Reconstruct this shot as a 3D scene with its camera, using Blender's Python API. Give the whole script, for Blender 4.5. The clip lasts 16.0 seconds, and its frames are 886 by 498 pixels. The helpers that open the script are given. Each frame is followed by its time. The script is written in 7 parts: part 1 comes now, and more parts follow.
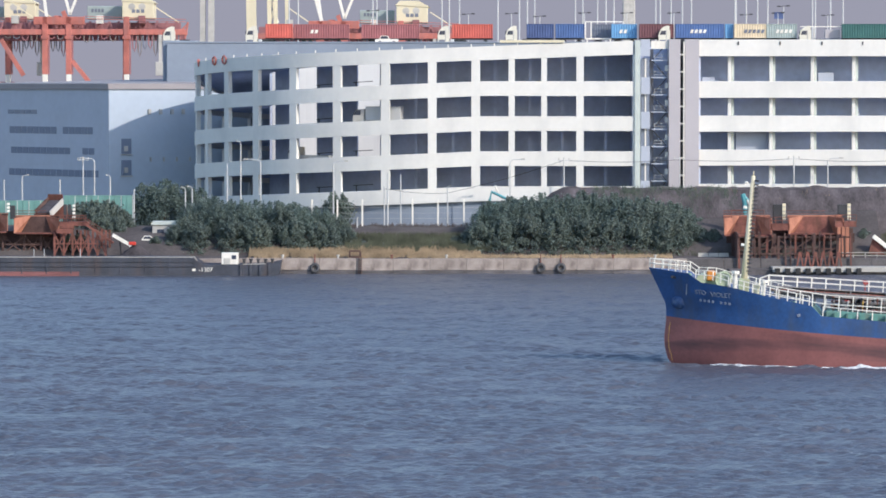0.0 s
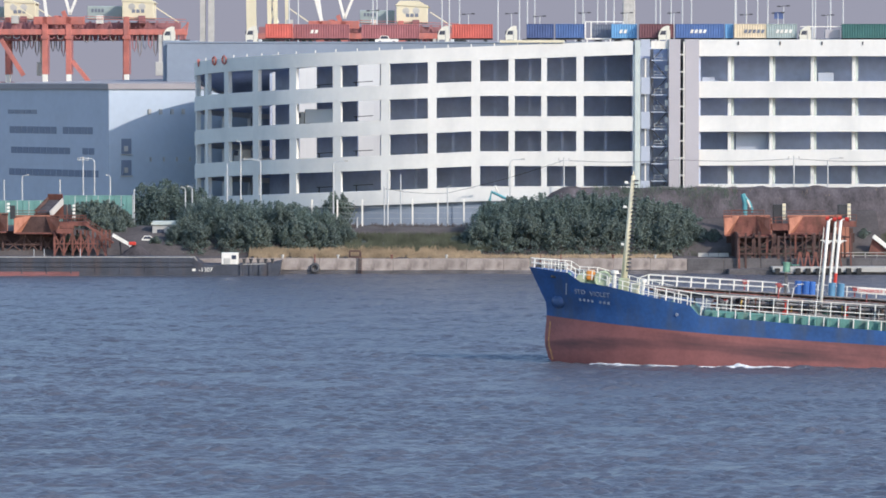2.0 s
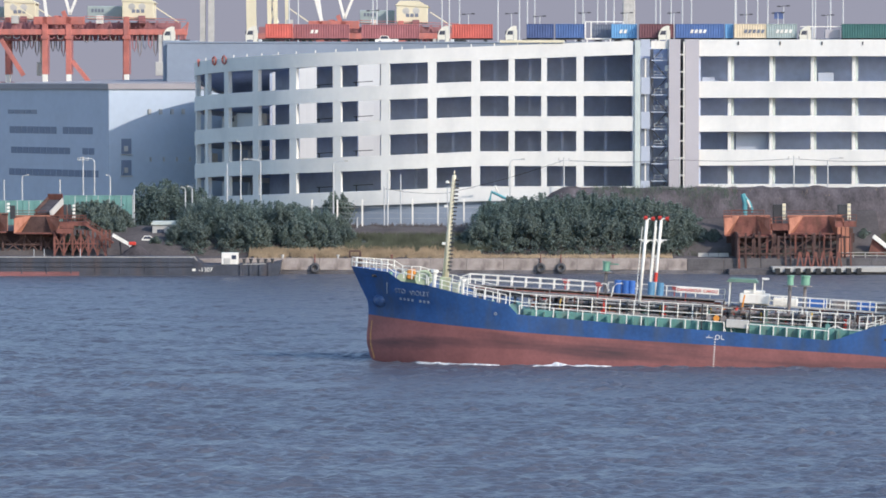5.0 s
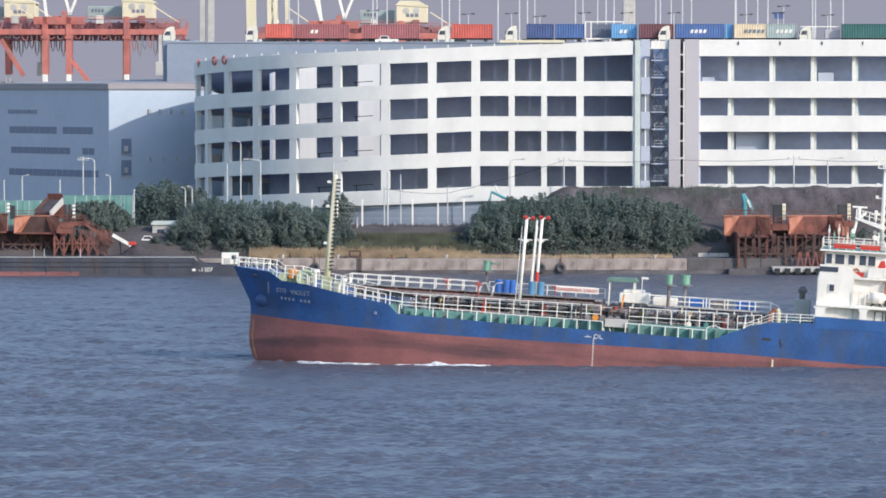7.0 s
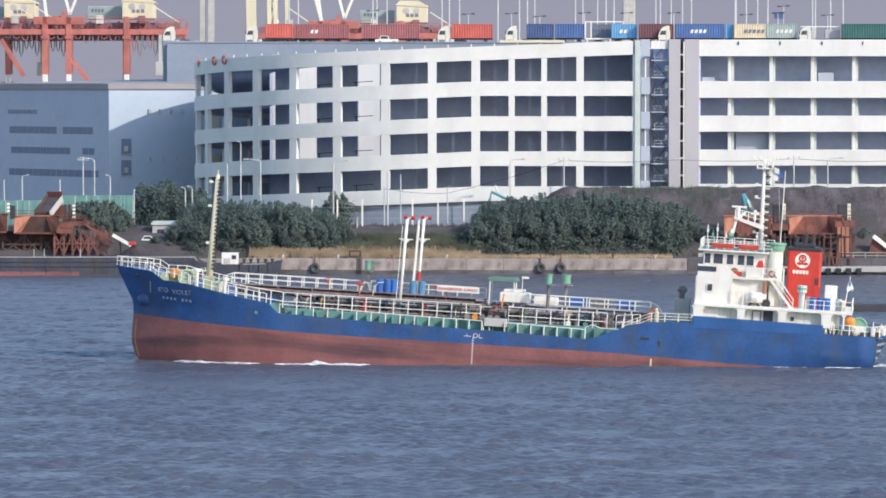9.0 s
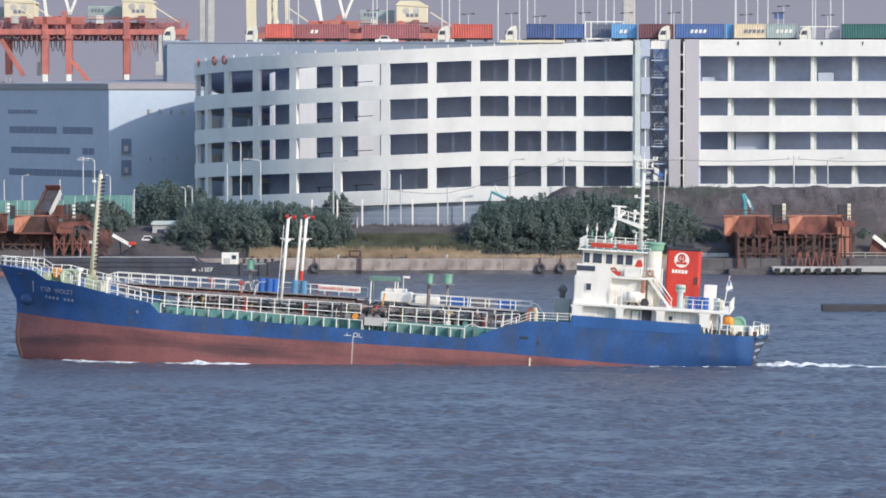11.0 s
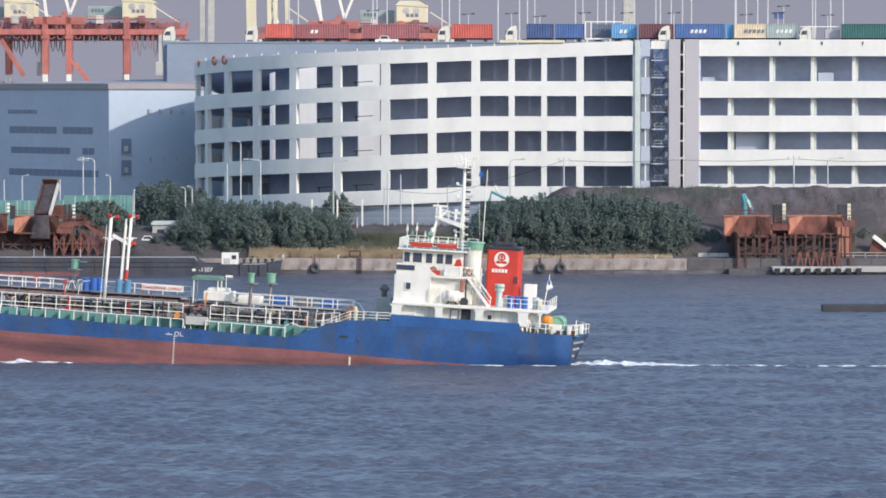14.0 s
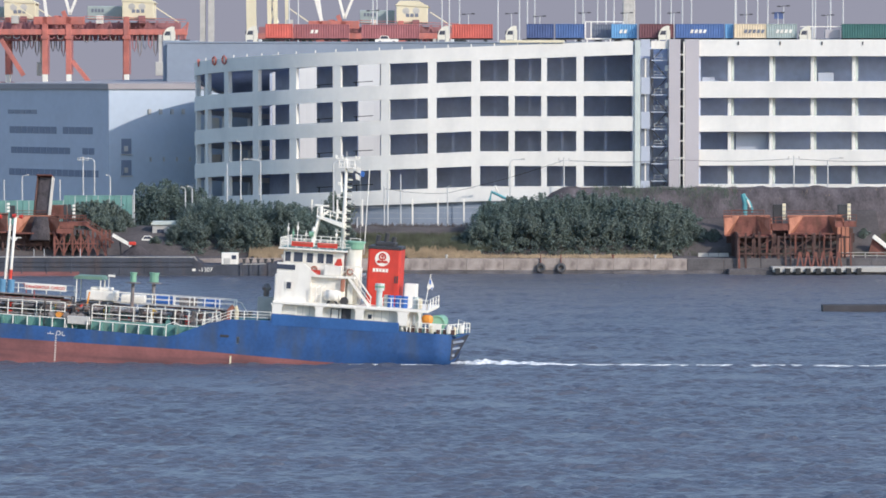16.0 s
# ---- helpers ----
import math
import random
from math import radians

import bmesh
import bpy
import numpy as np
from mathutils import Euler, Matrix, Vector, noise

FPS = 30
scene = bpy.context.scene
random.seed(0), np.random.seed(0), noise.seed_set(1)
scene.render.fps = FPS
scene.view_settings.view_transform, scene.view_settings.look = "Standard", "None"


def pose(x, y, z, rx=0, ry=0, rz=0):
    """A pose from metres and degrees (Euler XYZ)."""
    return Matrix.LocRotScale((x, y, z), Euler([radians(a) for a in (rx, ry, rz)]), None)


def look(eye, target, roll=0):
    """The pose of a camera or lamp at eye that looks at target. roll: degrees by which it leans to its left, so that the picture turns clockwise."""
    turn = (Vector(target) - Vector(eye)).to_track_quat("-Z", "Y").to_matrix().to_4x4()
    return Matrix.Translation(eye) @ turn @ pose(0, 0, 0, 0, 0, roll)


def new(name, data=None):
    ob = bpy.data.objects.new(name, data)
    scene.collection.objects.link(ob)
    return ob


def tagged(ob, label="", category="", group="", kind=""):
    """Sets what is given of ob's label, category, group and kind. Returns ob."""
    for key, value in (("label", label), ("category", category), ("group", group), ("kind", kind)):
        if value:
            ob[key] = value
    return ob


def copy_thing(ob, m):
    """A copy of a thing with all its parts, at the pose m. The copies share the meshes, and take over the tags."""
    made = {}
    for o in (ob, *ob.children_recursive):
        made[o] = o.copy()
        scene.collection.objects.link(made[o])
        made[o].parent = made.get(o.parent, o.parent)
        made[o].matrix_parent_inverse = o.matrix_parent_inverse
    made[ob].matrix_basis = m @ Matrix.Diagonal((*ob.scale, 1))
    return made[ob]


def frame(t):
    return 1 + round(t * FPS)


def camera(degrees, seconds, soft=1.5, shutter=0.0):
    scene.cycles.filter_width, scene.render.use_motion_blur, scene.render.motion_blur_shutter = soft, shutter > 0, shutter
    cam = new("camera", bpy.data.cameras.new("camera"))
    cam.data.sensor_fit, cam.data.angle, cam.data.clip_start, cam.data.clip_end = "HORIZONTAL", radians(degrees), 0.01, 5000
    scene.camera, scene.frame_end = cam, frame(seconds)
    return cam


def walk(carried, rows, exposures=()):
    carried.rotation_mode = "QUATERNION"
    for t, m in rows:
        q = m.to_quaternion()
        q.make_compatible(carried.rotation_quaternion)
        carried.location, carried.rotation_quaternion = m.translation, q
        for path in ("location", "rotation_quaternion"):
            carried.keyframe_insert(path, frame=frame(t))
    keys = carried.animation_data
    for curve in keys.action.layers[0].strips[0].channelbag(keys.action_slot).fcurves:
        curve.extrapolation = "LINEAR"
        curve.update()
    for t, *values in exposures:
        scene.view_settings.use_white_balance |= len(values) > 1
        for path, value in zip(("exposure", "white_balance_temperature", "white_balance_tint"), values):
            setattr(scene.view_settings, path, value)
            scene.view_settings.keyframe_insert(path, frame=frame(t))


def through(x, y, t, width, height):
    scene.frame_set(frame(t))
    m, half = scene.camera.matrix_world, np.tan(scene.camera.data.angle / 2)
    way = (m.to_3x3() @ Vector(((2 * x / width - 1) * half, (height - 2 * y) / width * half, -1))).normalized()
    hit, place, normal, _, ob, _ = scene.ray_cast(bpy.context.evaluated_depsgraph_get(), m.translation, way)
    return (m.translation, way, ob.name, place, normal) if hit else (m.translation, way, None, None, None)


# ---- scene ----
# One still telephoto camera on a high bank, looking across the water.
cam = camera(11.48, 16.0, soft=1.7)
EYE = (0.0, 0.0, 32.0)
STILL = pose(*EYE, 90 - 2.144, 0, 0)
walk(cam, [(0.0, STILL), (16.0, STILL)], exposures=[(0.0, 0.53, 5960, 14), (8.5, 0.53, 5960, 14), (12.0, 0.45, 5960, 14), (16.0, 0.45, 5960, 14)])

# ---- light: hazy afternoon, sun behind the camera and to its right ----
SUN_AZ, SUN_EL = 49.0, 29.0          # degrees to the right of straight back; above the horizon
SUN_DIR = Vector((math.sin(radians(SUN_AZ)) * math.cos(radians(SUN_EL)),
                  -math.cos(radians(SUN_AZ)) * math.cos(radians(SUN_EL)), math.sin(radians(SUN_EL))))
world = bpy.data.worlds.new("world")
scene.world = world
world.use_nodes = True
wn = world.node_tree
sky = wn.nodes.new("ShaderNodeTexSky")
sky.sky_type, sky.sun_disc = "NISHITA", False
sky.sun_elevation, sky.sun_rotation = radians(SUN_EL), radians(180 - SUN_AZ)
sky.air_density, sky.dust_density, sky.ozone_density = 1.3, 1.0, 2.2
wn.nodes["Background"].inputs["Strength"].default_value = 0.15
wn.links.new(sky.outputs["Color"], wn.nodes["Background"].inputs["Color"])
sun = new("sun", bpy.data.lights.new("sun", "SUN"))
sun.data.energy, sun.data.angle, sun.data.color = 2.2, radians(0.8), (1.0, 0.89, 0.72)
sun.matrix_world = look(SUN_DIR * 300, (0, 0, 0))


# ---- materials ----
def mat(name, color, rough=0.6, metal=0.0, var=0.12, scale=0.6, fine=6.0, bump=0.0, dirt=None, dirt_amount=0.0,
        stretch=(1, 1, 1), emit=0.0, ior=1.45, streak=(1.0, 1.0, 0.22)):
    """A paint, stone or metal with broad patches, fine grain and stains of its own."""
    m = bpy.data.materials.new(name)
    m.use_nodes = True
    t = m.node_tree
    b = t.nodes["Principled BSDF"]
    b.inputs["Roughness"].default_value, b.inputs["Metallic"].default_value = rough, metal
    b.inputs["IOR"].default_value = ior
    co = t.nodes.new("ShaderNodeTexCoord")
    mp = t.nodes.new("ShaderNodeMapping")
    mp.inputs["Scale"].default_value = stretch
    t.links.new(co.outputs["Object"], mp.inputs["Vector"])
    n1, n2 = t.nodes.new("ShaderNodeTexNoise"), t.nodes.new("ShaderNodeTexNoise")
    for n, s in ((n1, scale), (n2, fine)):
        n.inputs["Scale"].default_value, n.inputs["Detail"].default_value = s, 5
        t.links.new(mp.outputs["Vector"], n.inputs["Vector"])
    add = t.nodes.new("ShaderNodeMath")
    add.operation = "MULTIPLY_ADD"
    t.links.new(n1.outputs["Fac"], add.inputs[0])
    add.inputs[1].default_value = 0.65
    half = t.nodes.new("ShaderNodeMath")
    half.operation = "MULTIPLY"
    half.inputs[1].default_value = 0.35
    t.links.new(n2.outputs["Fac"], half.inputs[0])
    t.links.new(half.outputs[0], add.inputs[2])
    ramp = t.nodes.new("ShaderNodeValToRGB")
    lo = [max(0.0, c * (1 - 1.6 * var)) for c in color]
    hi = [min(1.0, c * (1 + 1.6 * var)) for c in color]
    ramp.color_ramp.elements[0].position, ramp.color_ramp.elements[1].position = 0.3, 0.7
    ramp.color_ramp.elements[0].color, ramp.color_ramp.elements[1].color = (*lo, 1), (*hi, 1)
    t.links.new(add.outputs[0], ramp.inputs["Fac"])
    out = ramp.outputs["Color"]
    info = t.nodes.new("ShaderNodeObjectInfo")
    hsv = t.nodes.new("ShaderNodeHueSaturation")
    rng = t.nodes.new("ShaderNodeMapRange")
    rng.inputs["To Min"].default_value, rng.inputs["To Max"].default_value = 1 - var * 0.6, 1 + var * 0.6
    t.links.new(info.outputs["Random"], rng.inputs["Value"])
    t.links.new(rng.outputs["Result"], hsv.inputs["Value"])
    t.links.new(out, hsv.inputs["Color"])
    out = hsv.outputs["Color"]
    if dirt:
        n3 = t.nodes.new("ShaderNodeTexNoise")
        n3.inputs["Scale"].default_value, n3.inputs["Detail"].default_value = scale * 1.7, 8
        mp2 = t.nodes.new("ShaderNodeMapping")
        mp2.inputs["Scale"].default_value = streak
        t.links.new(co.outputs["Object"], mp2.inputs["Vector"])
        t.links.new(mp2.outputs["Vector"], n3.inputs["Vector"])
        r3 = t.nodes.new("ShaderNodeValToRGB")
        r3.color_ramp.elements[0].position, r3.color_ramp.elements[1].position = 0.48, 0.72
        r3.color_ramp.elements[1].color = (dirt_amount,) * 3 + (1,)
        t.links.new(n3.outputs["Fac"], r3.inputs["Fac"])
        mix = t.nodes.new("ShaderNodeMixRGB")
        mix.inputs["Color2"].default_value = (*dirt, 1)
        t.links.new(r3.outputs["Color"], mix.inputs["Fac"])
        t.links.new(out, mix.inputs["Color1"])
        out = mix.outputs["Color"]
    t.links.new(out, b.inputs["Base Color"])
    if bump:
        bp = t.nodes.new("ShaderNodeBump")
        bp.inputs["Strength"].default_value, bp.inputs["Distance"].default_value = bump, 0.1
        t.links.new(n2.outputs["Fac"], bp.inputs["Height"])
        t.links.new(bp.outputs["Normal"], b.inputs["Normal"])
    if emit:
        t.links.new(out, b.inputs["Emission Color"])
        b.inputs["Emission Strength"].default_value = emit
    return m


def thin(m, through=0.5):
    """A waxy leaf that lets part of the light pass; its bluish sheen stands in for haze."""
    t = m.node_tree
    b, out = t.nodes["Principled BSDF"], t.nodes["Material Output"]
    b.inputs["Roughness"].default_value = 0.5
    b.inputs["Sheen Weight"].default_value, b.inputs["Sheen Roughness"].default_value = 1.0, 0.7
    b.inputs["Sheen Tint"].default_value = (0.62, 0.80, 0.78, 1)
    tr, mix = t.nodes.new("ShaderNodeBsdfTranslucent"), t.nodes.new("ShaderNodeMixShader")
    t.links.new(b.inputs["Base Color"].links[0].from_socket, tr.inputs["Color"])
    mix.inputs["Fac"].default_value = through
    t.links.new(b.outputs["BSDF"], mix.inputs[1])
    t.links.new(tr.outputs["BSDF"], mix.inputs[2])
    t.links.new(mix.outputs["Shader"], out.inputs["Surface"])
    return m


def glass(name, color=(0.05, 0.06, 0.08)):
    m = bpy.data.materials.new(name)
    m.use_nodes = True
    b = m.node_tree.nodes["Principled BSDF"]
    b.inputs["Base Color"].default_value, b.inputs["Roughness"].default_value = (*color, 1), 0.08
    return m


def water_material():
    m = bpy.data.materials.new("sea_water")
    m.use_nodes = True
    t = m.node_tree
    b = t.nodes["Principled BSDF"]
    b.inputs["Roughness"].default_value, b.inputs["IOR"].default_value = 0.30, 1.33
    co = t.nodes.new("ShaderNodeTexCoord")
    big, small = t.nodes.new("ShaderNodeTexNoise"), t.nodes.new("ShaderNodeTexNoise")
    mp = t.nodes.new("ShaderNodeMapping")
    mp.inputs["Scale"].default_value = (0.6, 1.0, 1.0)
    t.links.new(co.outputs["Object"], mp.inputs["Vector"])
    for n, s, d in ((big, 0.02, 3), (small, 2.2, 8)):
        n.inputs["Scale"].default_value, n.inputs["Detail"].default_value = s, d
        t.links.new(mp.outputs["Vector"], n.inputs["Vector"])
    ramp = t.nodes.new("ShaderNodeValToRGB")
    ramp.color_ramp.elements[0].position, ramp.color_ramp.elements[1].position = 0.35, 0.65
    ramp.color_ramp.elements[0].color, ramp.color_ramp.elements[1].color = (0.088, 0.097, 0.125, 1), (0.101, 0.110, 0.139, 1)
    t.links.new(big.outputs["Fac"], ramp.inputs["Fac"])
    t.links.new(ramp.outputs["Color"], b.inputs["Base Color"])
    bp = t.nodes.new("ShaderNodeBump")
    bp.inputs["Strength"].default_value, bp.inputs["Distance"].default_value = 1.0, 0.24
    t.links.new(small.outputs["Fac"], bp.inputs["Height"])
    t.links.new(bp.outputs["Normal"], b.inputs["Normal"])
    return m


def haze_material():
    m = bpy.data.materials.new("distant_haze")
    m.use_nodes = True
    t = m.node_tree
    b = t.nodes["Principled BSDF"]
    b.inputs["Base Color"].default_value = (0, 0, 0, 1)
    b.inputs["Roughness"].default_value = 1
    # the haze is this sheet's own glow, not lit air
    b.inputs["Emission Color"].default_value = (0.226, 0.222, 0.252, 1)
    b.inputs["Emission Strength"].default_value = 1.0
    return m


WHITE = mat("white_paint", (0.87, 0.83, 0.74), 0.5, var=0.04, dirt=(0.45, 0.36, 0.26), dirt_amount=0.22)
LETTER = mat("faded_white_letters", (0.30, 0.34, 0.41), 0.6, var=0.1, scale=2)
FACADE = mat("facade_white", (0.785, 0.765, 0.71), 0.7, var=0.04, scale=0.12, fine=1.2, dirt=(0.5, 0.5, 0.48), dirt_amount=0.3)
# interior concrete; the strong blue tint is haze put into the colour
INNER = mat("parking_concrete_hazed", (0.50, 0.555, 0.69), 0.85, var=0.12, scale=0.1, fine=1.0)
WELLGREY = mat("well_grey", (0.53, 0.53, 0.52), 0.6, var=0.04, scale=0.1)
LILAC = mat("grey_panel", (0.48, 0.45, 0.465), 0.6, var=0.04, scale=0.1)
PALEGREEN = mat("pale_green_steel", (0.55, 0.60, 0.56), 0.6, var=0.06)
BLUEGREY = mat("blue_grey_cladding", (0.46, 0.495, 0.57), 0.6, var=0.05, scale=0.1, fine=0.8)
BLUEGREY_LIT = mat("blue_grey_cladding_lit", (0.47, 0.54, 0.62), 0.6, var=0.04, scale=0.1, fine=0.8)
# darker blue-grey; on the rear block it holds the shade in its colour
REARBLUE_SHADE = mat("rear_blue_cladding_shade", (0.26, 0.30, 0.36), 0.6, var=0.06, scale=0.1, fine=0.8)
# dark rust; on the hoppers it also stands for shade
DARKRUST_SHADE = mat("dark_rust_and_shade", (0.095, 0.055, 0.048), 0.85, var=0.3, scale=0.6, fine=3)
ROOFBROWN = mat("roof_brown", (0.34, 0.31, 0.31), 0.7, var=0.08, scale=0.2)
SHEDGLASS = glass("shed_glass", (0.21, 0.245, 0.32))
DARKGLASS = glass("dark_glass", (0.06, 0.07, 0.1))
QUAY = mat("quay_concrete", (0.365, 0.31, 0.275), 0.9, var=0.15, scale=0.35, fine=3, bump=0.5, dirt=(0.15, 0.12, 0.11), dirt_amount=0.75, streak=(1.0, 1.0, 0.6))
TIDE_AND_SHADE = mat("tide_stain_and_shade", (0.125, 0.115, 0.117), 0.8, var=0.3, scale=0.4, fine=3)
SOIL = mat("soil", (0.105, 0.090, 0.086), 0.95, var=0.3, scale=0.12, fine=2, bump=0.5)
MOUND = mat("mound_soil", (0.080, 0.069, 0.073), 0.95, var=0.42, scale=0.55, fine=3.5, bump=0.8, stretch=(1, 1, 0.16))
DRYGRASS = mat("dry_grass", (0.36, 0.27, 0.17), 0.9, var=0.3, scale=0.3, fine=4)
GREENGRASS = mat("green_grass", (0.092, 0.100, 0.066), 0.9, var=0.35, scale=0.3, fine=4)
LEAF = thin(mat("leaves", (0.106, 0.138, 0.108), 0.9, var=0.3, scale=0.45, fine=3))
LEAF2 = thin(mat("leaves_dull", (0.116, 0.136, 0.100), 0.9, var=0.3, scale=0.45, fine=3))
BARK = mat("bark", (0.11, 0.09, 0.07), 0.9, var=0.25, scale=2)
HULLBLUE = mat("hull_blue", (0.030, 0.086, 0.236), 0.5, var=0.2, scale=0.35, fine=2.5, dirt=(0.07, 0.09, 0.13), dirt_amount=0.7)
BULWARKBLUE = mat("bulwark_blue", (0.036, 0.112, 0.30), 0.5, var=0.12, scale=0.3, fine=2.5)
HULLRED = mat("hull_red", (0.295, 0.115, 0.106), 0.6, var=0.16, scale=0.3, fine=2.5, dirt=(0.075, 0.045, 0.05), dirt_amount=1.0, streak=(0.10, 0.3, 1.1))
TEAL = mat("deck_teal", (0.125, 0.275, 0.245), 0.6, var=0.15, dirt=(0.2, 0.12, 0.08), dirt_amount=0.5)
VENTCREAM = mat("vent_cream", (0.72, 0.69, 0.58), 0.55, var=0.06, dirt=(0.45, 0.36, 0.26), dirt_amount=0.25)
WINCHGREEN = mat("winch_green", (0.44, 0.50, 0.33), 0.6, var=0.15, dirt=(0.3, 0.2, 0.12), dirt_amount=0.5)
ROOFGREEN = mat("roof_green", (0.15, 0.25, 0.19), 0.6, var=0.12)
MONITORRED = mat("monitor_red", (0.42, 0.10, 0.09), 0.6, var=0.15)
VENTGREEN = mat("vent_green", (0.22, 0.42, 0.29), 0.55, var=0.1)
PIPE = mat("pipe_grey", (0.22, 0.205, 0.20), 0.5, var=0.3, scale=1.5, dirt=(0.22, 0.10, 0.05), dirt_amount=0.7)
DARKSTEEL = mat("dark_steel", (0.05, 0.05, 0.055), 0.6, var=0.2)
RED = mat("funnel_red", (0.62, 0.055, 0.035), 0.5, var=0.08, dirt=(0.25, 0.05, 0.04), dirt_amount=0.3)
ORANGE = mat("safety_orange", (0.75, 0.30, 0.05), 0.5, var=0.1)
YELLOW = mat("yellow_paint", (0.65, 0.42, 0.08), 0.5, var=0.1)
DRUMBLUE = mat("drum_blue", (0.05, 0.15, 0.45), 0.45, var=0.1)
DRUMBLUE2 = mat("drum_light_blue", (0.12, 0.27, 0.42), 0.45, var=0.1)
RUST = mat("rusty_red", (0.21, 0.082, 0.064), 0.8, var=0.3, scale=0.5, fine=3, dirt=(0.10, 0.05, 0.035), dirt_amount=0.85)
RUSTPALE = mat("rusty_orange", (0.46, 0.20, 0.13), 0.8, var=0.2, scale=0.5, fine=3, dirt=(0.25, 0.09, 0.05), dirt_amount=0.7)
# crane reds paled for haze; the second is a shaded-side copy
CRANERED = mat("crane_red", (0.50, 0.165, 0.13), 0.6, var=0.2, scale=0.3, dirt=(0.3, 0.16, 0.15), dirt_amount=0.6)
CRANESHADE = mat("crane_red_shaded", (0.33, 0.15, 0.155), 0.6, var=0.15, scale=0.2)
CREAM = mat("crane_cream", (0.76, 0.68, 0.48), 0.6, var=0.06, scale=0.2)
BARGE = mat("barge_black", (0.056, 0.061, 0.078), 0.6, var=0.25, scale=0.4, dirt=(0.10, 0.07, 0.06), dirt_amount=0.5)
NETGREEN = mat("green_sheet", (0.16, 0.32, 0.285), 0.7, var=0.12, scale=0.5)
TYRE = mat("weathered_rubber", (0.085, 0.085, 0.09), 0.9, var=0.3, scale=2)
RUBBER = mat("rubber", (0.03, 0.03, 0.03), 0.8, var=0.2)
EXCAV = mat("excavator_teal", (0.10, 0.32, 0.36), 0.5, var=0.1)
CONCRETE = mat("pale_concrete", (0.5, 0.48, 0.44), 0.9, var=0.12, scale=0.5)
FOAM = mat("foam", (0.66, 0.69, 0.72), 0.9, var=0.3, scale=1.5)
POLE = mat("galvanised_pole", (0.55, 0.55, 0.54), 0.5, var=0.08)
PONTOON = mat("pontoon_grey", (0.065, 0.063, 0.07), 0.8, var=0.2, scale=0.5)
CONT_NAVY = mat("container_navy", (0.075, 0.11, 0.24), 0.55, var=0.12, scale=0.4)
CONT_BLUE = mat("container_blue", (0.085, 0.15, 0.33), 0.55, var=0.12, scale=0.4)
CONT_SKY = mat("container_sky", (0.16, 0.36, 0.60), 0.55, var=0.12, scale=0.4)
CONT_GREY = mat("container_grey", (0.18, 0.20, 0.25), 0.55, var=0.12, scale=0.4)
CONT_MAROON = mat("container_maroon", (0.16, 0.07, 0.08), 0.55, var=0.12, scale=0.4)
CONT_CREAM = mat("container_cream", (0.72, 0.60, 0.42), 0.55, var=0.08, scale=0.4)
CONT_PALE = mat("container_pale", (0.36, 0.42, 0.40), 0.55, var=0.1, scale=0.4)
CONT_GREEN = mat("container_green", (0.05, 0.14, 0.13), 0.55, var=0.12, scale=0.4)
CONT_RED = mat("container_red", (0.55, 0.13, 0.10), 0.55, var=0.12, scale=0.4)
CONT_DARKRED = mat("container_dark_red", (0.34, 0.13, 0.135), 0.55, var=0.12, scale=0.4)
WATER = water_material()
HAZE = haze_material()


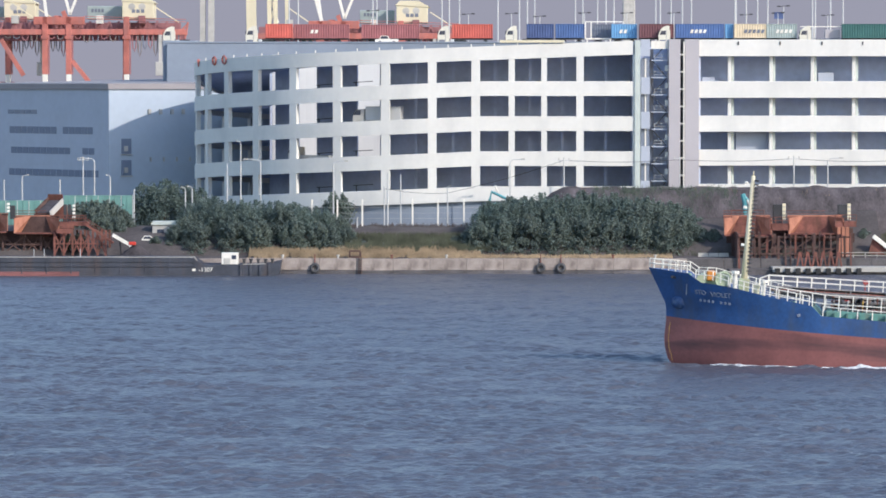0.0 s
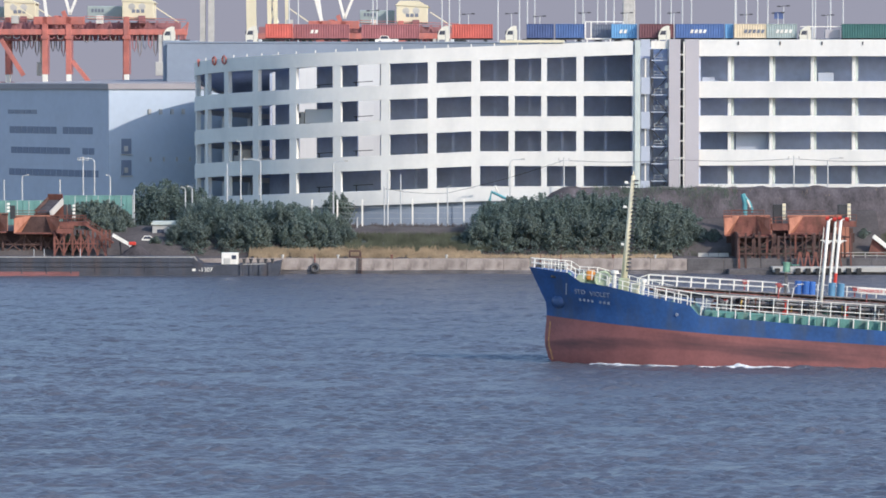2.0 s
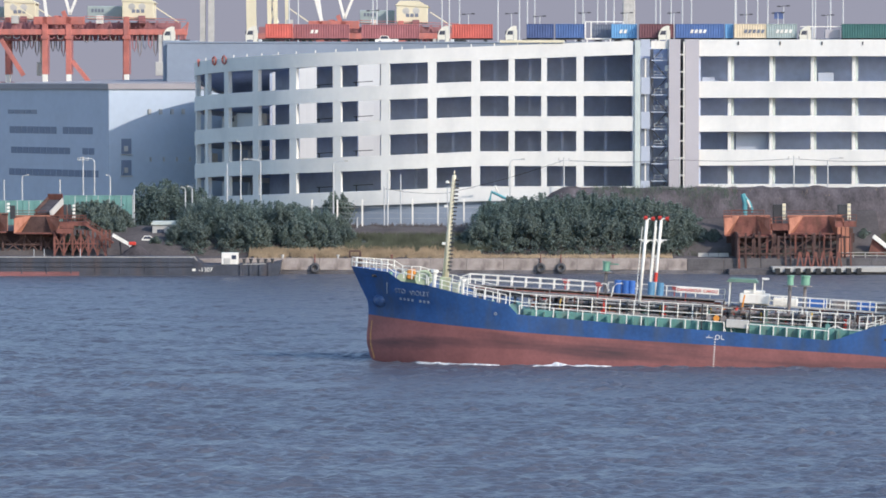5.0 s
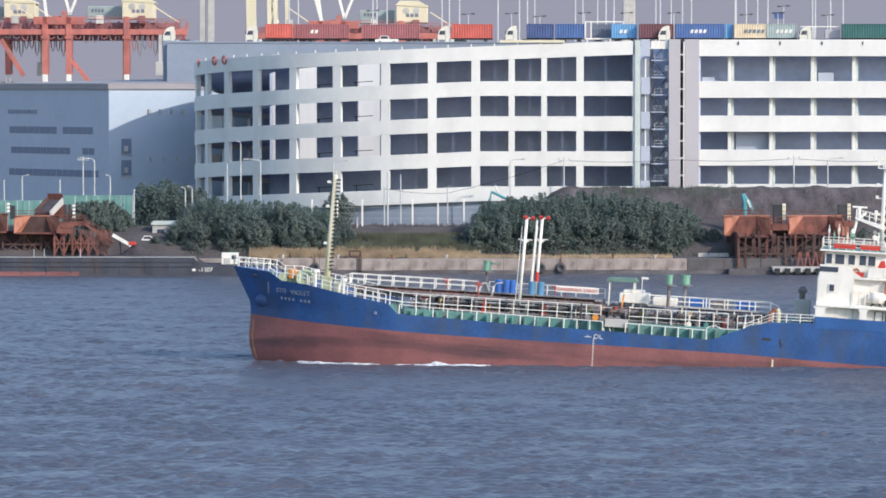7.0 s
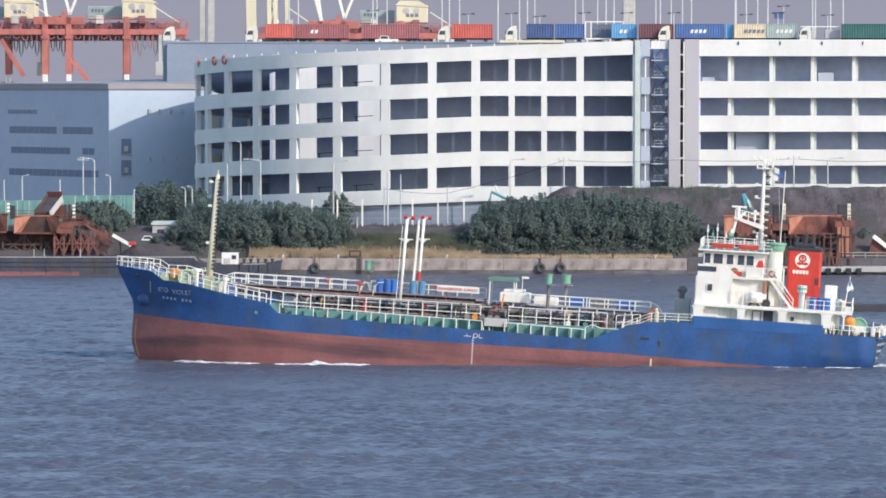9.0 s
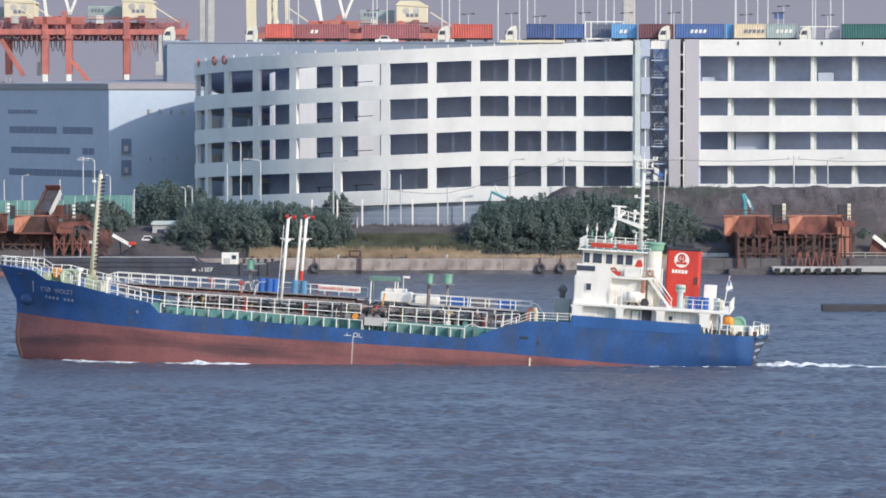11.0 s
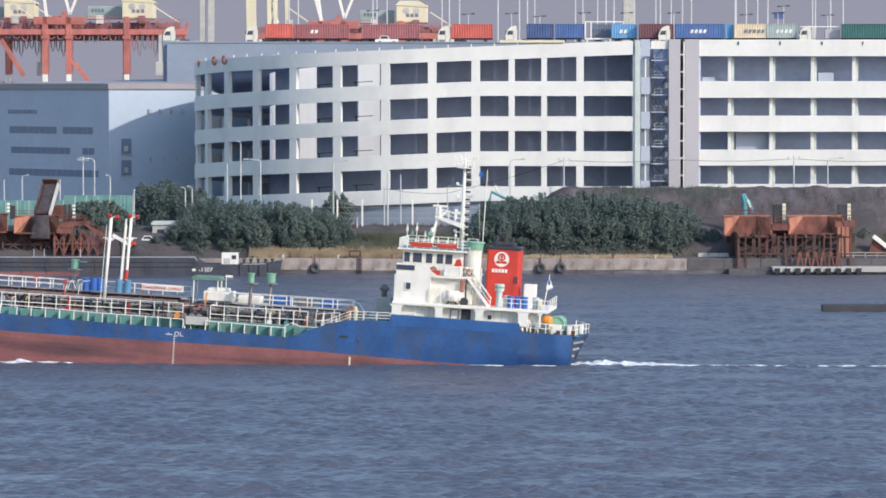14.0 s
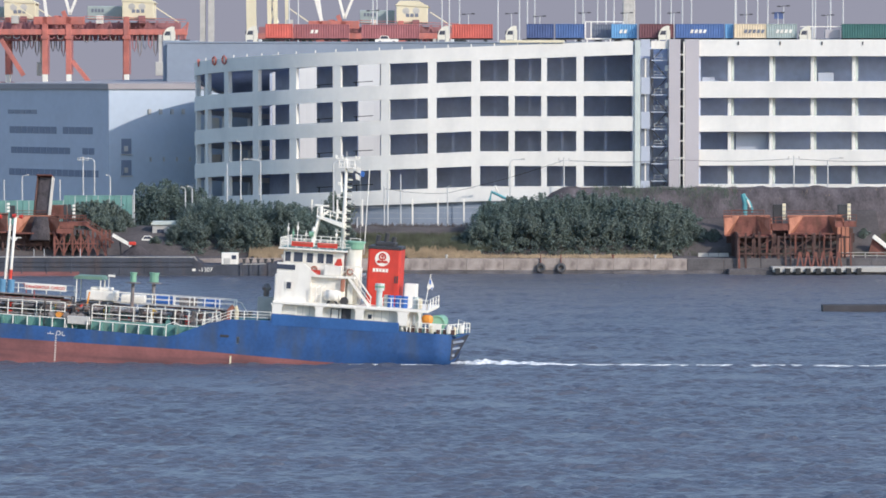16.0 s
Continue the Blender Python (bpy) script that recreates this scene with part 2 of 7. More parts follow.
# ---- mesh helpers ----
class M:
    """Collects boxes, tubes and plates into one mesh."""

    def __init__(self):
        self.v, self.f = [], []

    def add(self, verts, faces):
        o = len(self.v)
        self.v += [tuple(p) for p in verts]
        self.f += [tuple(o + i for i in f) for f in faces]
        return self

    def box(self, x0, x1, y0, y1, z0, z1, b=0.0):
        if b:
            return self.bevel(x0, x1, y0, y1, z0, z1, b)
        return self.add([(x0, y0, z0), (x1, y0, z0), (x1, y1, z0), (x0, y1, z0), (x0, y0, z1), (x1, y0, z1), (x1, y1, z1), (x0, y1, z1)],
                        [(3, 2, 1, 0), (4, 5, 6, 7), (0, 1, 5, 4), (1, 2, 6, 5), (2, 3, 7, 6), (3, 0, 4, 7)])

    def bevel(self, x0, x1, y0, y1, z0, z1, b):
        bm = bmesh.new()
        bmesh.ops.create_cube(bm, size=1, matrix=Matrix.Translation(((x0 + x1) / 2, (y0 + y1) / 2, (z0 + z1) / 2))
                              @ Matrix.Diagonal((x1 - x0, y1 - y0, z1 - z0, 1)))
        bmesh.ops.bevel(bm, geom=bm.edges[:], offset=b, segments=2, affect="EDGES", profile=0.5)
        bm.verts.index_update()
        self.add([v.co for v in bm.verts], [[v.index for v in f.verts] for f in bm.faces])
        bm.free()
        return self

    def tube(self, p, q, r, n=8, r2=None):
        p, q = Vector(p), Vector(q)
        r2 = r if r2 is None else r2
        d = (q - p).normalized()
        a = d.orthogonal().normalized()
        c = d.cross(a)
        vs = []
        for k, (o, rr) in enumerate(((p, r), (q, r2))):
            vs += [o + rr * (math.cos(2 * math.pi * i / n) * a + math.sin(2 * math.pi * i / n) * c) for i in range(n)]
        fs = [(i, (i + 1) % n, n + (i + 1) % n, n + i) for i in range(n)] + [tuple(range(n - 1, -1, -1)), tuple(range(n, 2 * n))]
        return self.add(vs, fs)

    def path(self, pts, r, n=6):
        """A bent tube through pts, one skin."""
        pts = [Vector(p) for p in pts]
        vs, fs, k = [], [], len(pts)
        for i, p in enumerate(pts):
            d = (pts[min(i + 1, k - 1)] - pts[max(i - 1, 0)]).normalized()
            a = d.cross(Vector((0, 0, 1)) if abs(d.z) < 0.9 else Vector((0, 1, 0))).normalized()
            c = d.cross(a)
            vs += [p + r * (math.cos(2 * math.pi * j / n) * a + math.sin(2 * math.pi * j / n) * c) for j in range(n)]
        for i in range(k - 1):
            fs += [(i * n + j, i * n + (j + 1) % n, (i + 1) * n + (j + 1) % n, (i + 1) * n + j) for j in range(n)]
        fs += [tuple(range(n - 1, -1, -1)), tuple(range((k - 1) * n, k * n))]
        return self.add(vs, fs)

    def beam(self, p, q, w, h=None):
        """A square bar from p to q."""
        p, q = Vector(p), Vector(q)
        h = h or w
        d = (q - p).normalized()
        s = d.cross(Vector((0, 1, 0)) if abs(d.y) < 0.9 else Vector((1, 0, 0))).normalized() * w / 2
        u = d.cross(s).normalized() * h / 2
        vs = [o + e for o in (p, q) for e in (-s - u, s - u, s + u, -s + u)]
        return self.add(vs, [(0, 1, 2, 3), (7, 6, 5, 4), (0, 4, 5, 1), (1, 5, 6, 2), (2, 6, 7, 3), (3, 7, 4, 0)])

    def prism(self, poly, a, b, axis="y"):
        """A flat outline pushed from a to b along an axis; the outline is (x, z), (y, z) or (x, y)."""
        def at(p, d):
            return {"y": (p[0], d, p[1]), "x": (d, p[0], p[1]), "z": (p[0], p[1], d)}[axis]
        n = len(poly)
        vs = [at(p, a) for p in poly] + [at(p, b) for p in poly]
        return self.add(vs, [tuple(range(n)), tuple(range(2 * n - 1, n - 1, -1))] + [(i, n + i, n + (i + 1) % n, (i + 1) % n) for i in range(n)])

    def ring(self, c, R, r, axis="y", n=16, k=6):
        vs, fs = [], []
        for i in range(n):
            t = 2 * math.pi * i / n
            for j in range(k):
                s = 2 * math.pi * j / k
                u, w = (R + r * math.cos(s)) * math.cos(t), (R + r * math.cos(s)) * math.sin(t)
                h = r * math.sin(s)
                vs.append({"y": (c[0] + u, c[1] + h, c[2] + w), "x": (c[0] + h, c[1] + u, c[2] + w), "z": (c[0] + u, c[1] + w, c[2] + h)}[axis])
                fs.append((i * k + j, i * k + (j + 1) % k, ((i + 1) % n) * k + (j + 1) % k, ((i + 1) % n) * k + j))
        return self.add(vs, fs)

    def mesh(self, name, material, smooth=False):
        me = bpy.data.meshes.new(name)
        me.from_pydata(self.v, [], self.f)
        bm = bmesh.new()
        bm.from_mesh(me)
        bmesh.ops.recalc_face_normals(bm, faces=bm.faces[:])
        bm.to_mesh(me)
        bm.free()
        me.materials.append(material)
        if smooth:
            me.shade_smooth()
        return me


def part(name, m, material, parent=None, label="", at=(0, 0, 0), smooth=False):
    """One mesh object, under a thing or a part; m is an M or mesh data that is shared."""
    me = m.mesh(name, material, smooth) if isinstance(m, M) else m
    ob = new(name, me)
    ob.location = at
    if parent:
        ob.parent = parent
    if label:
        ob["label"] = label
    return ob


def thing(name, label, category, at=(0, 0, 0), rz=0, group="", kind=""):
    ob = new(name)
    ob.matrix_basis = pose(*at, 0, 0, rz)
    ob.empty_display_size = 0.3
    return tagged(ob, label, category, group, kind)


def setting(name, m, material, label, category="", smooth=False):
    return tagged(part(name, m, material, smooth=smooth), label, category, kind="structure")


def words(name, text, size, m, material, parent, label=""):
    """Raised lettering as a mesh."""
    cu = bpy.data.curves.new(name, "FONT")
    cu.body, cu.size, cu.extrude, cu.align_x, cu.align_y = text, size, 0.02, "CENTER", "CENTER"
    tmp = bpy.data.objects.new(name, cu)
    me = bpy.data.meshes.new_from_object(tmp)
    bpy.data.objects.remove(tmp)
    me.materials.clear()
    me.materials.append(material)
    ob = part(name, me, material, parent, label)
    ob.matrix_basis = m
    return ob


# ---- water and land ----
def sea():
    def axis(lo, hi, step, out_lo, out_hi):
        return np.concatenate([out_lo, np.arange(lo, hi, step), out_hi])
    xs = axis(-85, 85, 0.42, [-5000, -2000, -700, -300, -140], [86, 140, 300, 700, 2000, 5000])
    ys = np.concatenate([[-900, -200, 100, 240, 300], np.arange(322, 520, 0.28), np.arange(520, 760, 0.4), [760, 800, 1200, 2500, 5000]])
    X, Y = np.meshgrid(xs, ys)
    Z = np.zeros_like(X)
    rng = np.random.RandomState(4)
    for k in range(120):
        lam = 0.95 * 3.6 ** rng.rand()
        ang = radians(-80) + rng.randn() * 0.7
        kx, ky = 2 * math.pi / lam * math.cos(ang), 2 * math.pi / lam * math.sin(ang)
        Z += 0.0074 * lam ** 0.8 * np.sin(kx * X + ky * Y + rng.rand() * 6.28)
    patch = np.zeros_like(X)
    for k in range(24):
        lam, ang = 5.0 * 6.0 ** rng.rand(), radians(-85) + rng.randn() * 0.9
        patch += np.sin(2 * math.pi / lam * (math.cos(ang) * X + math.sin(ang) * Y) + rng.rand() * 6.28)
    gust = np.clip(0.86 + 0.24 * patch / math.sqrt(12), 0.12, 2.0)
    inside = (np.abs(X) < 85) & (Y > 322) & (Y < 760)
    lee = np.clip(1.12 - (Y - 380) / 520, 0.45, 1.12)      # calmer under the far quay
    Z = np.where(inside, Z * gust * lee, 0) - 0.02
    nx, ny = len(xs), len(ys)
    idx = np.arange(nx * ny).reshape(ny, nx)
    quads = np.stack([idx[:-1, :-1], idx[:-1, 1:], idx[1:, 1:], idx[1:, :-1]], -1).reshape(-1, 4)
    me = bpy.data.meshes.new("water")
    me.vertices.add(nx * ny)
    me.vertices.foreach_set("co", np.stack([X, Y, Z], -1).ravel())
    me.loops.add(quads.size)
    me.loops.foreach_set("vertex_index", quads.ravel())
    me.polygons.add(len(quads))
    me.polygons.foreach_set("loop_start", np.arange(0, quads.size, 4))
    me.update(calc_edges=True)
    me.validate()
    me.materials.append(WATER)
    me.shade_smooth()
    ob = new("water", me)
    return tagged(ob, "choppy slate-blue harbour water with small wind waves", "water", kind="structure")


def ridge(name, material, label, xs, profile, y0, depth, rough, seed, kind="structure", steep=1.7):
    """An uneven heap along x: profile(x) is its height, it rises from y0 over depth metres."""
    rng_n = 14
    v, f = [], []
    for i, x in enumerate(xs):
        for j in range(rng_n):
            u = j / (rng_n - 1)
            h = profile(x) * min(1.0, (u * steep) ** 0.7)
            d = noise.noise(Vector((x * 0.35, u * 4, seed))) * rough + noise.noise(Vector((x * 1.3, u * 9, seed + 7))) * rough * 0.4
            v.append((x + d * 0.3, y0 + u * depth + d * 0.5, GROUND + max(-0.3, h + d * (0.2 + u * 0.5) - 0.15)))
    n = rng_n
    for i in range(len(xs) - 1):
        for j in range(n - 1):
            f.append((i * n + j, (i + 1) * n + j, (i + 1) * n + j + 1, i * n + j + 1))
    ob = part(name, M().add(v, f), material, smooth=True)
    return tagged(ob, label, "mound", kind=kind)


GROUND = 2.6
QUAY_Y = 743.0


def land():
    m = M()
    m.add([(-2500, QUAY_Y + 1.0, GROUND - 0.05), (2500, QUAY_Y + 1.0, GROUND - 0.05), (2500, 775, 4.0), (-2500, 775, 4.0),
           (2500, 4900, 4.0), (-2500, 4900, 4.0)], [(0, 1, 2, 3), (3, 2, 4, 5)])
    setting("ground", m, SOIL, "bare brown soil of the reclaimed harbour land", "ground")
    m = M().box(-400, 400, QUAY_Y + 0.12, QUAY_Y + 1.2, -6, GROUND - 0.05)
    wall = setting("quay_wall", m, QUAY, "weathered grey-brown concrete quay wall with a dark tide line", "quay")
    block = M().box(0, 6.15, 0, 0.3, 0.62, GROUND, 0.04).mesh("quay_block", QUAY)
    # right-hand blocks: grime and the hopper's shadow in one dark colour
    dark = M().box(0, 6.15, 0, 0.3, 0.62, GROUND, 0.04).mesh("quay_block", TIDE_AND_SHADE)
    stain = M().box(0, 6.15, 0, 0.28, -1, 0.61, 0.04).mesh("tide_block", TIDE_AND_SHADE)
    x = -120.0
    while x < 110:
        part("panel", block if x < 37 else dark, QUAY, wall, at=(x, QUAY_Y - 0.18 + random.uniform(-0.05, 0.05), random.uniform(-0.06, 0.06)))
        part("tide_panel", stain, TIDE_AND_SHADE, wall, at=(x, QUAY_Y - 0.16, 0))
        x += 6.2
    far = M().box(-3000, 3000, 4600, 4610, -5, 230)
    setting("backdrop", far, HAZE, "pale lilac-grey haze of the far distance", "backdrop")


# ---- the multi-storey logistics building ----
FRONT = 780.0
BANDS = [(36.9, 39.85), (29.55, 32.5), (23.55, 26.4), (17.55, 20.4), (11.4, 14.3), (5.4, 8.3)]


def straight_wing():
    b = thing("warehouse", "white five-storey logistics building with open parking bands", "building", kind="structure")
    x0, x1 = 45.3, 125.0
    for i, (lo, hi) in enumerate(BANDS):
        part("spandrel", M().box(x0, x1, FRONT, FRONT + 0.5, lo, hi, 0.05), FACADE, b, "white concrete spandrel band")
        part("slab", M().box(x0, x1, FRONT + 0.5, FRONT + 26, lo + 0.5, lo + 1.2), INNER, b)
    col = M().box(-0.28, 0.32, 1.2, 2.2, 4.0, 38, 0.05).mesh("column", FACADE)
    # second, darker upright stands for the column's shaded part
    col2 = M().box(0.5, 0.95, 1.9, 2.8, 4.0, 38, 0.05).mesh("column_shade", PALEGREEN)
    for k in range(11):
        x = 50.75 + 7.33 * k
        part("column", col, FACADE, b, at=(x, FRONT, 0))
        part("downpipe", col2, PALEGREEN, b, at=(x - 0.1, FRONT, 0))
    part("back_wall", M().box(x0, x1, FRONT + 8.5, FRONT + 8.9, 4, 39), INNER, b)
    part("side_wall", M().box(x0, x0 + 0.3, FRONT + 0.5, FRONT + 26, 4, 39), INNER, b)
    part("roof_deck", M().box(x0, x1, FRONT + 0.5, FRONT + 26, 38.2, 38.6), CONCRETE, b)
    # parked things on the floors
    for x0, x1, z, h in ((66.6, 69.4, 32.0, 2.0), (46, 48.3, 32.0, 1.2), (52.0, 57.5, 20.0, 5.0), (73.2, 74.0, 26.0, 1.3), (73.2, 74.0, 14.0, 1.4)):
        part("stored_load", M().bevel(x0, x1, FRONT + 3.2, FRONT + 5.5, z - 2.2, z + h, 0.05), BLUEGREY, b)
    # brackets under the coping
    bracket = M().box(-0.12, 0.12, -0.15, 0, -0.6, 0, 0.02).mesh("bracket", DARKSTEEL)
    for px in (52.2, 59.6, 67.0, 74.2):
        part("wall_lamp", bracket, DARKSTEEL, b, at=(px, FRONT, 39.5))
    return b


def stair_tower():
    b = thing("stair_tower", "lilac-grey stair tower with an open steel escape stair", "stair tower", kind="structure")
    part("panel_wall", M().box(39.9, 41.95, FRONT - 0.6, FRONT + 6, 4, 39.9, 0.05), LILAC, b)
    part("panel_wall", M().box(42.75, 45.25, FRONT - 0.6, FRONT + 6, 4, 39.9, 0.05), LILAC, b)
    # the slot's darkness is in this back wall's near-black colour
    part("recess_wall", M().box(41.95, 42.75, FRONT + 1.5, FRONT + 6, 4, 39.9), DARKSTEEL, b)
    bar = M().box(41.95, 42.75, FRONT - 0.3, FRONT + 0.1, -0.15, 0.15).mesh("slot_bar", WHITE)
    for k in range(11):
        part("slot_bar", bar, WHITE, b, at=(0, 0, 37.2 - 3.05 * k))
    part("downpipe", M().tube((42.55, FRONT - 0.75, 4), (42.55, FRONT - 0.75, 39.5), 0.12), WHITE, b)
    # open stair bay
    part("bay_wall", M().box(34.9, 39.9, FRONT + 6, FRONT + 6.3, 4, 38.6), INNER, b)
    part("edge_column", M().box(33.9, 34.9, FRONT - 0.3, FRONT + 1.2, 4, 39.7, 0.05), PALEGREEN, b)
    panel = M().box(35.0, 36.6, FRONT - 0.1, FRONT + 0.2, 0, 3.0, 0.03).mesh("bay_panel", BLUEGREY)
    for z in (36.9, 30.2, 24.1, 18.0, 11.9):
        part("bay_panel", panel, BLUEGREY, b, at=(0, 0, z))
    part("glazed_strip", M().box(36.65, 37.3, FRONT + 2.0, FRONT + 2.2, 4, 38.2), SHEDGLASS, b)
    for k in range(5):
        z = 34.6 - 6.1 * k
        part("glazed_panel", M().box(35.1, 36.5, FRONT + 0.6, FRONT + 0.8, z - 1.6, z + 1.9), SHEDGLASS, b)
        part("pale_mullion", M().box(35.7, 35.95, FRONT + 0.45, FRONT + 0.6, z - 1.6, z + 1.9), WHITE, b)
    part("roof_rail_wall", M().box(36.8, 39.9, FRONT, FRONT + 0.3, 38.2, 39.6), WHITE, b)
    for k in range(9):
        z = 36.2 - 3.05 * k
        part("landing", M().box(36.9, 39.8, FRONT + 0.2, FRONT + 3, z - 0.12, z + 0.08), BLUEGREY, b)
        r = M()
        for dz in (0.5, 1.05):
            r.tube((37.4, FRONT + 0.15, z + dz), (39.8, FRONT + 0.15, z + dz), 0.035, 5)
        part("landing_rail", r, POLE, b)
        for x in (37.4, 38.6, 39.75):
            part("rail_post", M().tube((x, FRONT + 0.15, z), (x, FRONT + 0.15, z + 1.05), 0.035, 5), POLE, b)
        up = -1 if k % 2 else 1
        part("stair_flight", M().beam((38.35 - 1.3 * up, FRONT + 1.0, z), (38.35 + 1.3 * up, FRONT + 1.0, z + 3.0), 0.12, 1.0), DARKSTEEL, b)
        part("lit_panel", M().box(39.3, 39.85, FRONT + 0.6, FRONT + 0.7, z - 1.9, z - 0.9), WHITE, b)
    return b


# the curved ramp: a straight stretch, then an arc that turns away; s runs along it from its right end
ARC_R, ARC_X, ARC_Y = 44.5, -1.9, FRONT + 44.5
S_ARC = 33.6 - ARC_X
S_END = S_ARC + ARC_R * radians(140)


def ramp_at(s, inset=0.0):
    if s <= S_ARC:
        return 33.6 - s, FRONT + inset
    t = (s - S_ARC) / ARC_R
    return ARC_X - (ARC_R - inset) * math.sin(t), ARC_Y - (ARC_R - inset) * math.cos(t)


def top_row(s):
    # unseen back of the rim drops faster, to curve its shadow on the shed
    return 37.2 - 0.0375 * s - 0.12 * max(0.0, s - 103)


def sill(s, row=0):
    return 32.5 - 0.042 * max(0.0, s - 27) - 6.2 * row


def ramp_band(lo, hi, s0, s1, t0, t1, step=1.4):
    """A curved slab from s0 to s1, between the insets t0 and t1."""
    m, n = M(), max(2, int((s1 - s0) / step) + 1)
    v, f = [], []
    for i in range(n):
        s = s0 + (s1 - s0) * i / (n - 1)
        for (t, z) in ((t0, lo(s)), (t1, lo(s)), (t1, hi(s)), (t0, hi(s))):
            v.append((*ramp_at(s, t), z))
    for i in range(n - 1):
        for k in range(4):
            f.append((4 * i + k, 4 * i + (k + 1) % 4, 4 * i + 4 + (k + 1) % 4, 4 * i + 4 + k))
    f += [(3, 2, 1, 0), tuple(4 * n - 4 + k for k in range(4))]
    return m.add(v, f)


def ramp_drum():
    b = thing("spiral_ramp", "white curved truck ramp with four rows of square openings", "ramp", kind="structure")
    part("parapet", ramp_band(top_row, lambda s: top_row(s) + 2.45, 0, S_END, 0, 0.6), FACADE, b, "white sloping parapet")
    for r in range(4):
        part("spandrel", ramp_band(lambda s: sill(s, r) - 2.6, lambda s: sill(s, r), 0, S_END, 0, 0.6), FACADE, b)
        part("ramp_slab", ramp_band(lambda s: sill(s, r) - 1.6, lambda s: sill(s, r) - 1.0, 0, S_END, 0.6, 14.0), INNER, b)
    part("top_slab", ramp_band(lambda s: top_row(s) + 0.5, lambda s: top_row(s) + 1.0, 0, S_END, 0.6, 14.0), INNER, b)
    # columns: the straight ones by plan, the curved ones evenly
    cols = [(-0.2, 0.5), (9.35, 1.3), (15.7, 1.0), (21.45, 1.1), (27.8, 1.55), (35.5, 1.55)]
    cols += [(S_ARC + ARC_R * radians(10.8 + 11.65 * k), 1.55) for k in range(11)]
    for s, w in cols:
        part("column", ramp_band(lambda q: sill(q, 3) - 2.5, lambda q: top_row(q), s - w / 2, s + w / 2, 0.05, 0.85, 0.8), FACADE, b)
    # inner core with gaps, through which the sunlit far wall of the open well shows
    for r in range(5):
        lo, hi = (lambda s: sill(s, r) - 1.0), (lambda s: min(sill(s, r) + 5.2, top_row(s) + 0.5))
        for a0, a1 in ((-46, 18.1), (26.5, 43.7), (54.0, 72.6), (84.0, 140.0)) if r < 3 else ((-46, 140.0),):
            part("core_wall", ramp_band(lo, hi, S_ARC + ARC_R * radians(a0), S_ARC + ARC_R * radians(a1), 14.0, 14.4, 2.5), INNER, b)
        if r < 4:
            for s in (4.2, 12.0, 17.8, 24.0, 31.5, 39.0):
                part("inner_column", ramp_band(lambda q: sill(q, r) - 1.0, lambda q: sill(q, r) + 4.6, s, s + 0.5, 9, 9.5, 0.6), INNER, b)
            for s in (S_ARC + 15.6, S_ARC + 27.4):
                part("well_rail", ramp_band(lambda q: sill(q, r) + 0.95, lambda q: sill(q, r) + 1.07, s, s + 5.5, 13.2, 13.35, 1.0), DARKSTEEL, b)
                part("well_rail_post", ramp_band(lambda q: sill(q, r) - 1.0, lambda q: sill(q, r) + 1.1, s + 4.6, s + 4.8, 13.2, 13.35, 0.1), DARKSTEEL, b)
    v, f = [], []
    for i in range(41):
        t = radians(90 + 4.5 * i)
        x, y = ARC_X - 30.0 * math.sin(t), ARC_Y - 30.0 * math.cos(t)
        v += [(x, y, 4.0), (x, y, 37.5)]
    f = [(2 * i, 2 * i + 1, 2 * i + 3, 2 * i + 2) for i in range(40)]
    part("well_wall", M().add(v, f), WELLGREY, b, "pale far wall of the open ramp well")
    # wall added at the right end to keep stray sun off the core
    part("end_wall", M().box(33.65, 33.88, FRONT + 0.6, FRONT + 16, 4, 39.4), INNER, b)
    part("deck_slab", M().box(6, 33.6, FRONT + 0.7, FRONT + 16, 37.6, 38.0), CONCRETE, b)
    for k in range(22):
        q = 4.0 + 4.1 * k
        x, y = ramp_at(q, 0.3)
        part("rail_post", M().box(x - 0.09, x + 0.09, y - 0.09, y + 0.09, top_row(q) + 2.4, top_row(q) + 2.95), WHITE, b)
    # cream strip for the sunlit ledge, the sun put into its colour
    part("kerb", M().bevel(10.0, 21.4, FRONT - 0.35, FRONT - 0.02, 39.3, 39.75, 0.04), CREAM, b, "cream ledge of the roof road with sunlight in its colour")
    # lower plinth
    part("plinth", ramp_band(lambda s: 4.0, lambda s: sill(s, 3) - 2.6, 0, S_END, 0.9, 1.3), REARBLUE_SHADE, b)
    # faded red wall emblem, three arches
    for k, s in enumerate((94.0, 84.5, 80.5)):
        x, y = ramp_at(s, -0.15)
        z = top_row(s) + 2.2
        m = M().ring((0, 0, 0), 0.7, 0.17, "y", 16, 5) if k else M().beam((-0.7, 0, 0.6), (0, 0, -0.6), 0.3, 0.2).beam((0.7, 0, 0.6), (0, 0, -0.6), 0.3, 0.2)
        part("emblem", m, CRANERED, b, "faded red emblem").matrix_basis = pose(x, y, z, 0, 0, -math.degrees((s - S_ARC) / ARC_R))
    return b


def rear_block():
    b = thing("rear_block", "blue-grey flat-roofed warehouse block behind the ramp", "building", kind="structure")
    part("wall", M().box(-54.5, 135, 871, 871.6, 4, 40.1), REARBLUE_SHADE, b)
    part("roof_deck", M().box(-54.5, 135, 871.6, 960, 39.4, 39.86), CONCRETE, b)
    part("side_wall", M().box(-54.5, -53.9, 871.6, 960, 4, 40.1), REARBLUE_SHADE, b)
    part("coping", M().box(-54.6, 135, 870.8, 871.7, 40.1, 40.35, 0.04), REARBLUE_SHADE, b)
    part("annex", M().box(-55.5, -49, 874, 890, 4, 40.6, 0.1), REARBLUE_SHADE, b)
    return b


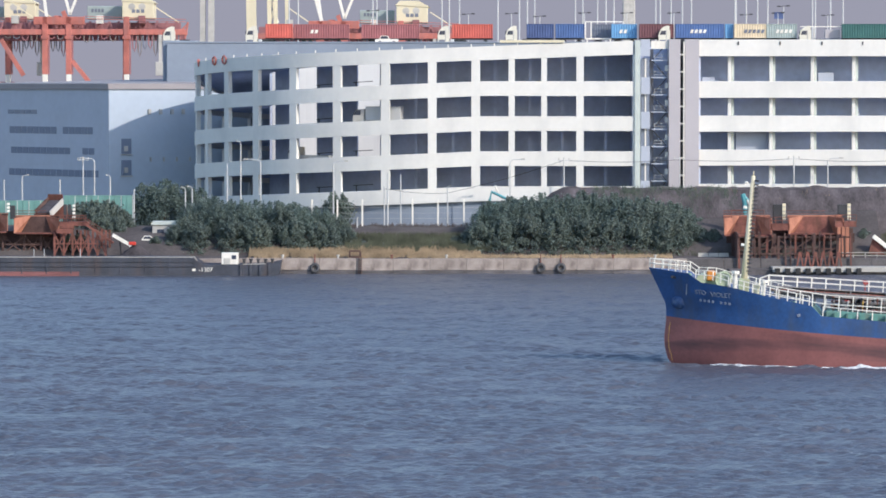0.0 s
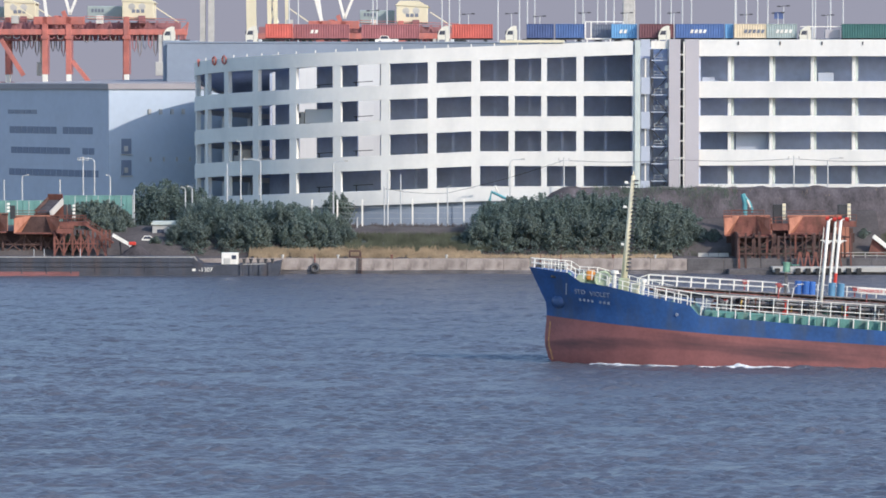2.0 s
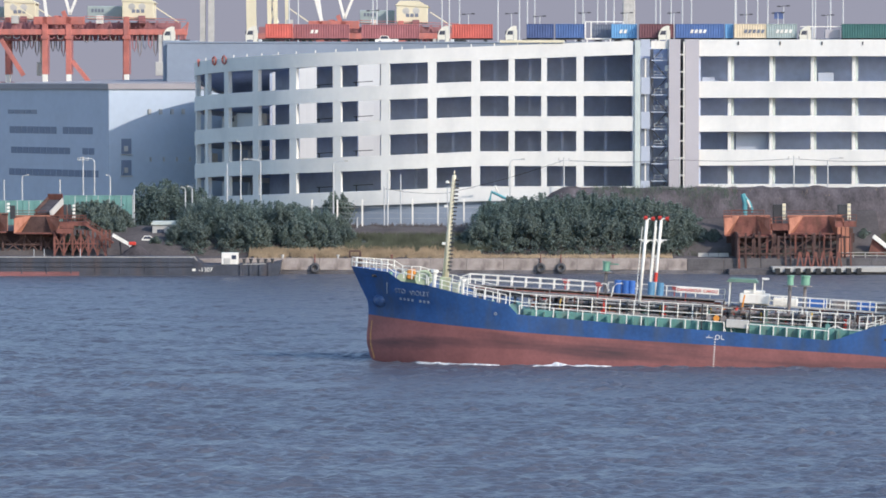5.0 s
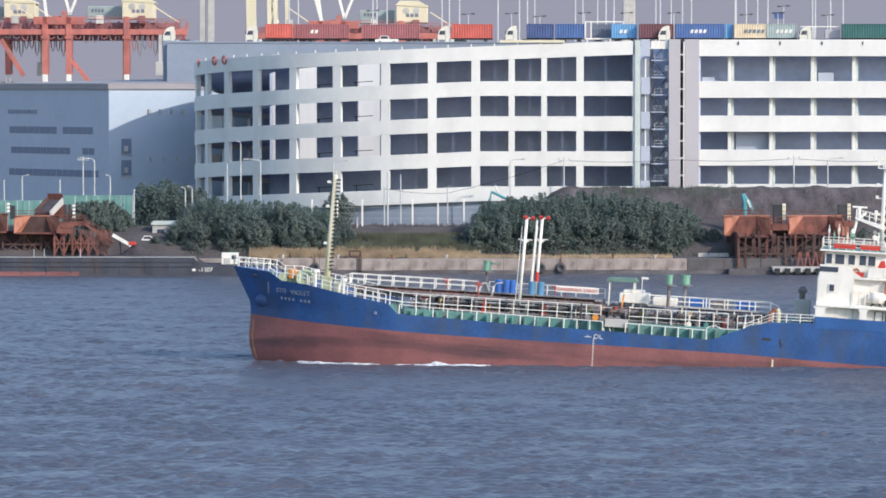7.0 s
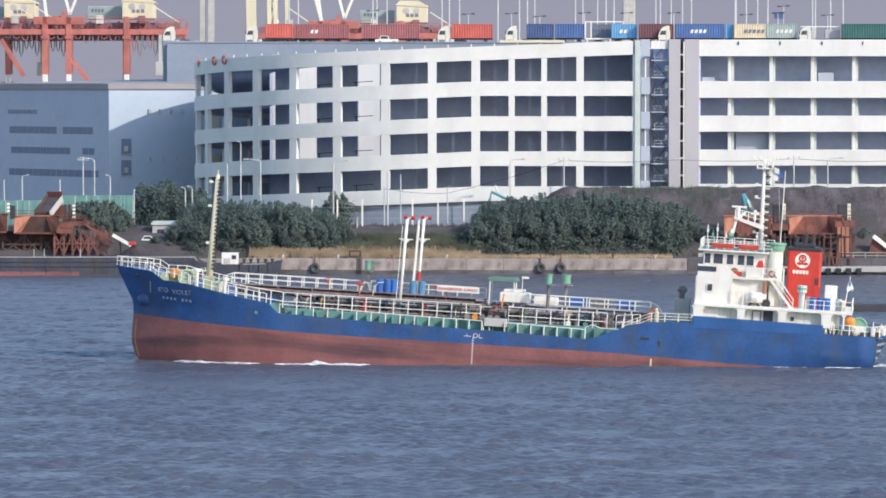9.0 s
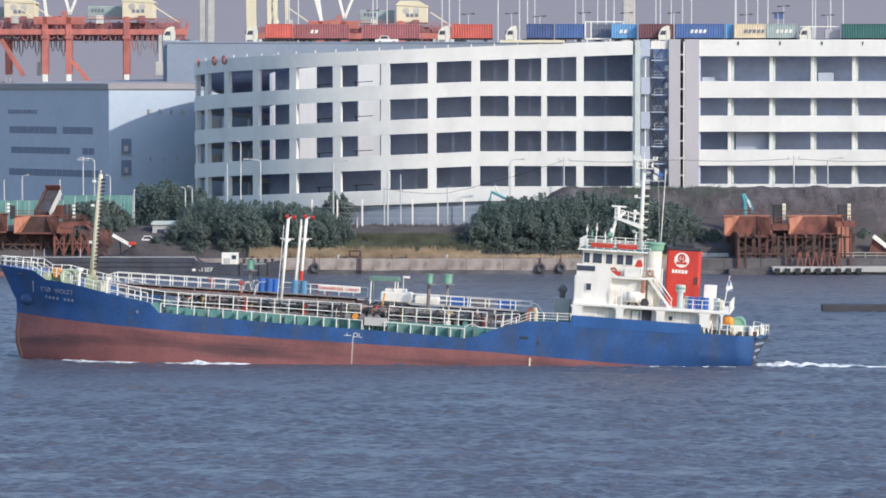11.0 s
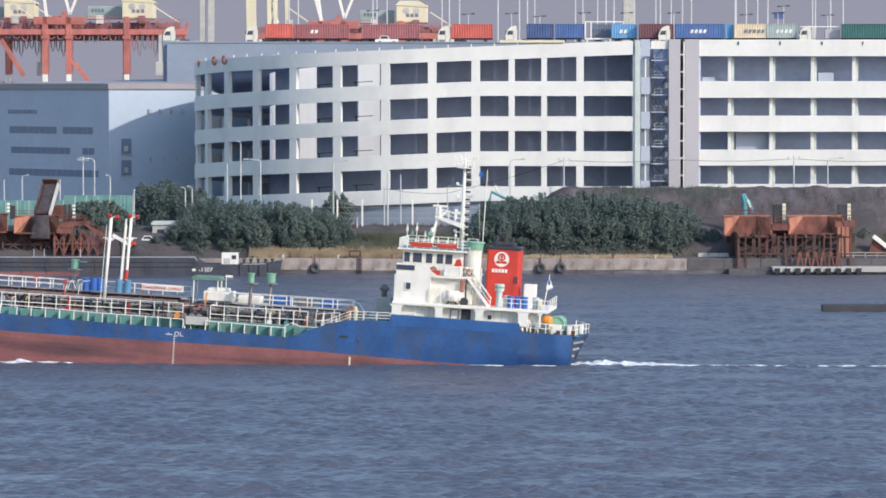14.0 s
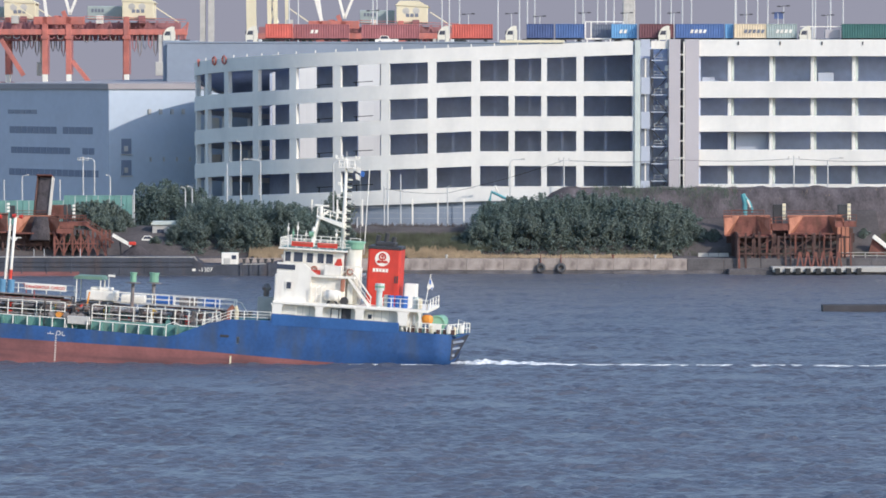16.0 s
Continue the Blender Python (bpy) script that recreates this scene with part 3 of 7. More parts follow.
def shed():
    """The blue-grey shed at the ramp's side: one face in shade, one lit, in their colours too."""
    cx, cy, top = -63.5, 838.0, 31.0
    b = thing("blue_shed", "blue-grey clad factory shed with strip windows and brown roof edge", "building", (cx, cy, 0), kind="structure")
    L = Vector((-0.62, 0.785))
    R = Vector((0.866, 0.5))

    def face(d, a0, a1, t0, t1, z0, z1):
        n = Vector((d.y, -d.x)) if d is R else Vector((-d.y, d.x))
        p = [d * a0 + n * t1, d * a1 + n * t1, d * a1 + n * t0, d * a0 + n * t0]
        return [(q.x, q.y) for q in p], z0, z1

    def wall(name, d, a0, a1, t0, t1, z0, z1, material, label=""):
        poly, lo, hi = face(d, a0, a1, t0, t1, z0, z1)
        return part(name, M().prism(poly, lo, hi, "z"), material, b, label)

    # the lit face takes a paler copy of the shaded face's colour
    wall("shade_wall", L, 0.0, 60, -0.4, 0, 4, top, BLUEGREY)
    wall("lit_wall", R, 0.0, 60, -0.4, 0, 4, top, BLUEGREY_LIT)
    wall("roof_edge", L, -0.3, 60, -0.6, 0.35, top, top + 1.1, ROOFBROWN)
    wall("roof_edge", R, -0.3, 60, -0.6, 0.35, top, top + 1.1, ROOFBROWN)
    part("roof", M().add([(0, 0, top + 1.0), (L.x * 60, L.y * 60, top + 1.0), ((L + R).x * 60, (L + R).y * 60, top + 2.2), (R.x * 60, R.y * 60, top + 1.0)],
                         [(0, 1, 2, 3)]), ROOFBROWN, b)
    # strip windows of the shaded wall, in panes
    for z, h, a0, a1 in ((22.4, 1.35, 5.5, 34), (18.5, 1.25, 5.0, 34), (14.2, 1.3, 3.6, 34), (26.2, 0.8, 25, 34)):
        a = a0
        while a < a1:
            if not (z == 22.4 and 15 < a < 17) and not (z == 18.5 and 9 < a < 12):
                w = wall("window", L, a, a + 1.9, -0.02, 0.06, z, z + h, SHEDGLASS)
            a += 2.1
    for z in (12.2, 16.4, 20.5, 24.6):
        wall("cladding_joint", L, 0.2, 55, 0.0, 0.03, z, z + 0.12, BLUEGREY)
    for z in (14.6, 18.7):
        wall("window", R, 2.6, 4.7, -0.02, 0.08, z, z + 2.9, SHEDGLASS)
        wall("window_sill", R, 2.4, 4.9, 0.0, 0.25, z - 0.25, z - 0.05, CONCRETE)
        wall("window_box", R, 3.1, 3.9, 0.05, 0.3, z + 0.5, z + 1.5, CONCRETE)
    for k in range(4):
        wall("wall_vent", R, 8.2 + 2.4 * k, 8.75 + 2.4 * k, 0, 0.4, 26.2, 27.2, CONCRETE)
        wall("wall_vent", R, 8.6 + 2.8 * k, 8.9 + 2.8 * k, 0, 0.25, 17.2, 18.0, CONCRETE)
    return b


# ---- the tanker; x runs aft from the stem, y away from the viewer's side, z up from the even-keel waterline ----
TRIM = 3.3


def sheer(x):
    pts = [(-3.3, 8.4), (1.5, 8.15), (2.8, 7.2), (5.5, 7.05), (7.4, 6.75), (11, 6.12), (15.4, 5.5), (15.8, 5.45), (16.9, 4.4), (21, 4.28), (30, 4.05), (43, 3.9), (52.4, 3.68),
           (53.6, 4.0), (55, 4.65), (57.4, 5.6), (59.5, 6.1), (64.25, 6.28), (64.3, 7.06), (79, 6.9), (79.05, 5.95), (86, 5.9)]
    for (a, za), (b, zb) in zip(pts, pts[1:]):
        if a <= x <= b:
            return za + (zb - za) * (x - a) / (b - a)
    return pts[0][1] if x < pts[0][0] else pts[-1][1]


def boot(x):
    return 2.3 + 0.65 * max(0.0, (24 - x) / 24) ** 1.5 - 0.42 * min(1.0, max(0.0, (x - 55) / 16))


def stem(z):
    pts = [(-4, 1.6), (-2.9, 0.5), (-2.0, -0.35), (-0.5, -0.85), (0.5, -0.95), (2.5, -0.85), (4.3, -0.95), (5.0, -1.35), (8.4, -3.2), (9, -3.5)]
    for (a, xa), (b, xb) in zip(pts, pts[1:]):
        if a <= z <= b:
            return xa + (xb - xa) * (z - a) / (b - a)
    return pts[-1][1]


def stern_end(z):
    return 85.0 if z > 2.8 else 85.0 - (2.8 - z) * 0.4


def counter(z):
    """How far the rounded counter overhangs at the centre line."""
    return 0.5 * max(0.0, z - 2.8)


def half_breadth(u, z):
    """u: metres aft of the stem at that height."""
    k = min(1.0, max(0.0, (z + 3) / 11))
    ent = 27 - 9 * k
    w = 6.5 * (1 - max(0.0, 1 - u / ent) ** (2.5 + 0.1 * k))
    x = u + stem(z)
    if x > 64:
        q = (x - 64) / 21
        w -= q ** 2 * (0.4 + max(0.0, 3.2 - z) * 0.75)
    return max(0.02, w)


def hull_rows(zfun0, zfun1, rows, outset=0.0, closed=True):
    """Skin between two height lines, both sides, with a transom."""
    xs = [0, .05, .15, .3, .6, 1, 1.5, 2.2, 3, 3.75, 4.2, 4.85, 6.2, 7.5, 9, 10.5, 12, 13.5, 15.4, 15.8, 16.3, 16.9, 19, 21, 24, 27, 30, 33.5, 37, 40, 43, 46, 49, 52.4,
          53.0, 53.6, 54.3, 55, 56.2, 57.4, 58.4, 59.5, 62, 64.2, 64.25, 64.3, 67, 70, 73, 76, 78.95, 79.0, 79.05, 81, 83, 85]
    v, f = [], []
    n = rows + 1
    for side in (-1, 1):
        o = len(v)
        for x in xs:
            for j in range(n):
                q = j / rows
                # blend from the stem's rake to true stations
                bl = min(1.0, x / 15.4)
                z = zfun0(x) + (zfun1(x) - zfun0(x)) * q
                st = stem(z)
                xx = x + st * (1 - bl)
                if x > 80:
                    xx = 80 + (x - 80) / 5 * (stern_end(z) - 80)
                v.append((xx, side * (half_breadth(xx - st, z) + outset), z))
        for i in range(len(xs) - 1):
            for j in range(rows):
                f.append((o + i * n + j, o + (i + 1) * n + j, o + (i + 1) * n + j + 1, o + i * n + j + 1))
        if side == -1:
            first = (len(xs) - 1) * n
    second = len(v) // 2 + first
    mid = len(v)
    for j in range(n):
        x, y, z = v[first + j]
        v.append((x + counter(z), 0.0, z))
    for j in range(rows):
        f.append((first + j, mid + j, mid + j + 1, first + j + 1))
        f.append((mid + j, second + j, second + j + 1, mid + j + 1))
    return M().add(v, f)


def side_y(x, z):
    return -half_breadth(x - stem(z) * min(1.0, max(0.0, 1 - x / 15.4)) * 0 - stem(z), z)


POST_MESH = {}


def railing(ship, pts, height, spacing, bars=(1.0, 0.5), name="railing", r=0.045, label=""):
    """Bars along pts (feet of the posts) with posts at even steps."""
    rail = None
    for b in bars:
        bar = M().path([(x, y, z + height * b) for x, y, z in pts], r, 5)
        if rail is None:
            rail = part(name, bar, WHITE, ship, label, at=(-42, 0, 0))
        else:
            part("bar", bar, WHITE, rail)
    key = round(height, 2)
    if key not in POST_MESH:
        POST_MESH[key] = M().tube((0, 0, 0), (0, 0, height), 0.065, 6).mesh("post", WHITE)
    for p, q in zip(pts, pts[1:]):
        p, q = Vector(p), Vector(q)
        n = max(1, round((q - p).length / spacing))
        for i in range(n + (1 if q == Vector(pts[-1]) else 0)):
            part("post", POST_MESH[key], WHITE, rail, at=p.lerp(q, i / n))
    return rail


def tanker():
    s = thing("tanker", "small blue and red chemical tanker with white deckhouse under way", "ship")

    def P(name, m, material, label="", smooth=False, parent=None):
        return part(name, m, material, parent or s, label, at=(-42, 0, 0) if parent is None else (0, 0, 0), smooth=smooth)

    def deck_z(x):
        return sheer(x) - (1.0 if x < 15.6 else 0.9 if 64.3 < x < 79 else 0.12)

    P("hull_bottom", hull_rows(lambda x: -4.0, boot, 10), HULLRED, "faded red-brown antifouling below the blue", True)
    P("hull_topside", hull_rows(boot, lambda p: sheer(p - 3.0 * (1 - min(1.0, p / 15.4))), 7), HULLBLUE, "blue painted topsides with grey scuffs", True)
    # decks
    v, f = [], []
    xs = [0.5 * k - 2.2 for k in range(177)]
    for x in xs:
        z = deck_z(x)
        w = max(0.01, half_breadth(x - stem(z), z) - 0.06)
        v += [(x, -w, z), (x, w, z)]
    f = [(2 * i, 2 * i + 2, 2 * i + 3, 2 * i + 1) for i in range(len(xs) - 1)]
    P("deck", M().add(v, f), TEAL, "teal-green painted steel deck")
    # bulwark strake along the deckhouse, in a lighter blue
    xs = [64.35, 67, 70, 73, 76, 78.9]
    for x0, x1 in zip(xs, xs[1:]):
        P("bulwark_plate", M().add([(x, side_y(x, z) - 0.035 + d, z) for d in (0, 0.03) for x, z in ((x0 + 0.01, 5.75), (x1 - 0.01, 5.75), (x1 - 0.01, sheer(x1) + 0.02), (x0 + 0.01, sheer(x0) + 0.02))],
                                 [(0, 1, 2, 3), (7, 6, 5, 4), (0, 4, 5, 1), (1, 5, 6, 2), (2, 6, 7, 3), (3, 7, 4, 0)]), BULWARKBLUE)
    # anchor pocket
    P("anchor_pocket", M().tube((0.6, side_y(0.6, 4.7) + 0.6, 4.75), (0.75, side_y(0.75, 4.6) - 0.35, 4.6), 0.95, 16, 0.6), HULLBLUE, smooth=True)
    P("anchor_streak", M().beam((1.4, side_y(1.4, 6.9) - 0.06, 6.9), (1.4, side_y(1.4, 5.6) - 0.06, 5.6), 0.12, 0.03), LETTER, "pale vertical stain line")
    P("fairlead", M().box(-0.5, 0.7, side_y(0.1, 7.5) - 0.02, side_y(0.1, 7.5) + 0.3, 7.4, 7.7, 0.1), DARKSTEEL)
    P("fairlead", M().ring((14.4, -6.35, 4.3), 0.13, 0.05), LETTER)
    # names on the bow; they lie on the flare
    def on_flare(x, z, out):
        lean = math.degrees(math.atan((side_y(x, z - 0.4) - side_y(x, z + 0.4)) / 0.8))
        turn = math.degrees(math.atan((side_y(x + 0.8, z) - side_y(x - 0.8, z)) / 1.6))
        return Matrix.Translation((x - 42, side_y(x, z) - out, z)) @ pose(0, 0, 0, lean, 0, turn)
    for text, x, z in (("STO", 3.05, 6.03), ("VIOLET", 5.4, 5.92)):
        words("ship_name", text, 0.78, on_flare(x, z, 0.09) @ pose(0, 0, 0, 90, 0, 0), LETTER, s, "faded white ship name")
    for k in range(8):
        if k == 4:
            continue
        x = 3.1 + 0.48 * k
        P("port_bar", M().box(-0.12, 0.12, -0.03, 0.03, -0.14, 0.14), LETTER).matrix_basis = on_flare(x, 5.15 - 0.02 * k, 0.04)
    # draught marks and load line
    for k in range(14):
        P("draught_mark", M().box(39.4, 39.57, -6.54, -6.48, 2.9 - 0.28 * k, 3.02 - 0.28 * k), WHITE)
    P("load_line", M().box(38.45, 39.25, -6.54, -6.48, 3.12, 3.18).box(38.75, 38.81, -6.54, -6.48, 3.1, 3.4).ring((39.75, -6.52, 3.25), 0.24, 0.035).box(40.15, 40.21, -6.54, -6.48, 3.0, 3.5).box(40.15, 40.55, -6.54, -6.48, 3.0, 3.06), WHITE)
    P("hull_mark", M().box(59.75, 59.95, -6.55, -6.4, -1.0, 1.9), CREAM, "pale vertical sounding mark")
    P("discharge_box", M().box(58.5, 59.5, -6.53, -6.4, 4.0, 4.3, 0.03), DARKSTEEL)
    # paint scuff on the hull, added as a thin plate
    P("scuff_plate", M().box(60.4, 60.8, -6.5, -6.4, 3.3, 4.2, 0.03), REARBLUE_SHADE, "grey paint scuff drawn as a thin plate")
    for k in range(20):
        P("stem_mark", M().box(-0.05, 0.02, -0.03, 0.03, 0, 0.08), YELLOW).location = (stem(2.2 - 0.22 * k) - 42 + 0.55, -0.85, 2.2 - 0.22 * k)

    # railings round the bow, on the bulwark
    bow = [(x, side_y(x, sheer(x) - 0.05) + 0.05, sheer(x)) for x in (-2.6, -1.6, 0, 1.4)] + [(x, side_y(x, 7.0) + 0.1, 7.55) for x in (2.4, 4.4)] + [(6.2, side_y(6.2, 7.0), 7.1)]
    railing(s, [(-3.1, 0, 8.4)] + bow, 1.05, 0.9)
    railing(s, [(-3.1, 0, 8.4)] + [(x, -y, z) for x, y, z in bow] + [(9, 5.8, 6.6), (15, 6.3, 5.6)], 1.05, 0.9)
    railing(s, [(x, side_y(x, sheer(x)) + 0.1, sheer(x)) for x in (6.4, 8, 10, 12, 14, 15.5)], 1.05, 0.95)
    # forecastle: windlass, mooring drum, hatch, ventilators
    P("windlass", M().box(2.6, 5.4, -2.2, 1.8, 6.5, 7.5, 0.1).tube((3, -2.6, 7.5), (3, 2.2, 7.5), 0.55, 14).tube((4.7, -2.6, 7.6), (4.7, 2.2, 7.6), 0.5, 14), WINCHGREEN)
    P("windlass_cover", M().box(3.6, 4.6, -2.8, -2.0, 7.4, 8.6, 0.2), ORANGE, "orange tarpaulin cover")
    P("mooring_drum", M().tube((5.5, -3.0, 7.6), (5.5, -1.2, 7.6), 0.75, 14).ring((5.5, -3.0, 7.6), 0.85, 0.1, "y").ring((5.5, -1.2, 7.6), 0.85, 0.1, "y"), WINCHGREEN)
    P("rope_coil", M().ring((6.3, -2.6, 6.4), 0.5, 0.22, "z"), YELLOW)
    P("deck_locker", M().box(8.9, 9.7, -2.6, -1.7, 6.0, 7.4, 0.08), CREAM)
    P("mushroom_vent", M().tube((6.9, -3.6, 6.0), (6.9, -3.6, 8.4), 0.22, 8).tube((6.9, -3.6, 8.4), (6.9, -3.6, 8.75), 0.45, 10), WHITE)
    P("mushroom_vent", M().tube((10.2, -3.4, 6.0), (10.2, -3.4, 7.6), 0.2, 8).tube((10.2, -3.4, 7.6), (10.2, -3.4, 7.9), 0.4, 10), WHITE)
    for x in (1.0, 9.3, 13.2):
        P("bollard", M().tube((x, -4.2 if x > 2 else -1.5, sheer(x) - 1), (x, -4.2 if x > 2 else -1.5, sheer(x) - 0.1), 0.2, 8).tube((x + 0.6, -4.2 if x > 2 else -1.5, sheer(x) - 1), (x + 0.6, -4.2 if x > 2 else -1.5, sheer(x) - 0.1), 0.2, 8), VENTGREEN)
    # foremast
    fm = P("foremast", M().tube((7.75, 0, 6), (8.15, 0, 19.6), 0.4, 12, 0.24).tube((8.15, 0, 19.5), (8.16, 0, 20.1), 0.06), CREAM, "cream tapered foremast", True)
    P("mast_house", M().box(7.2, 8.4, -0.7, 0.7, 5.9, 7.8, 0.1), WINCHGREEN)
    for k in range(24):
        z = 8.6 + k * 0.45
        x = 7.75 + 0.4 * (z - 6) / 13.6
        P("rung", M().box(x + 0.2, x + 0.68, -0.42, -0.1, z, z + 0.17, 0.03), DARKSTEEL)
    for z in (11.5, 15.8, 18.6):
        P("mast_lamp", M().box(7.2, 7.6, -0.15, 0.15, z, z + 0.3, 0.04).box(7.5, 7.9, -0.05, 0.05, z + 0.05, z + 0.12), WHITE)

    # cargo trunk and the deck between
    P("trunk", M().bevel(17.4, 56.5, -4.7, 4.7, 3.4, 4.95, 0.1), TEAL, "teal-green raised cargo trunk")
    for k in range(26):
        x = 18.3 + 1.45 * k
        P("trunk_stay", M().prism([(x, 3.7), (x + 0.15, 3.7), (x + 0.15, 4.8), (x, 4.8)], -5.5 + 0.2 * (k % 2), -4.7), TEAL)
    low = [(x, -6.38, sheer(x)) for x in (17.1, 21, 26, 31, 36, 40.4)]
    railing(s, low, 1.05, 1.65, (1.0,), r=0.055, label="white pipe deck railing")
    railing(s, [(x, -6.38, sheer(x)) for x in (43, 46, 49, 52.2)], 1.05, 1.65, (1.0,), r=0.055)
    railing(s, [(x, 6.38, sheer(x)) for x in (17.1, 26, 36, 46, 52)], 1.05, 2.3)
    railing(s, [(10.4, -5.0, 5.7), (13, -5, 5.4), (17.2, -4.65, 4.95), (30, -4.65, 4.95), (40.0, -4.65, 4.95)], 1.75, 1.6, (1.0, 0.42), r=0.055)
    railing(s, [(43.2, -4.65, 4.95), (54.5, -4.65, 4.95)], 1.7, 1.6, (1.0, 0.42), r=0.055)
    railing(s, [(17.2, 4.6, 5.3), (40, 4.6, 5.3), (56, 4.6, 5.3)], 1.4, 2.2)
    P("ladder", M().tube((40.1, -4.7, 5.3), (40.6, -6.2, 3.9), 0.05).tube((40.8, -4.7, 5.3), (41.3, -6.2, 3.9), 0.05), WHITE)
    P("gangway_frame", M().path([(52.2, -6.3, 3.7), (52.2, -6.3, 5.0), (53.0, -6.3, 5.35), (53.9, -6.3, 5.0), (56.3, -6.3, 5.0), (56.6, -6.3, 6.9)], 0.06, 6), WHITE)
    railing(s, [(56.4, -6.2, 4.7), (59.6, -6.3, 6.1), (64.2, -6.3, 6.2)], 1.0, 1.6, (1.0, 0.66, 0.33))
    # catwalk
    P("catwalk", M().box(10, 40, -0.9, 0.9, 7.1, 7.22), PIPE, "grey grating catwalk")
    for x in range(12, 41, 4):
        for y in (-0.85, 0.85):
            P("catwalk_leg", M().tube((x, y, 5.2), (x, y, 7.1), 0.08, 6), PIPE)
    railing(s, [(9.6, 0.9, 6.8), (10.6, 0.9, 7.2), (25.3, 0.9, 7.2)], 1.15, 1.6)
    railing(s, [(9.6, -0.9, 6.8), (10.6, -0.9, 7.2), (25.3, -0.9, 7.2)], 1.15, 1.6)
    railing(s, [(26.6, 0.9, 7.2), (40, 0.9, 7.2)], 1.15, 1.6)
    P("catwalk", M().box(41.6, 59.2, -0.6, 0.9, 6.78, 6.9), CONCRETE)
    railing(s, [(41.8, -0.6, 6.9), (51.4, -0.6, 6.9)], 1.1, 1.6)
    railing(s, [(52.1, -0.6, 6.9), (59.1, -0.6, 6.9)], 1.05, 1.75)
    railing(s, [(41.8, 0.9, 6.9), (59.1, 0.9, 6.9)], 1.1, 2.4, r=0.03)
    P("ladder_rail", M().path([(59.1, -0.6, 7.95), (59.9, -0.6, 7.7), (60.7, -0.6, 6.6)], 0.05, 6), WHITE)
    for x in (49, 51, 53, 55, 57):
        P("catwalk_leg", M().tube((x, -0.5, 5.2), (x, -0.5, 6.75), 0.08, 6), WHITE)
    # cargo pipes along and across the trunk
    rng = random.Random(5)
    for k in range(15):
        y = -4.3 + 0.6 * k
        z = 5.15 + 0.42 * (k % 4) + 0.08 * k / 15
        P("cargo_pipe", M().tube((17.8 + rng.random() * 5, y, z), (37 + rng.random() * 18, y, z), 0.11 + 0.05 * (k % 3), 8), (PIPE, DARKSTEEL, PIPE, RUST, CONCRETE)[k % 5])
    # long lines carried under the fore catwalk, with their hangers
    for k in range(9):
        y = -2.3 + 0.5 * k
        z = 6.25 + 0.11 * ((k * 4) % 7)
        P("cargo_pipe", M().tube((10.8 + 0.5 * (k % 3), y, z), (38.5 + 0.4 * (k % 4), y, z), 0.1 + 0.03 * (k % 3), 8), (DARKSTEEL, PIPE, DARKSTEEL, RUST, PIPE)[k % 5])
    for k in range(11):
        P("pipe_hanger", M().box(12.0 + 2.5 * k, 12.12 + 2.5 * k, -2.5, 2.2, 6.1, 6.2).box(12.0 + 2.5 * k, 12.12 + 2.5 * k, -2.5, -2.4, 5.0, 7.0), PIPE)
    for k in range(18):
        y = -4.5 + 0.36 * k + rng.uniform(-0.1, 0.1)
        z = 5.0 + 1.7 * rng.random()
        a = 17.9 + rng.random() * 20
        P("small_pipe", M().tube((a, y, z), (a + rng.uniform(7, 18), y, z + rng.uniform(-0.05, 0.05)), rng.uniform(0.04, 0.08), 6), (CONCRETE, PIPE, RUST, POLE, PIPE)[k % 5])
    for k in range(46):
        x = 18.2 + 0.82 * k
        P("cross_pipe", M().path([(x, -4.4 + rng.random(), 4.9), (x, -4.4 + rng.random(), 5.7 + rng.random() * 0.9), (x, rng.uniform(-2, 3), 5.7 + rng.random() * 0.9)], 0.07 + 0.06 * rng.random(), 6), (PIPE, DARKSTEEL, CONCRETE, PIPE, YELLOW, PIPE, RUST)[k % 7])
    for k in range(38):
        x = 18.6 + 0.98 * k + rng.random() * 0.4
        y = rng.uniform(-4.3, -1.5)
        h = rng.uniform(0.9, 1.7)
        P("valve", M().tube((x, y, 4.9), (x, y, 4.9 + h), 0.1, 8).ring((x, y, 4.95 + h), 0.24, 0.05, "z", 10).box(x - 0.28, x + 0.28, y - 0.25, y + 0.25, 4.9, 5.4, 0.05), (PIPE, RED, PIPE, DARKSTEEL, WHITE, PIPE, TEAL)[k % 7])
    for k in range(9):
        x = 19.5 + 3.9 * k
        P("tank_hatch", M().tube((x, -2.6, 4.9), (x, -2.6, 5.9), 0.55, 14).tube((x, -2.6, 5.9), (x, -2.6, 6.05), 0.65, 14), TEAL if k % 2 else PIPE)
        P("pipe_support", M().box(x + 1.8, x + 1.95, -4.4, 3.5, 4.9, 6.7), DARKSTEEL)
    for x, y in ((21.6, 0.9), (25.6, -2.0), (34.2, 1.2), (35.6, -1.0)):
        P("hydrant", M().tube((x, y, 5.3), (x, y, 7.9), 0.08, 6).box(x - 0.25, x + 0.25, y - 0.15, y + 0.15, 7.9, 8.4, 0.05).tube((x - 0.4, y, 8.3), (x + 0.5, y, 8.0), 0.1, 6), MONITORRED, "red fire monitor")
    P("yellow_pipe", M().tube((23.0, -1.2, 6.6), (26, -1.2, 6.6), 0.16, 8), YELLOW)
    # manifold
    for k in range(5):
        x = 38.6 + 0.85 * k
        P("manifold_pipe", M().tube((x, -5.3, 5.3), (x, 3, 5.3), 0.2, 10).tube((x, -5.4, 5.3), (x, -5.2, 5.3), 0.36, 12), PIPE if k != 1 else ORANGE)
    P("drip_tray", M().box(40.6, 43.2, -6.2, -4.6, 4.4, 5.3, 0.06), CONCRETE)
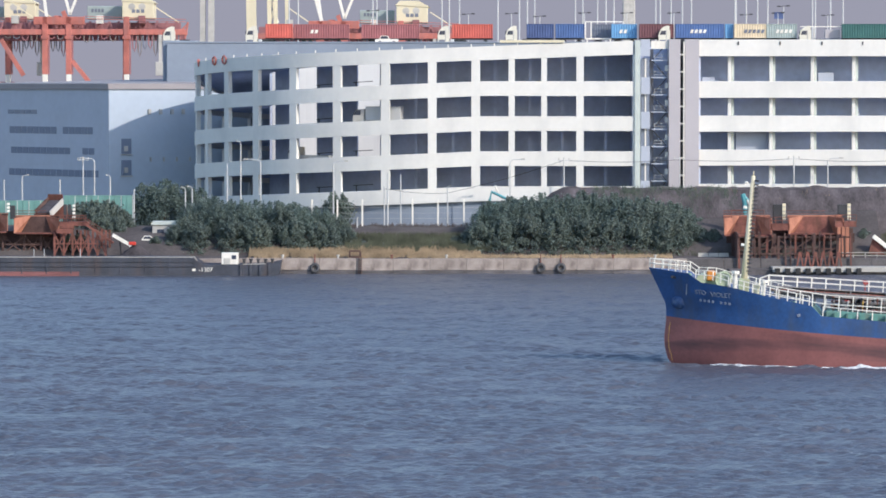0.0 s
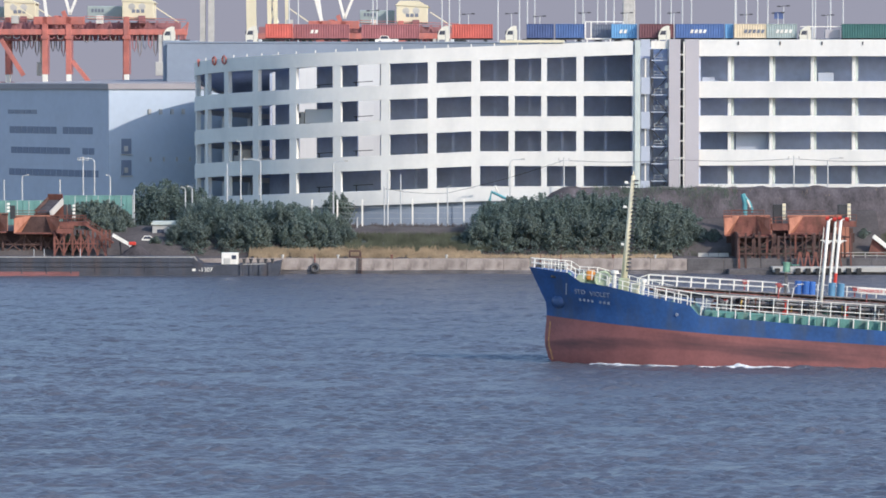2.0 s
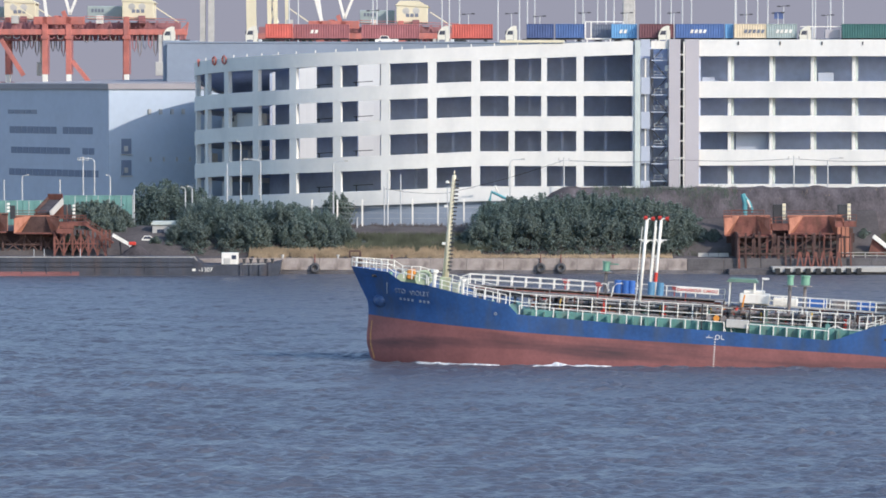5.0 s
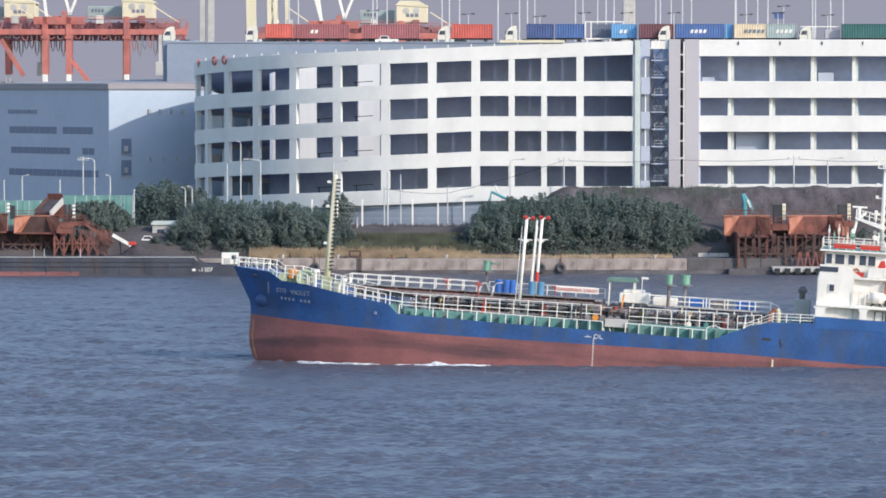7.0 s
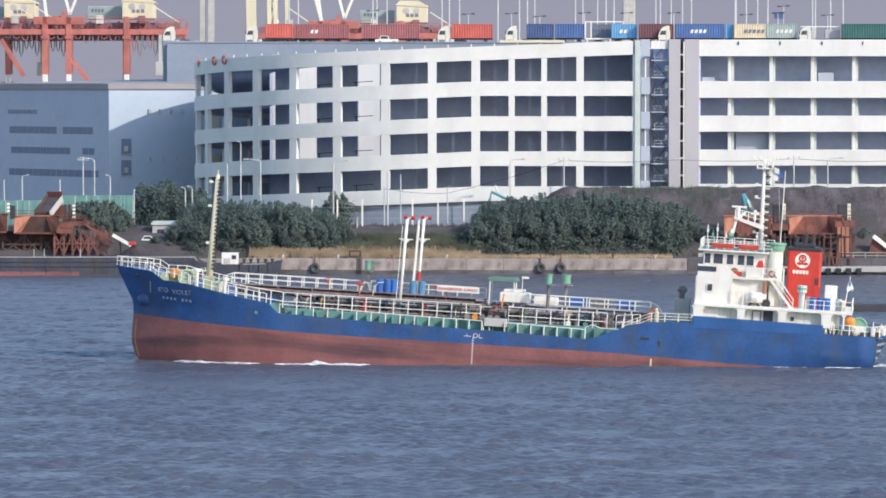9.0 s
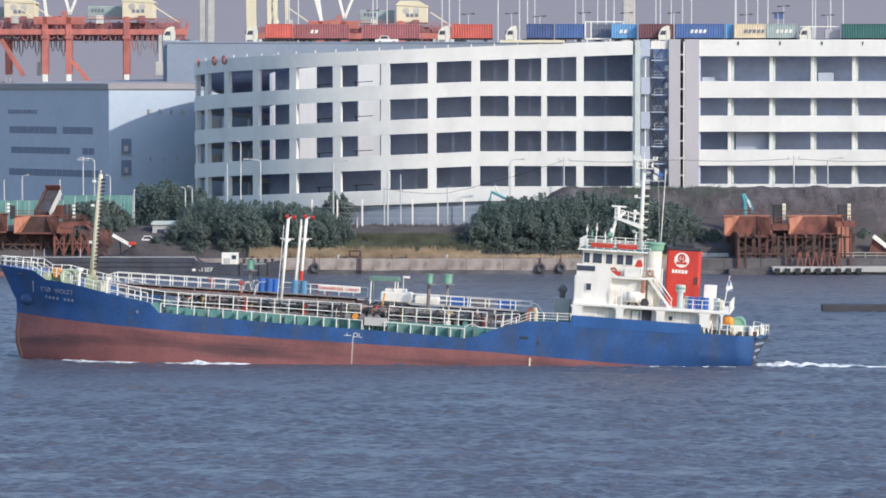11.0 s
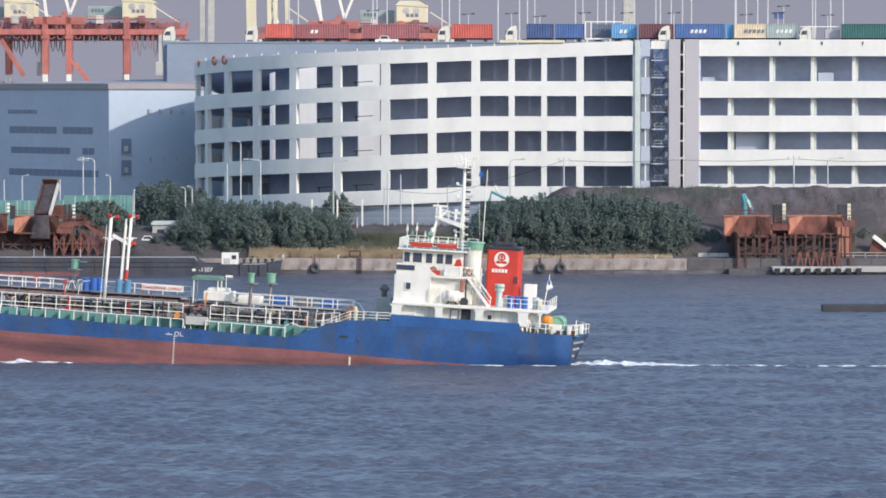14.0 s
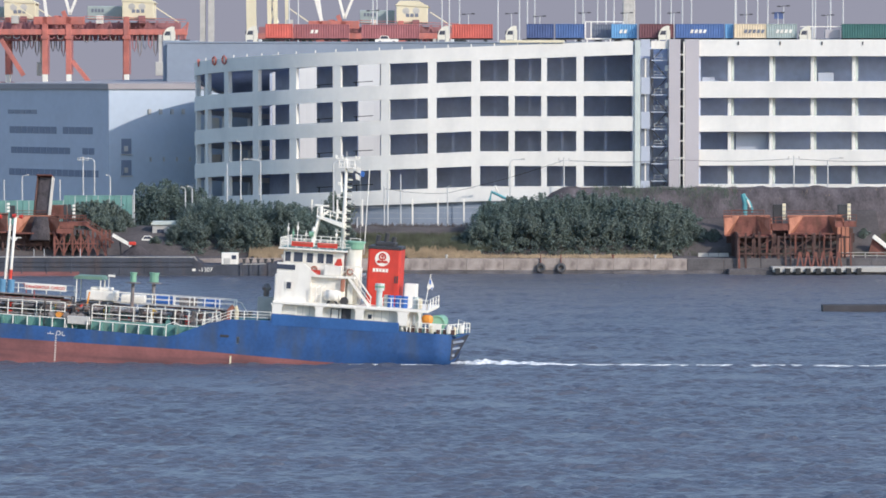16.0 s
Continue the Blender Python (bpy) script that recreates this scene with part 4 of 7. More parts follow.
    for x in (37.8, 43.2):
        P("manifold_post", M().beam((x, -5.5, 3.8), (x, -5.5, 6.8), 0.15), DARKSTEEL)
    for k in range(5):
        P("hose", M().tube((39.0 + 0.7 * k, -3.2, 5.4), (39.6 + 0.7 * k, -2.8, 6.6), 0.13, 8), (RUST, ORANGE, DARKSTEEL, RED, PIPE)[k])
    # vent risers, the pair of tall ventilation posts, drums, notice, shelter
    def riser(x, y, z0, z1, w=0.42):
        P("vent_riser", M().tube((x, y, z0), (x, y, z1 - 0.9), 0.2, 10).tube((x, y, z1 - 1.25), (x, y, z1 - 1.15), 0.85, 12), PIPE)
        P("vent_head", M().tube((x, y, z1 - 1.1), (x, y, z1), w, 12).tube((x, y, z1 - 0.15), (x, y, z1), w + 0.08, 12), VENTGREEN, "green pressure valve head")
    riser(26.3, 0, 5.3, 10.75)
    P("vent_arm", M().tube((26.5, 0, 10.45), (27.7, 0, 10.5), 0.08, 8), VENTGREEN)
    riser(47.5, -3.0, 5.3, 10.6, 0.36)
    riser(49.1, 2.0, 5.3, 10.45, 0.52)

    def vent_post(x, y, z0, z1, r, band=False):
        P("vent_post", M().tube((x, y, z0), (x + 0.35, y, z1 - 0.2), r, 10), WHITE, "white tall vent post", True)
        P("post_head", M().path([(x + 0.3, y, z1 - 0.9), (x + 0.35, y, z1 - 0.2), (x + 0.75, y, z1)], 0.1, 6), WHITE)
        for dx, dz in ((0.1, 0.12), (0.95, 0.08)):
            P("post_cap", M().tube((x + dx - 0.12, y, z1 - 0.1 + dz), (x + dx + 0.28, y, z1 - 0.12 + dz), 0.2, 8, 0.27), RED)
        P("post_arm", M().box(x - 0.45, x + 1.15, y - 0.1, y + 0.1, z1 - 2.55, z1 - 2.45).prism([(x + 0.2, z1 - 3.0), (x + 0.4, z1 - 3.0), (x + 0.9, z1 - 2.5), (x - 0.2, z1 - 2.5)], y - 0.06, y + 0.06), WHITE)
        if band:
            P("post_band", M().tube((x + 0.1, y, z0 + 3.3), (x + 0.145, y, z0 + 4.4), r + 0.03, 10), RED)
        for k in range(22):
            z = z0 + 0.8 + k * 0.4
            e = x + 0.35 * (z - z0) / (z1 - z0)
            P("rung", M().box(e - 0.45, e - 0.1, y - 0.03, y + 0.03, z, z + 0.06), DARKSTEEL)
        P("post_ladder", M().tube((x - 0.45, y, z0), (x - 0.12, y, z1 - 1), 0.045, 5), WHITE)
    vent_post(30.45, -3.0, 5.3, 16.1, 0.18)
    vent_post(31.75, 3.0, 5.3, 16.0, 0.17, True)
    P("stay_post", M().tube((31.1, 3.0, 5.3), (31.5, 3.0, 15.7), 0.12, 8), WHITE)
    drum = [(27.7 + 0.03, 0), (28.6, 0), (29.3, 0.4), (31.6, 0), (32.6, 0)]
    for k, (x, y) in enumerate(drum):
        P("drum", M().tube((x, y, 7.22), (x, y, 8.7), 0.42, 14).ring((x, y, 7.7), 0.42, 0.03, "z", 14, 4).ring((x, y, 8.2), 0.42, 0.03, "z", 14, 4), DRUMBLUE if k < 3 else DRUMBLUE2, "blue steel drum")
    P("drum_platform", M().box(27, 40, -1.2, 1.2, 7.1, 7.2), PIPE)
    board = P("notice_board", M().box(34.5, 39.4, -1.3, -1.2, 7.75, 8.45, 0.02), WHITE, "white notice board with red letters")
    words("notice_text", "DANGEROUS", 0.46, Matrix.Translation((36.0, -1.33, 8.1)) @ pose(0, 0, 0, 90, 0, 0), RED, board)
    words("notice_text", "CARGO", 0.46, Matrix.Translation((38.45, -1.33, 8.1)) @ pose(0, 0, 0, 90, 0, 0), RED, board)
    P("shelter_roof", M().prism([(40.2, 9.35), (40.5, 9.75), (43.5, 9.8), (43.8, 9.4)], -1.6, 1.6), ROOFGREEN, "dull green shelter roof")
    for x in (40.6, 43.4):
        for y in (-1.4, 1.4):
            P("shelter_post", M().tube((x, y, 5.3), (x, y, 9.5), 0.08, 6), WHITE)
    P("shelter_lamp", M().tube((44.3, -1, 5.3), (44.3, -1, 10.0), 0.05, 6).box(44.2, 45, -1.15, -0.85, 9.8, 10.05, 0.03), WHITE)
    P("deck_tank", M().box(41.8, 45.2, -1.6, 1.4, 7.0, 8.15, 0.12).box(42.2, 44.6, -1.2, 1.0, 8.15, 8.5, 0.1), WHITE, "white deck equipment box")
    P("deck_tank", M().box(45.6, 48.4, 0.2, 1.6, 6.9, 7.8, 0.12), WHITE)
    P("davit_arm", M().tube((42.0, -2.6, 5.3), (42.4, -2.6, 8.0), 0.1, 6), ORANGE)
    for k in range(3):
        P("hose_rack", M().box(49.5 + 2.8 * k, 51.6 + 2.8 * k, 1.2, 1.8, 6.9, 7.8, 0.1), (DRUMBLUE, PIPE, DRUMBLUE)[k])
    P("chute_cover", M().path([(59.3, -6.0, 5.9), (59.35, -6.0, 7.1), (59.8, -6.0, 7.6)], 0.3, 8), RUSTPALE, "faded red canvas cover")
    P("chute_cover", M().path([(60.2, -6.0, 5.9), (60.2, -6.0, 7.2), (60.0, -6.0, 7.6)], 0.26, 8), CREAM)
    P("locker", M().box(61.8, 63.6, -1.0, 1.6, 5.4, 8.6, 0.08), CONCRETE, "grey deck locker")
    P("locker_vent", M().tube((62.6, 0.3, 8.6), (62.6, 0.3, 9.3), 0.34, 12).tube((62.6, 0.3, 9.3), (62.6, 0.3, 9.6), 0.45, 12, 0.6).tube((62.6, 0.3, 9.6), (62.6, 0.3, 10.1), 0.6, 12, 0.25), PIPE)
    # pumps and pipes under the after catwalk
    for k in range(9):
        x = 50.8 + 0.85 * k
        P("pump", M().bevel(x, x + 0.6, -2.8 + 0.5 * (k % 3), -1.6 + 0.5 * (k % 3), 4.6, 5.5 + 0.35 * (k % 3), 0.08).tube((x + 0.3, -2.0, 5.4), (x + 0.3, -2.0, 6.5), 0.12, 8), (DARKSTEEL, PIPE, DARKRUST_SHADE)[k % 3])
    for k in range(8):
        P("small_pipe", M().tube((49.5, -3.6 + 0.8 * k, 5.2 + 0.19 * k), (59.0, -3.6 + 0.8 * k, 5.2 + 0.19 * k), 0.09, 6), (DARKSTEEL, PIPE, CONCRETE, RUST)[k % 4])
    P("bulkhead", M().bevel(57.2, 60.6, 0.6, 3.8, 4.4, 6.6, 0.08), PIPE)
    railing(s, [(55.6, -5.6, 4.9), (58.3, -5.6, 5.2)], 1.6, 0.9, (1.0, 0.5))
    for y in (-1.6, -0.2):
        P("ladder_loop", M().path([(25.2, y, 5.2), (25.7, y, 7.6), (26.0, y, 8.25), (26.5, y, 8.2), (26.8, y, 7.4)], 0.05, 6).path([(26.9, y, 5.2), (27.3, y, 7.9), (27.7, y, 8.35), (28.4, y, 8.4)], 0.05, 6), WHITE)

    # ---- deckhouse ----
    def window(x0, x1, y, z0, z1, m=DARKGLASS):
        w = P("window", M().box(x0, x1, y - 0.04, y + 0.02, z0, z1), m)
        part("window_frame", M().box(x0 - 0.07, x1 + 0.07, y - 0.07, y - 0.03, z1, z1 + 0.07).box(x0 - 0.07, x1 + 0.07, y - 0.07, y - 0.03, z0 - 0.07, z0)
             .box(x0 - 0.07, x0, y - 0.07, y - 0.03, z0, z1).box(x1, x1 + 0.07, y - 0.07, y - 0.03, z0, z1), WHITE, w)

    P("lower_house", M().box(65.2, 80.5, -5.3, 4.6, 5.6, 8.4), WHITE, "white lower deckhouse")
    P("deckhouse_front", M().bevel(64.3, 67.0, -5.46, 5.46, 7.0, 11.6, 0.08), WHITE)
    P("boat_deck", M().bevel(64.3, 82.2, -6.25, 6.25, 8.2, 8.55, 0.06), WHITE, "white boat deck slab")
    for x0, x1 in ((64.3, 65.4), (69.3, 70.1), (73.9, 74.8), (78.8, 79.9), (81.2, 81.4)):
        P("side_pillar", M().prism([(x0 - 0.25, 8.25), (x0, 7.9), (x0, 6.6), (x1, 6.6), (x1, 7.9), (x1 + 0.25, 8.25)], -6.2, -5.9), WHITE)
    P("doorway", M().box(72.2, 73.3, -5.4, -5.28, 6.0, 8.1), DARKSTEEL)
    for x in (66.9, 67.7, 68.5, 75.9, 76.8, 77.7):
        P("wall_seam", M().box(x, x + 0.05, -5.34, -5.28, 6.6, 8.15), CONCRETE)
    P("door_frame", M().path([(71.0, -5.4, 6.4), (71.0, -5.4, 8.0), (71.9, -5.4, 8.0), (71.9, -5.4, 6.4)], 0.06), DARKSTEEL)
    for x in (65.95, 75.25):
        window(x, x + 0.45, -5.3, 7.1, 7.6)
    P("middle_house", M().bevel(65, 72.4, -4.8, 4.8, 8.5, 11.7, 0.08), WHITE, "white middle deckhouse")
    P("side_screen", M().prism([(64.35, 8.4), (64.55, 12.9), (67.6, 12.9), (69.2, 11.75), (71.5, 11.75), (71.5, 11.5), (68.5, 11.5), (68.5, 8.4)], -5.5, -4.8), WHITE)
    P("recess", M().box(71.0, 74.2, -4.2, -4.1, 8.5, 11.4), CONCRETE)
    P("bridge_deck", M().bevel(64.6, 73.5, -5.3, 5.3, 11.5, 11.75, 0.05), WHITE)
    P("wing_bulwark", M().prism([(64.5, 11.6), (64.5, 12.95), (67.2, 12.95), (69, 11.75)], -5.45, -5.3), WHITE)
    P("bulwark_window", M().box(64.5, 66.6, -5.58, -5.44, 12.2, 12.75), DARKGLASS, "dark band beside the wing")
    P("red_board", M().prism([(68.0, 11.95), (68.2, 12.35), (69.5, 12.3), (69.5, 11.8), (68.9, 11.8)], -5.4, -5.35), RED)
    window(65.7, 66.25, -5.55, 10.0, 10.75)
    P("wheelhouse", M().bevel(64.95, 72.0, -3.9, 3.9, 11.7, 14.45, 0.1), WHITE, "white wheelhouse with dark windows")
    for x0, x1 in ((65.15, 65.8), (66.15, 67.2), (67.65, 68.4), (68.9, 69.65), (69.9, 70.7)):
        window(x0, x1, -3.92, 13.05, 14.15)
    for k in range(6):
        P("front_window", M().box(64.89, 64.97, -3.5 + 1.2 * k, -2.6 + 1.2 * k, 12.85, 14.0), DARKGLASS)
    P("bridge_roof", M().bevel(64.4, 72.4, -4.6, 4.6, 14.45, 14.66, 0.05), WHITE)
    P("roof_deck", M().box(64.6, 72.2, -4.4, 4.4, 14.66, 14.68), TEAL, "green painted bridge roof deck")
    railing(s, [(64.6, -4.5, 14.7), (72.7, -4.5, 14.7)], 1.05, 0.95, (1, 0.66, 0.33))
    railing(s, [(64.6, -4.5, 14.7), (64.6, 4.5, 14.7), (72.7, 4.5, 14.7)], 1.05, 1.2, (1, 0.5))
    for x0, x1 in ((65.9, 68.4), (68.9, 71.2)):
        P("dodger", M().bevel(x0, x1, -4.62, -4.56, 14.85, 15.4, 0.02), RED, "red canvas dodger lashed to the rail")
        P("dodger_stripe", M().box(x0 + 0.25, x1 - 0.2, -4.65, -4.61, 15.2, 15.27), RUSTPALE)
    for x, h in ((65.3, 2.9), (65.9, 2.3), (66.4, 3.1), (67.4, 2.2), (70.9, 2.4)):
        P("antenna", M().tube((x, -3.6, 14.5), (x, -3.6, 14.5 + h), 0.05, 6).box(x - 0.12, x + 0.12, -3.72, -3.48, 14.5 + h * 0.7, 14.5 + h * 0.85, 0.03), WHITE if h != 2.3 else VENTGREEN)
    P("search_light", M().tube((68.0, -3.6, 14.5), (68.0, -3.6, 16.2), 0.08).tube((67.75, -3.6, 16.3), (68.25, -3.6, 16.3), 0.3, 10), VENTGREEN)
    # main mast with radar platform
    mm = P("main_mast", M().tube((71.3, 0, 14.4), (71.15, 0, 25.0), 0.32, 12, 0.17), WHITE, "white main mast", True)
    P("mast_leg", M().path([(67.6, -0.8, 14.4), (68.3, -0.6, 18.0), (69.3, 0, 18.9)], 0.16, 8).path([(67.6, 0.8, 14.4), (68.3, 0.6, 18.0), (69.3, 0, 18.9)], 0.16, 8), WHITE)
    P("radar_platform", M().prism([(68.1, 18.15), (68.1, 18.35), (71.3, 17.6), (71.3, 17.1)], -0.9, 0.9), WHITE)
    railing(s, [(68.2, -0.85, 18.3), (71.2, -0.85, 17.7)], 1.0, 0.7)
    P("radar_scanner", M().tube((68.5, 0, 18.2), (68.5, 0, 19.4), 0.22, 8).bevel(67.7, 69.4, -0.12, 0.12, 19.4, 19.62, 0.05), WHITE)
    P("radar_scanner", M().tube((70.4, 0, 18.1), (70.4, 0, 18.7), 0.16, 8).bevel(69.9, 70.9, -0.12, 0.12, 18.7, 18.88, 0.05), WHITE)
    P("dome", M().tube((67.9, -1, 16.4), (67.9, -1, 16.9), 0.3, 12, 0.2).tube((67.9, -1, 16.9), (67.9, -1, 17.05), 0.2, 12, 0.05), WHITE, smooth=True)
    P("yard", M().box(69.9, 72.6, -0.06, 0.06, 25.0, 25.12), WHITE)
    for x, z in ((69.9, 25.1), (70.6, 25.1), (72.2, 25.1), (72.55, 25.1), (70.45, 24.2), (72.1, 24.2)):
        P("mast_lamp", M().bevel(x - 0.12, x + 0.12, -0.12, 0.12, z, z + 0.36, 0.04), WHITE)
    P("mast_platform", M().bevel(70.3, 72.2, -0.6, 0.6, 24.0, 24.12, 0.03), WHITE)
    railing(s, [(70.35, -0.55, 24.1), (72.15, -0.55, 24.1)], 0.8, 0.6)
    for z in (16.6, 18.9, 20.6, 22.0):
        P("mast_bracket", M().box(70.4, 71.2, -0.12, 0.12, z, z + 0.1).bevel(70.25, 70.6, -0.15, 0.15, z, z + 0.35, 0.04), WHITE)
    P("fender_net", M().bevel(84.4, 84.9, -5.9, -5.4, 5.95, 6.9, 0.12), WHITE)
    P("fender_net", M().bevel(85.6, 86.1, -3.2, -2.6, 5.95, 6.9, 0.12), WHITE)
    P("scaffold", M().path([(79.3, -6.0, 6.2), (79.5, -6.0, 7.6), (79.9, -6.0, 6.0), (80.1, -6.0, 7.4)], 0.12, 6), WHITE)
    P("whip", M().tube((71.15, 0, 25), (71.1, 0, 25.9), 0.04, 5), WHITE)
    for k in range(20):
        z = 15.4 + 0.45 * k
        P("rung", M().box(71.42, 71.95, -0.22, 0.05, z, z + 0.19, 0.03), DARKSTEEL if k % 2 else VENTCREAM)
    for k, (z, x) in enumerate(((24.3, 72.3), (23.9, 72.7), (23.5, 72.2))):
        P("signal_flag", M().prism([(x, z), (x + 0.6, z - 0.25), (x + 0.55, z - 0.85), (x + 0.3, z - 0.7), (x + 0.1, z - 0.75)], -0.03 + 0.06 * k, 0.02 + 0.06 * k), (WHITE, DRUMBLUE, WHITE)[k])
    P("halyard", M().tube((72.7, 0, 25), (73.6, -2, 15), 0.015, 4), WHITE)
    P("aerial", M().tube((73.4, 3, 14), (73.5, 3, 23.9), 0.06, 5), WHITE)
    # exhaust trunk, life ring, flags beside the wheelhouse
    P("vent_trunk", M().tube((73.1, -3.6, 8.5), (73.1, -3.6, 15.0), 0.9, 18), VENTCREAM, smooth=True)
    P("vent_cap", M().tube((73.1, -3.6, 14.9), (73.1, -3.6, 15.6), 1.0, 18, 1.1).tube((73.1, -3.6, 15.6), (73.1, -3.6, 15.8), 1.22, 18), VENTGREEN)
    P("flag_red", M().prism([(71.0, 12.95), (71.3, 13.7), (71.75, 13.75), (71.95, 13.0), (71.5, 12.85)], -4.9, -4.86), RED)
    P("lifebuoy", M().ring((68.6, -4.1, 12.3), 0.32, 0.1, "y"), RUSTPALE)
    P("lifebuoy", M().ring((72.9, -5.25, 12.3), 0.32, 0.1, "y"), RUSTPALE)
    P("wing_box", M().bevel(69.9, 71.9, -5.2, -4.4, 11.75, 12.9, 0.08), WHITE)
    railing(s, [(71.8, -5.2, 11.75), (73.4, -5.2, 11.75)], 1.1, 0.8)
    P("davit", M().path([(74.2, -5.2, 10.5), (74.2, -5.2, 12.9), (73.5, -5.2, 13.0)], 0.1, 6), WHITE)
    # stairs from the bridge deck down
    st = P("stair", M().beam((72.7, -5.3, 11.7), (75.3, -5.3, 8.5), 0.25, 0.08).beam((72.7, -4.6, 11.7), (75.3, -4.6, 8.5), 0.25, 0.08), WHITE)
    for k in range(9):
        part("tread", M().box(72.95 + 0.26 * k, 73.2 + 0.26 * k, -5.3, -4.6, 11.35 - 0.32 * k, 11.4 - 0.32 * k), WHITE, st)
    for x, h in ((79.6, 0.5), (80.3, 0.7), (81.1, 0.45), (81.9, 0.6), (83.2, 0.4), (84.0, 0.55), (84.9, 0.5)):
        P("fairlead", M().bevel(x, x + 0.45, -5.75, -5.35, 5.9, 5.95 + h, 0.06), DARKRUST_SHADE)
    for x in (80.0, 82.6, 85.3):
        P("mooring_post", M().tube((x, -5.2, 5.9), (x, -5.2, 6.75), 0.16, 8), CREAM)
    P("stair_rail", M().tube((72.9, -5.3, 12.7), (75.5, -5.3, 9.5), 0.05).tube((72.9, -5.3, 12.2), (75.4, -5.3, 9.05), 0.035).tube((75.45, -5.3, 8.5), (75.45, -5.3, 9.6), 0.05), WHITE)
    P("stair_rail", M().tube((72.9, -4.6, 12.7), (75.5, -4.6, 9.5), 0.05), WHITE)
    P("life_raft", M().tube((70.3, -5.3, 9.5), (71.8, -5.3, 9.5), 0.62, 16).tube((70.1, -5.3, 9.5), (70.3, -5.3, 9.5), 0.45, 16, 0.62).tube((71.8, -5.3, 9.5), (72.0, -5.3, 9.5), 0.62, 16, 0.45).ring((70.8, -5.3, 9.5), 0.63, 0.04, "x").ring((71.35, -5.3, 9.5), 0.63, 0.04, "x"), WHITE, "white life raft canister", True)
    for x in (68.7, 69.2, 69.8):
        P("raft_frame", M().path([(x, -5.9, 8.55), (x, -5.9, 10.3), (x + 0.35, -5.3, 10.5)], 0.06, 6).tube((x, -5.9, 9.5), (x + 0.5, -5.9, 9.5), 0.04, 6), WHITE)
    P("cradle", M().prism([(70.3, 8.5), (70.7, 9.1), (71.4, 9.1), (71.8, 8.5), (71.5, 8.5), (71.2, 8.9), (70.9, 8.9), (70.6, 8.5)], -5.5, -5.1), DARKSTEEL)
    P("fire_hose_box", M().bevel(72.6, 73.3, -4.9, -4.3, 8.6, 10.9, 0.1), VENTCREAM)
    P("hanging_cover", M().bevel(71.9, 72.4, -5.35, -5.15, 10.0, 11.4, 0.12), RUSTPALE)
    P("fan", M().tube((72.4, -5.0, 8.9), (72.4, -4.3, 8.9), 0.5, 12), DARKSTEEL)
    # funnel
    P("funnel", M().bevel(74.5, 78.3, -2.2, 2.2, 8.4, 15.1, 0.2), RED, "red funnel with a white ring emblem")
    P("funnel_top", M().bevel(74.46, 78.34, -2.24, 2.24, 14.95, 15.35, 0.1).bevel(75.2, 77.5, -1.4, 1.4, 15.3, 15.8, 0.15), DARKSTEEL, "sooty black funnel top")
    for x in (77.72, 77.98):
        P("funnel_slot", M().box(x, x + 0.14, -2.26, -2.19, 11.2, 12.0), DARKSTEEL)
    for x, h in ((75.6, 15.6), (76.6, 15.9), (77.4, 15.5)):
        P("exhaust_pipe", M().tube((x - 0.4, 0, 15), (x - 0.2, 0, h + 0.9), 0.28, 10), DARKSTEEL)
    P("emblem", M().tube((76.2, -2.24, 13.9), (76.2, -2.19, 13.9), 0.86, 28), WHITE)
    P("emblem_mark", M().ring((76.2, -2.26, 14.15), 0.36, 0.09, "y", 14, 4).tube((76.2, -2.28, 14.2), (76.2, -2.24, 14.2), 0.16, 10).box(76.12, 76.28, -2.28, -2.24, 13.45, 14.0)
      .prism([(75.5, 13.5), (75.75, 13.75), (76.2, 13.6), (76.65, 13.75), (76.9, 13.5), (76.6, 13.38), (76.2, 13.45), (75.8, 13.38)], -2.28, -2.24), RED)
    for k in range(5):
        P("emblem_bar", M().box(75.15 + 0.37 * k, 75.43 + 0.37 * k, -2.27, -2.2, 12.38, 12.78), WHITE)
    P("funnel_door", M().box(77.6, 78.3, -2.25, -2.18, 9.2, 11.0), RED)
    # boat deck, aft
    railing(s, [(76.9, -6.1, 8.55), (82.1, -6.1, 8.55)], 1.1, 1.1, (1, 0.55))
    railing(s, [(82.1, -6.1, 8.55), (82.1, 6.1, 8.55)], 1.1, 3.0, (1, 0.55), r=0.03)
    for k, x in enumerate((80.6, 77.2, 77.7, 78.5, 79.3)):
        P("drum", M().tube((x, -4.6 + 0.4 * (k % 2), 8.55), (x, -4.6 + 0.4 * (k % 2), 9.9), 0.38, 12), DRUMBLUE if k > 1 else PALEGREEN)
    P("deck_vent", M().tube((76.4, -5.0, 8.5), (76.4, -5.0, 10.6), 0.35, 12).tube((76.4, -5.0, 10.4), (76.4, -5.0, 11.2), 0.55, 12), PALEGREEN)
    P("vent_band", M().tube((76.4, -5.0, 10.72), (76.4, -5.0, 10.95), 0.58, 12), VENTGREEN)
    P("aft_cabin", M().bevel(78.9, 80.3, -2.0, 0.0, 8.5, 11.2, 0.08), WHITE)
    P("ensign_staff", M().tube((81.2, -0.5, 8.5), (81.7, -0.5, 12.4), 0.05, 6), WHITE)
    P("ensign", M().prism([(81.62, 12.0), (81.85, 11.7), (82.15, 11.0), (81.95, 10.6), (81.75, 10.75), (81.5, 10.55), (81.35, 10.9)], -0.56, -0.5), WHITE, "white ensign with a dark patch")
    P("ensign_patch", M().prism([(81.62, 11.9), (81.8, 11.65), (81.8, 11.2), (81.55, 11.3)], -0.58, -0.48).prism([(81.75, 10.75), (82.05, 10.95), (81.95, 10.65)], -0.58, -0.48), DRUMBLUE)
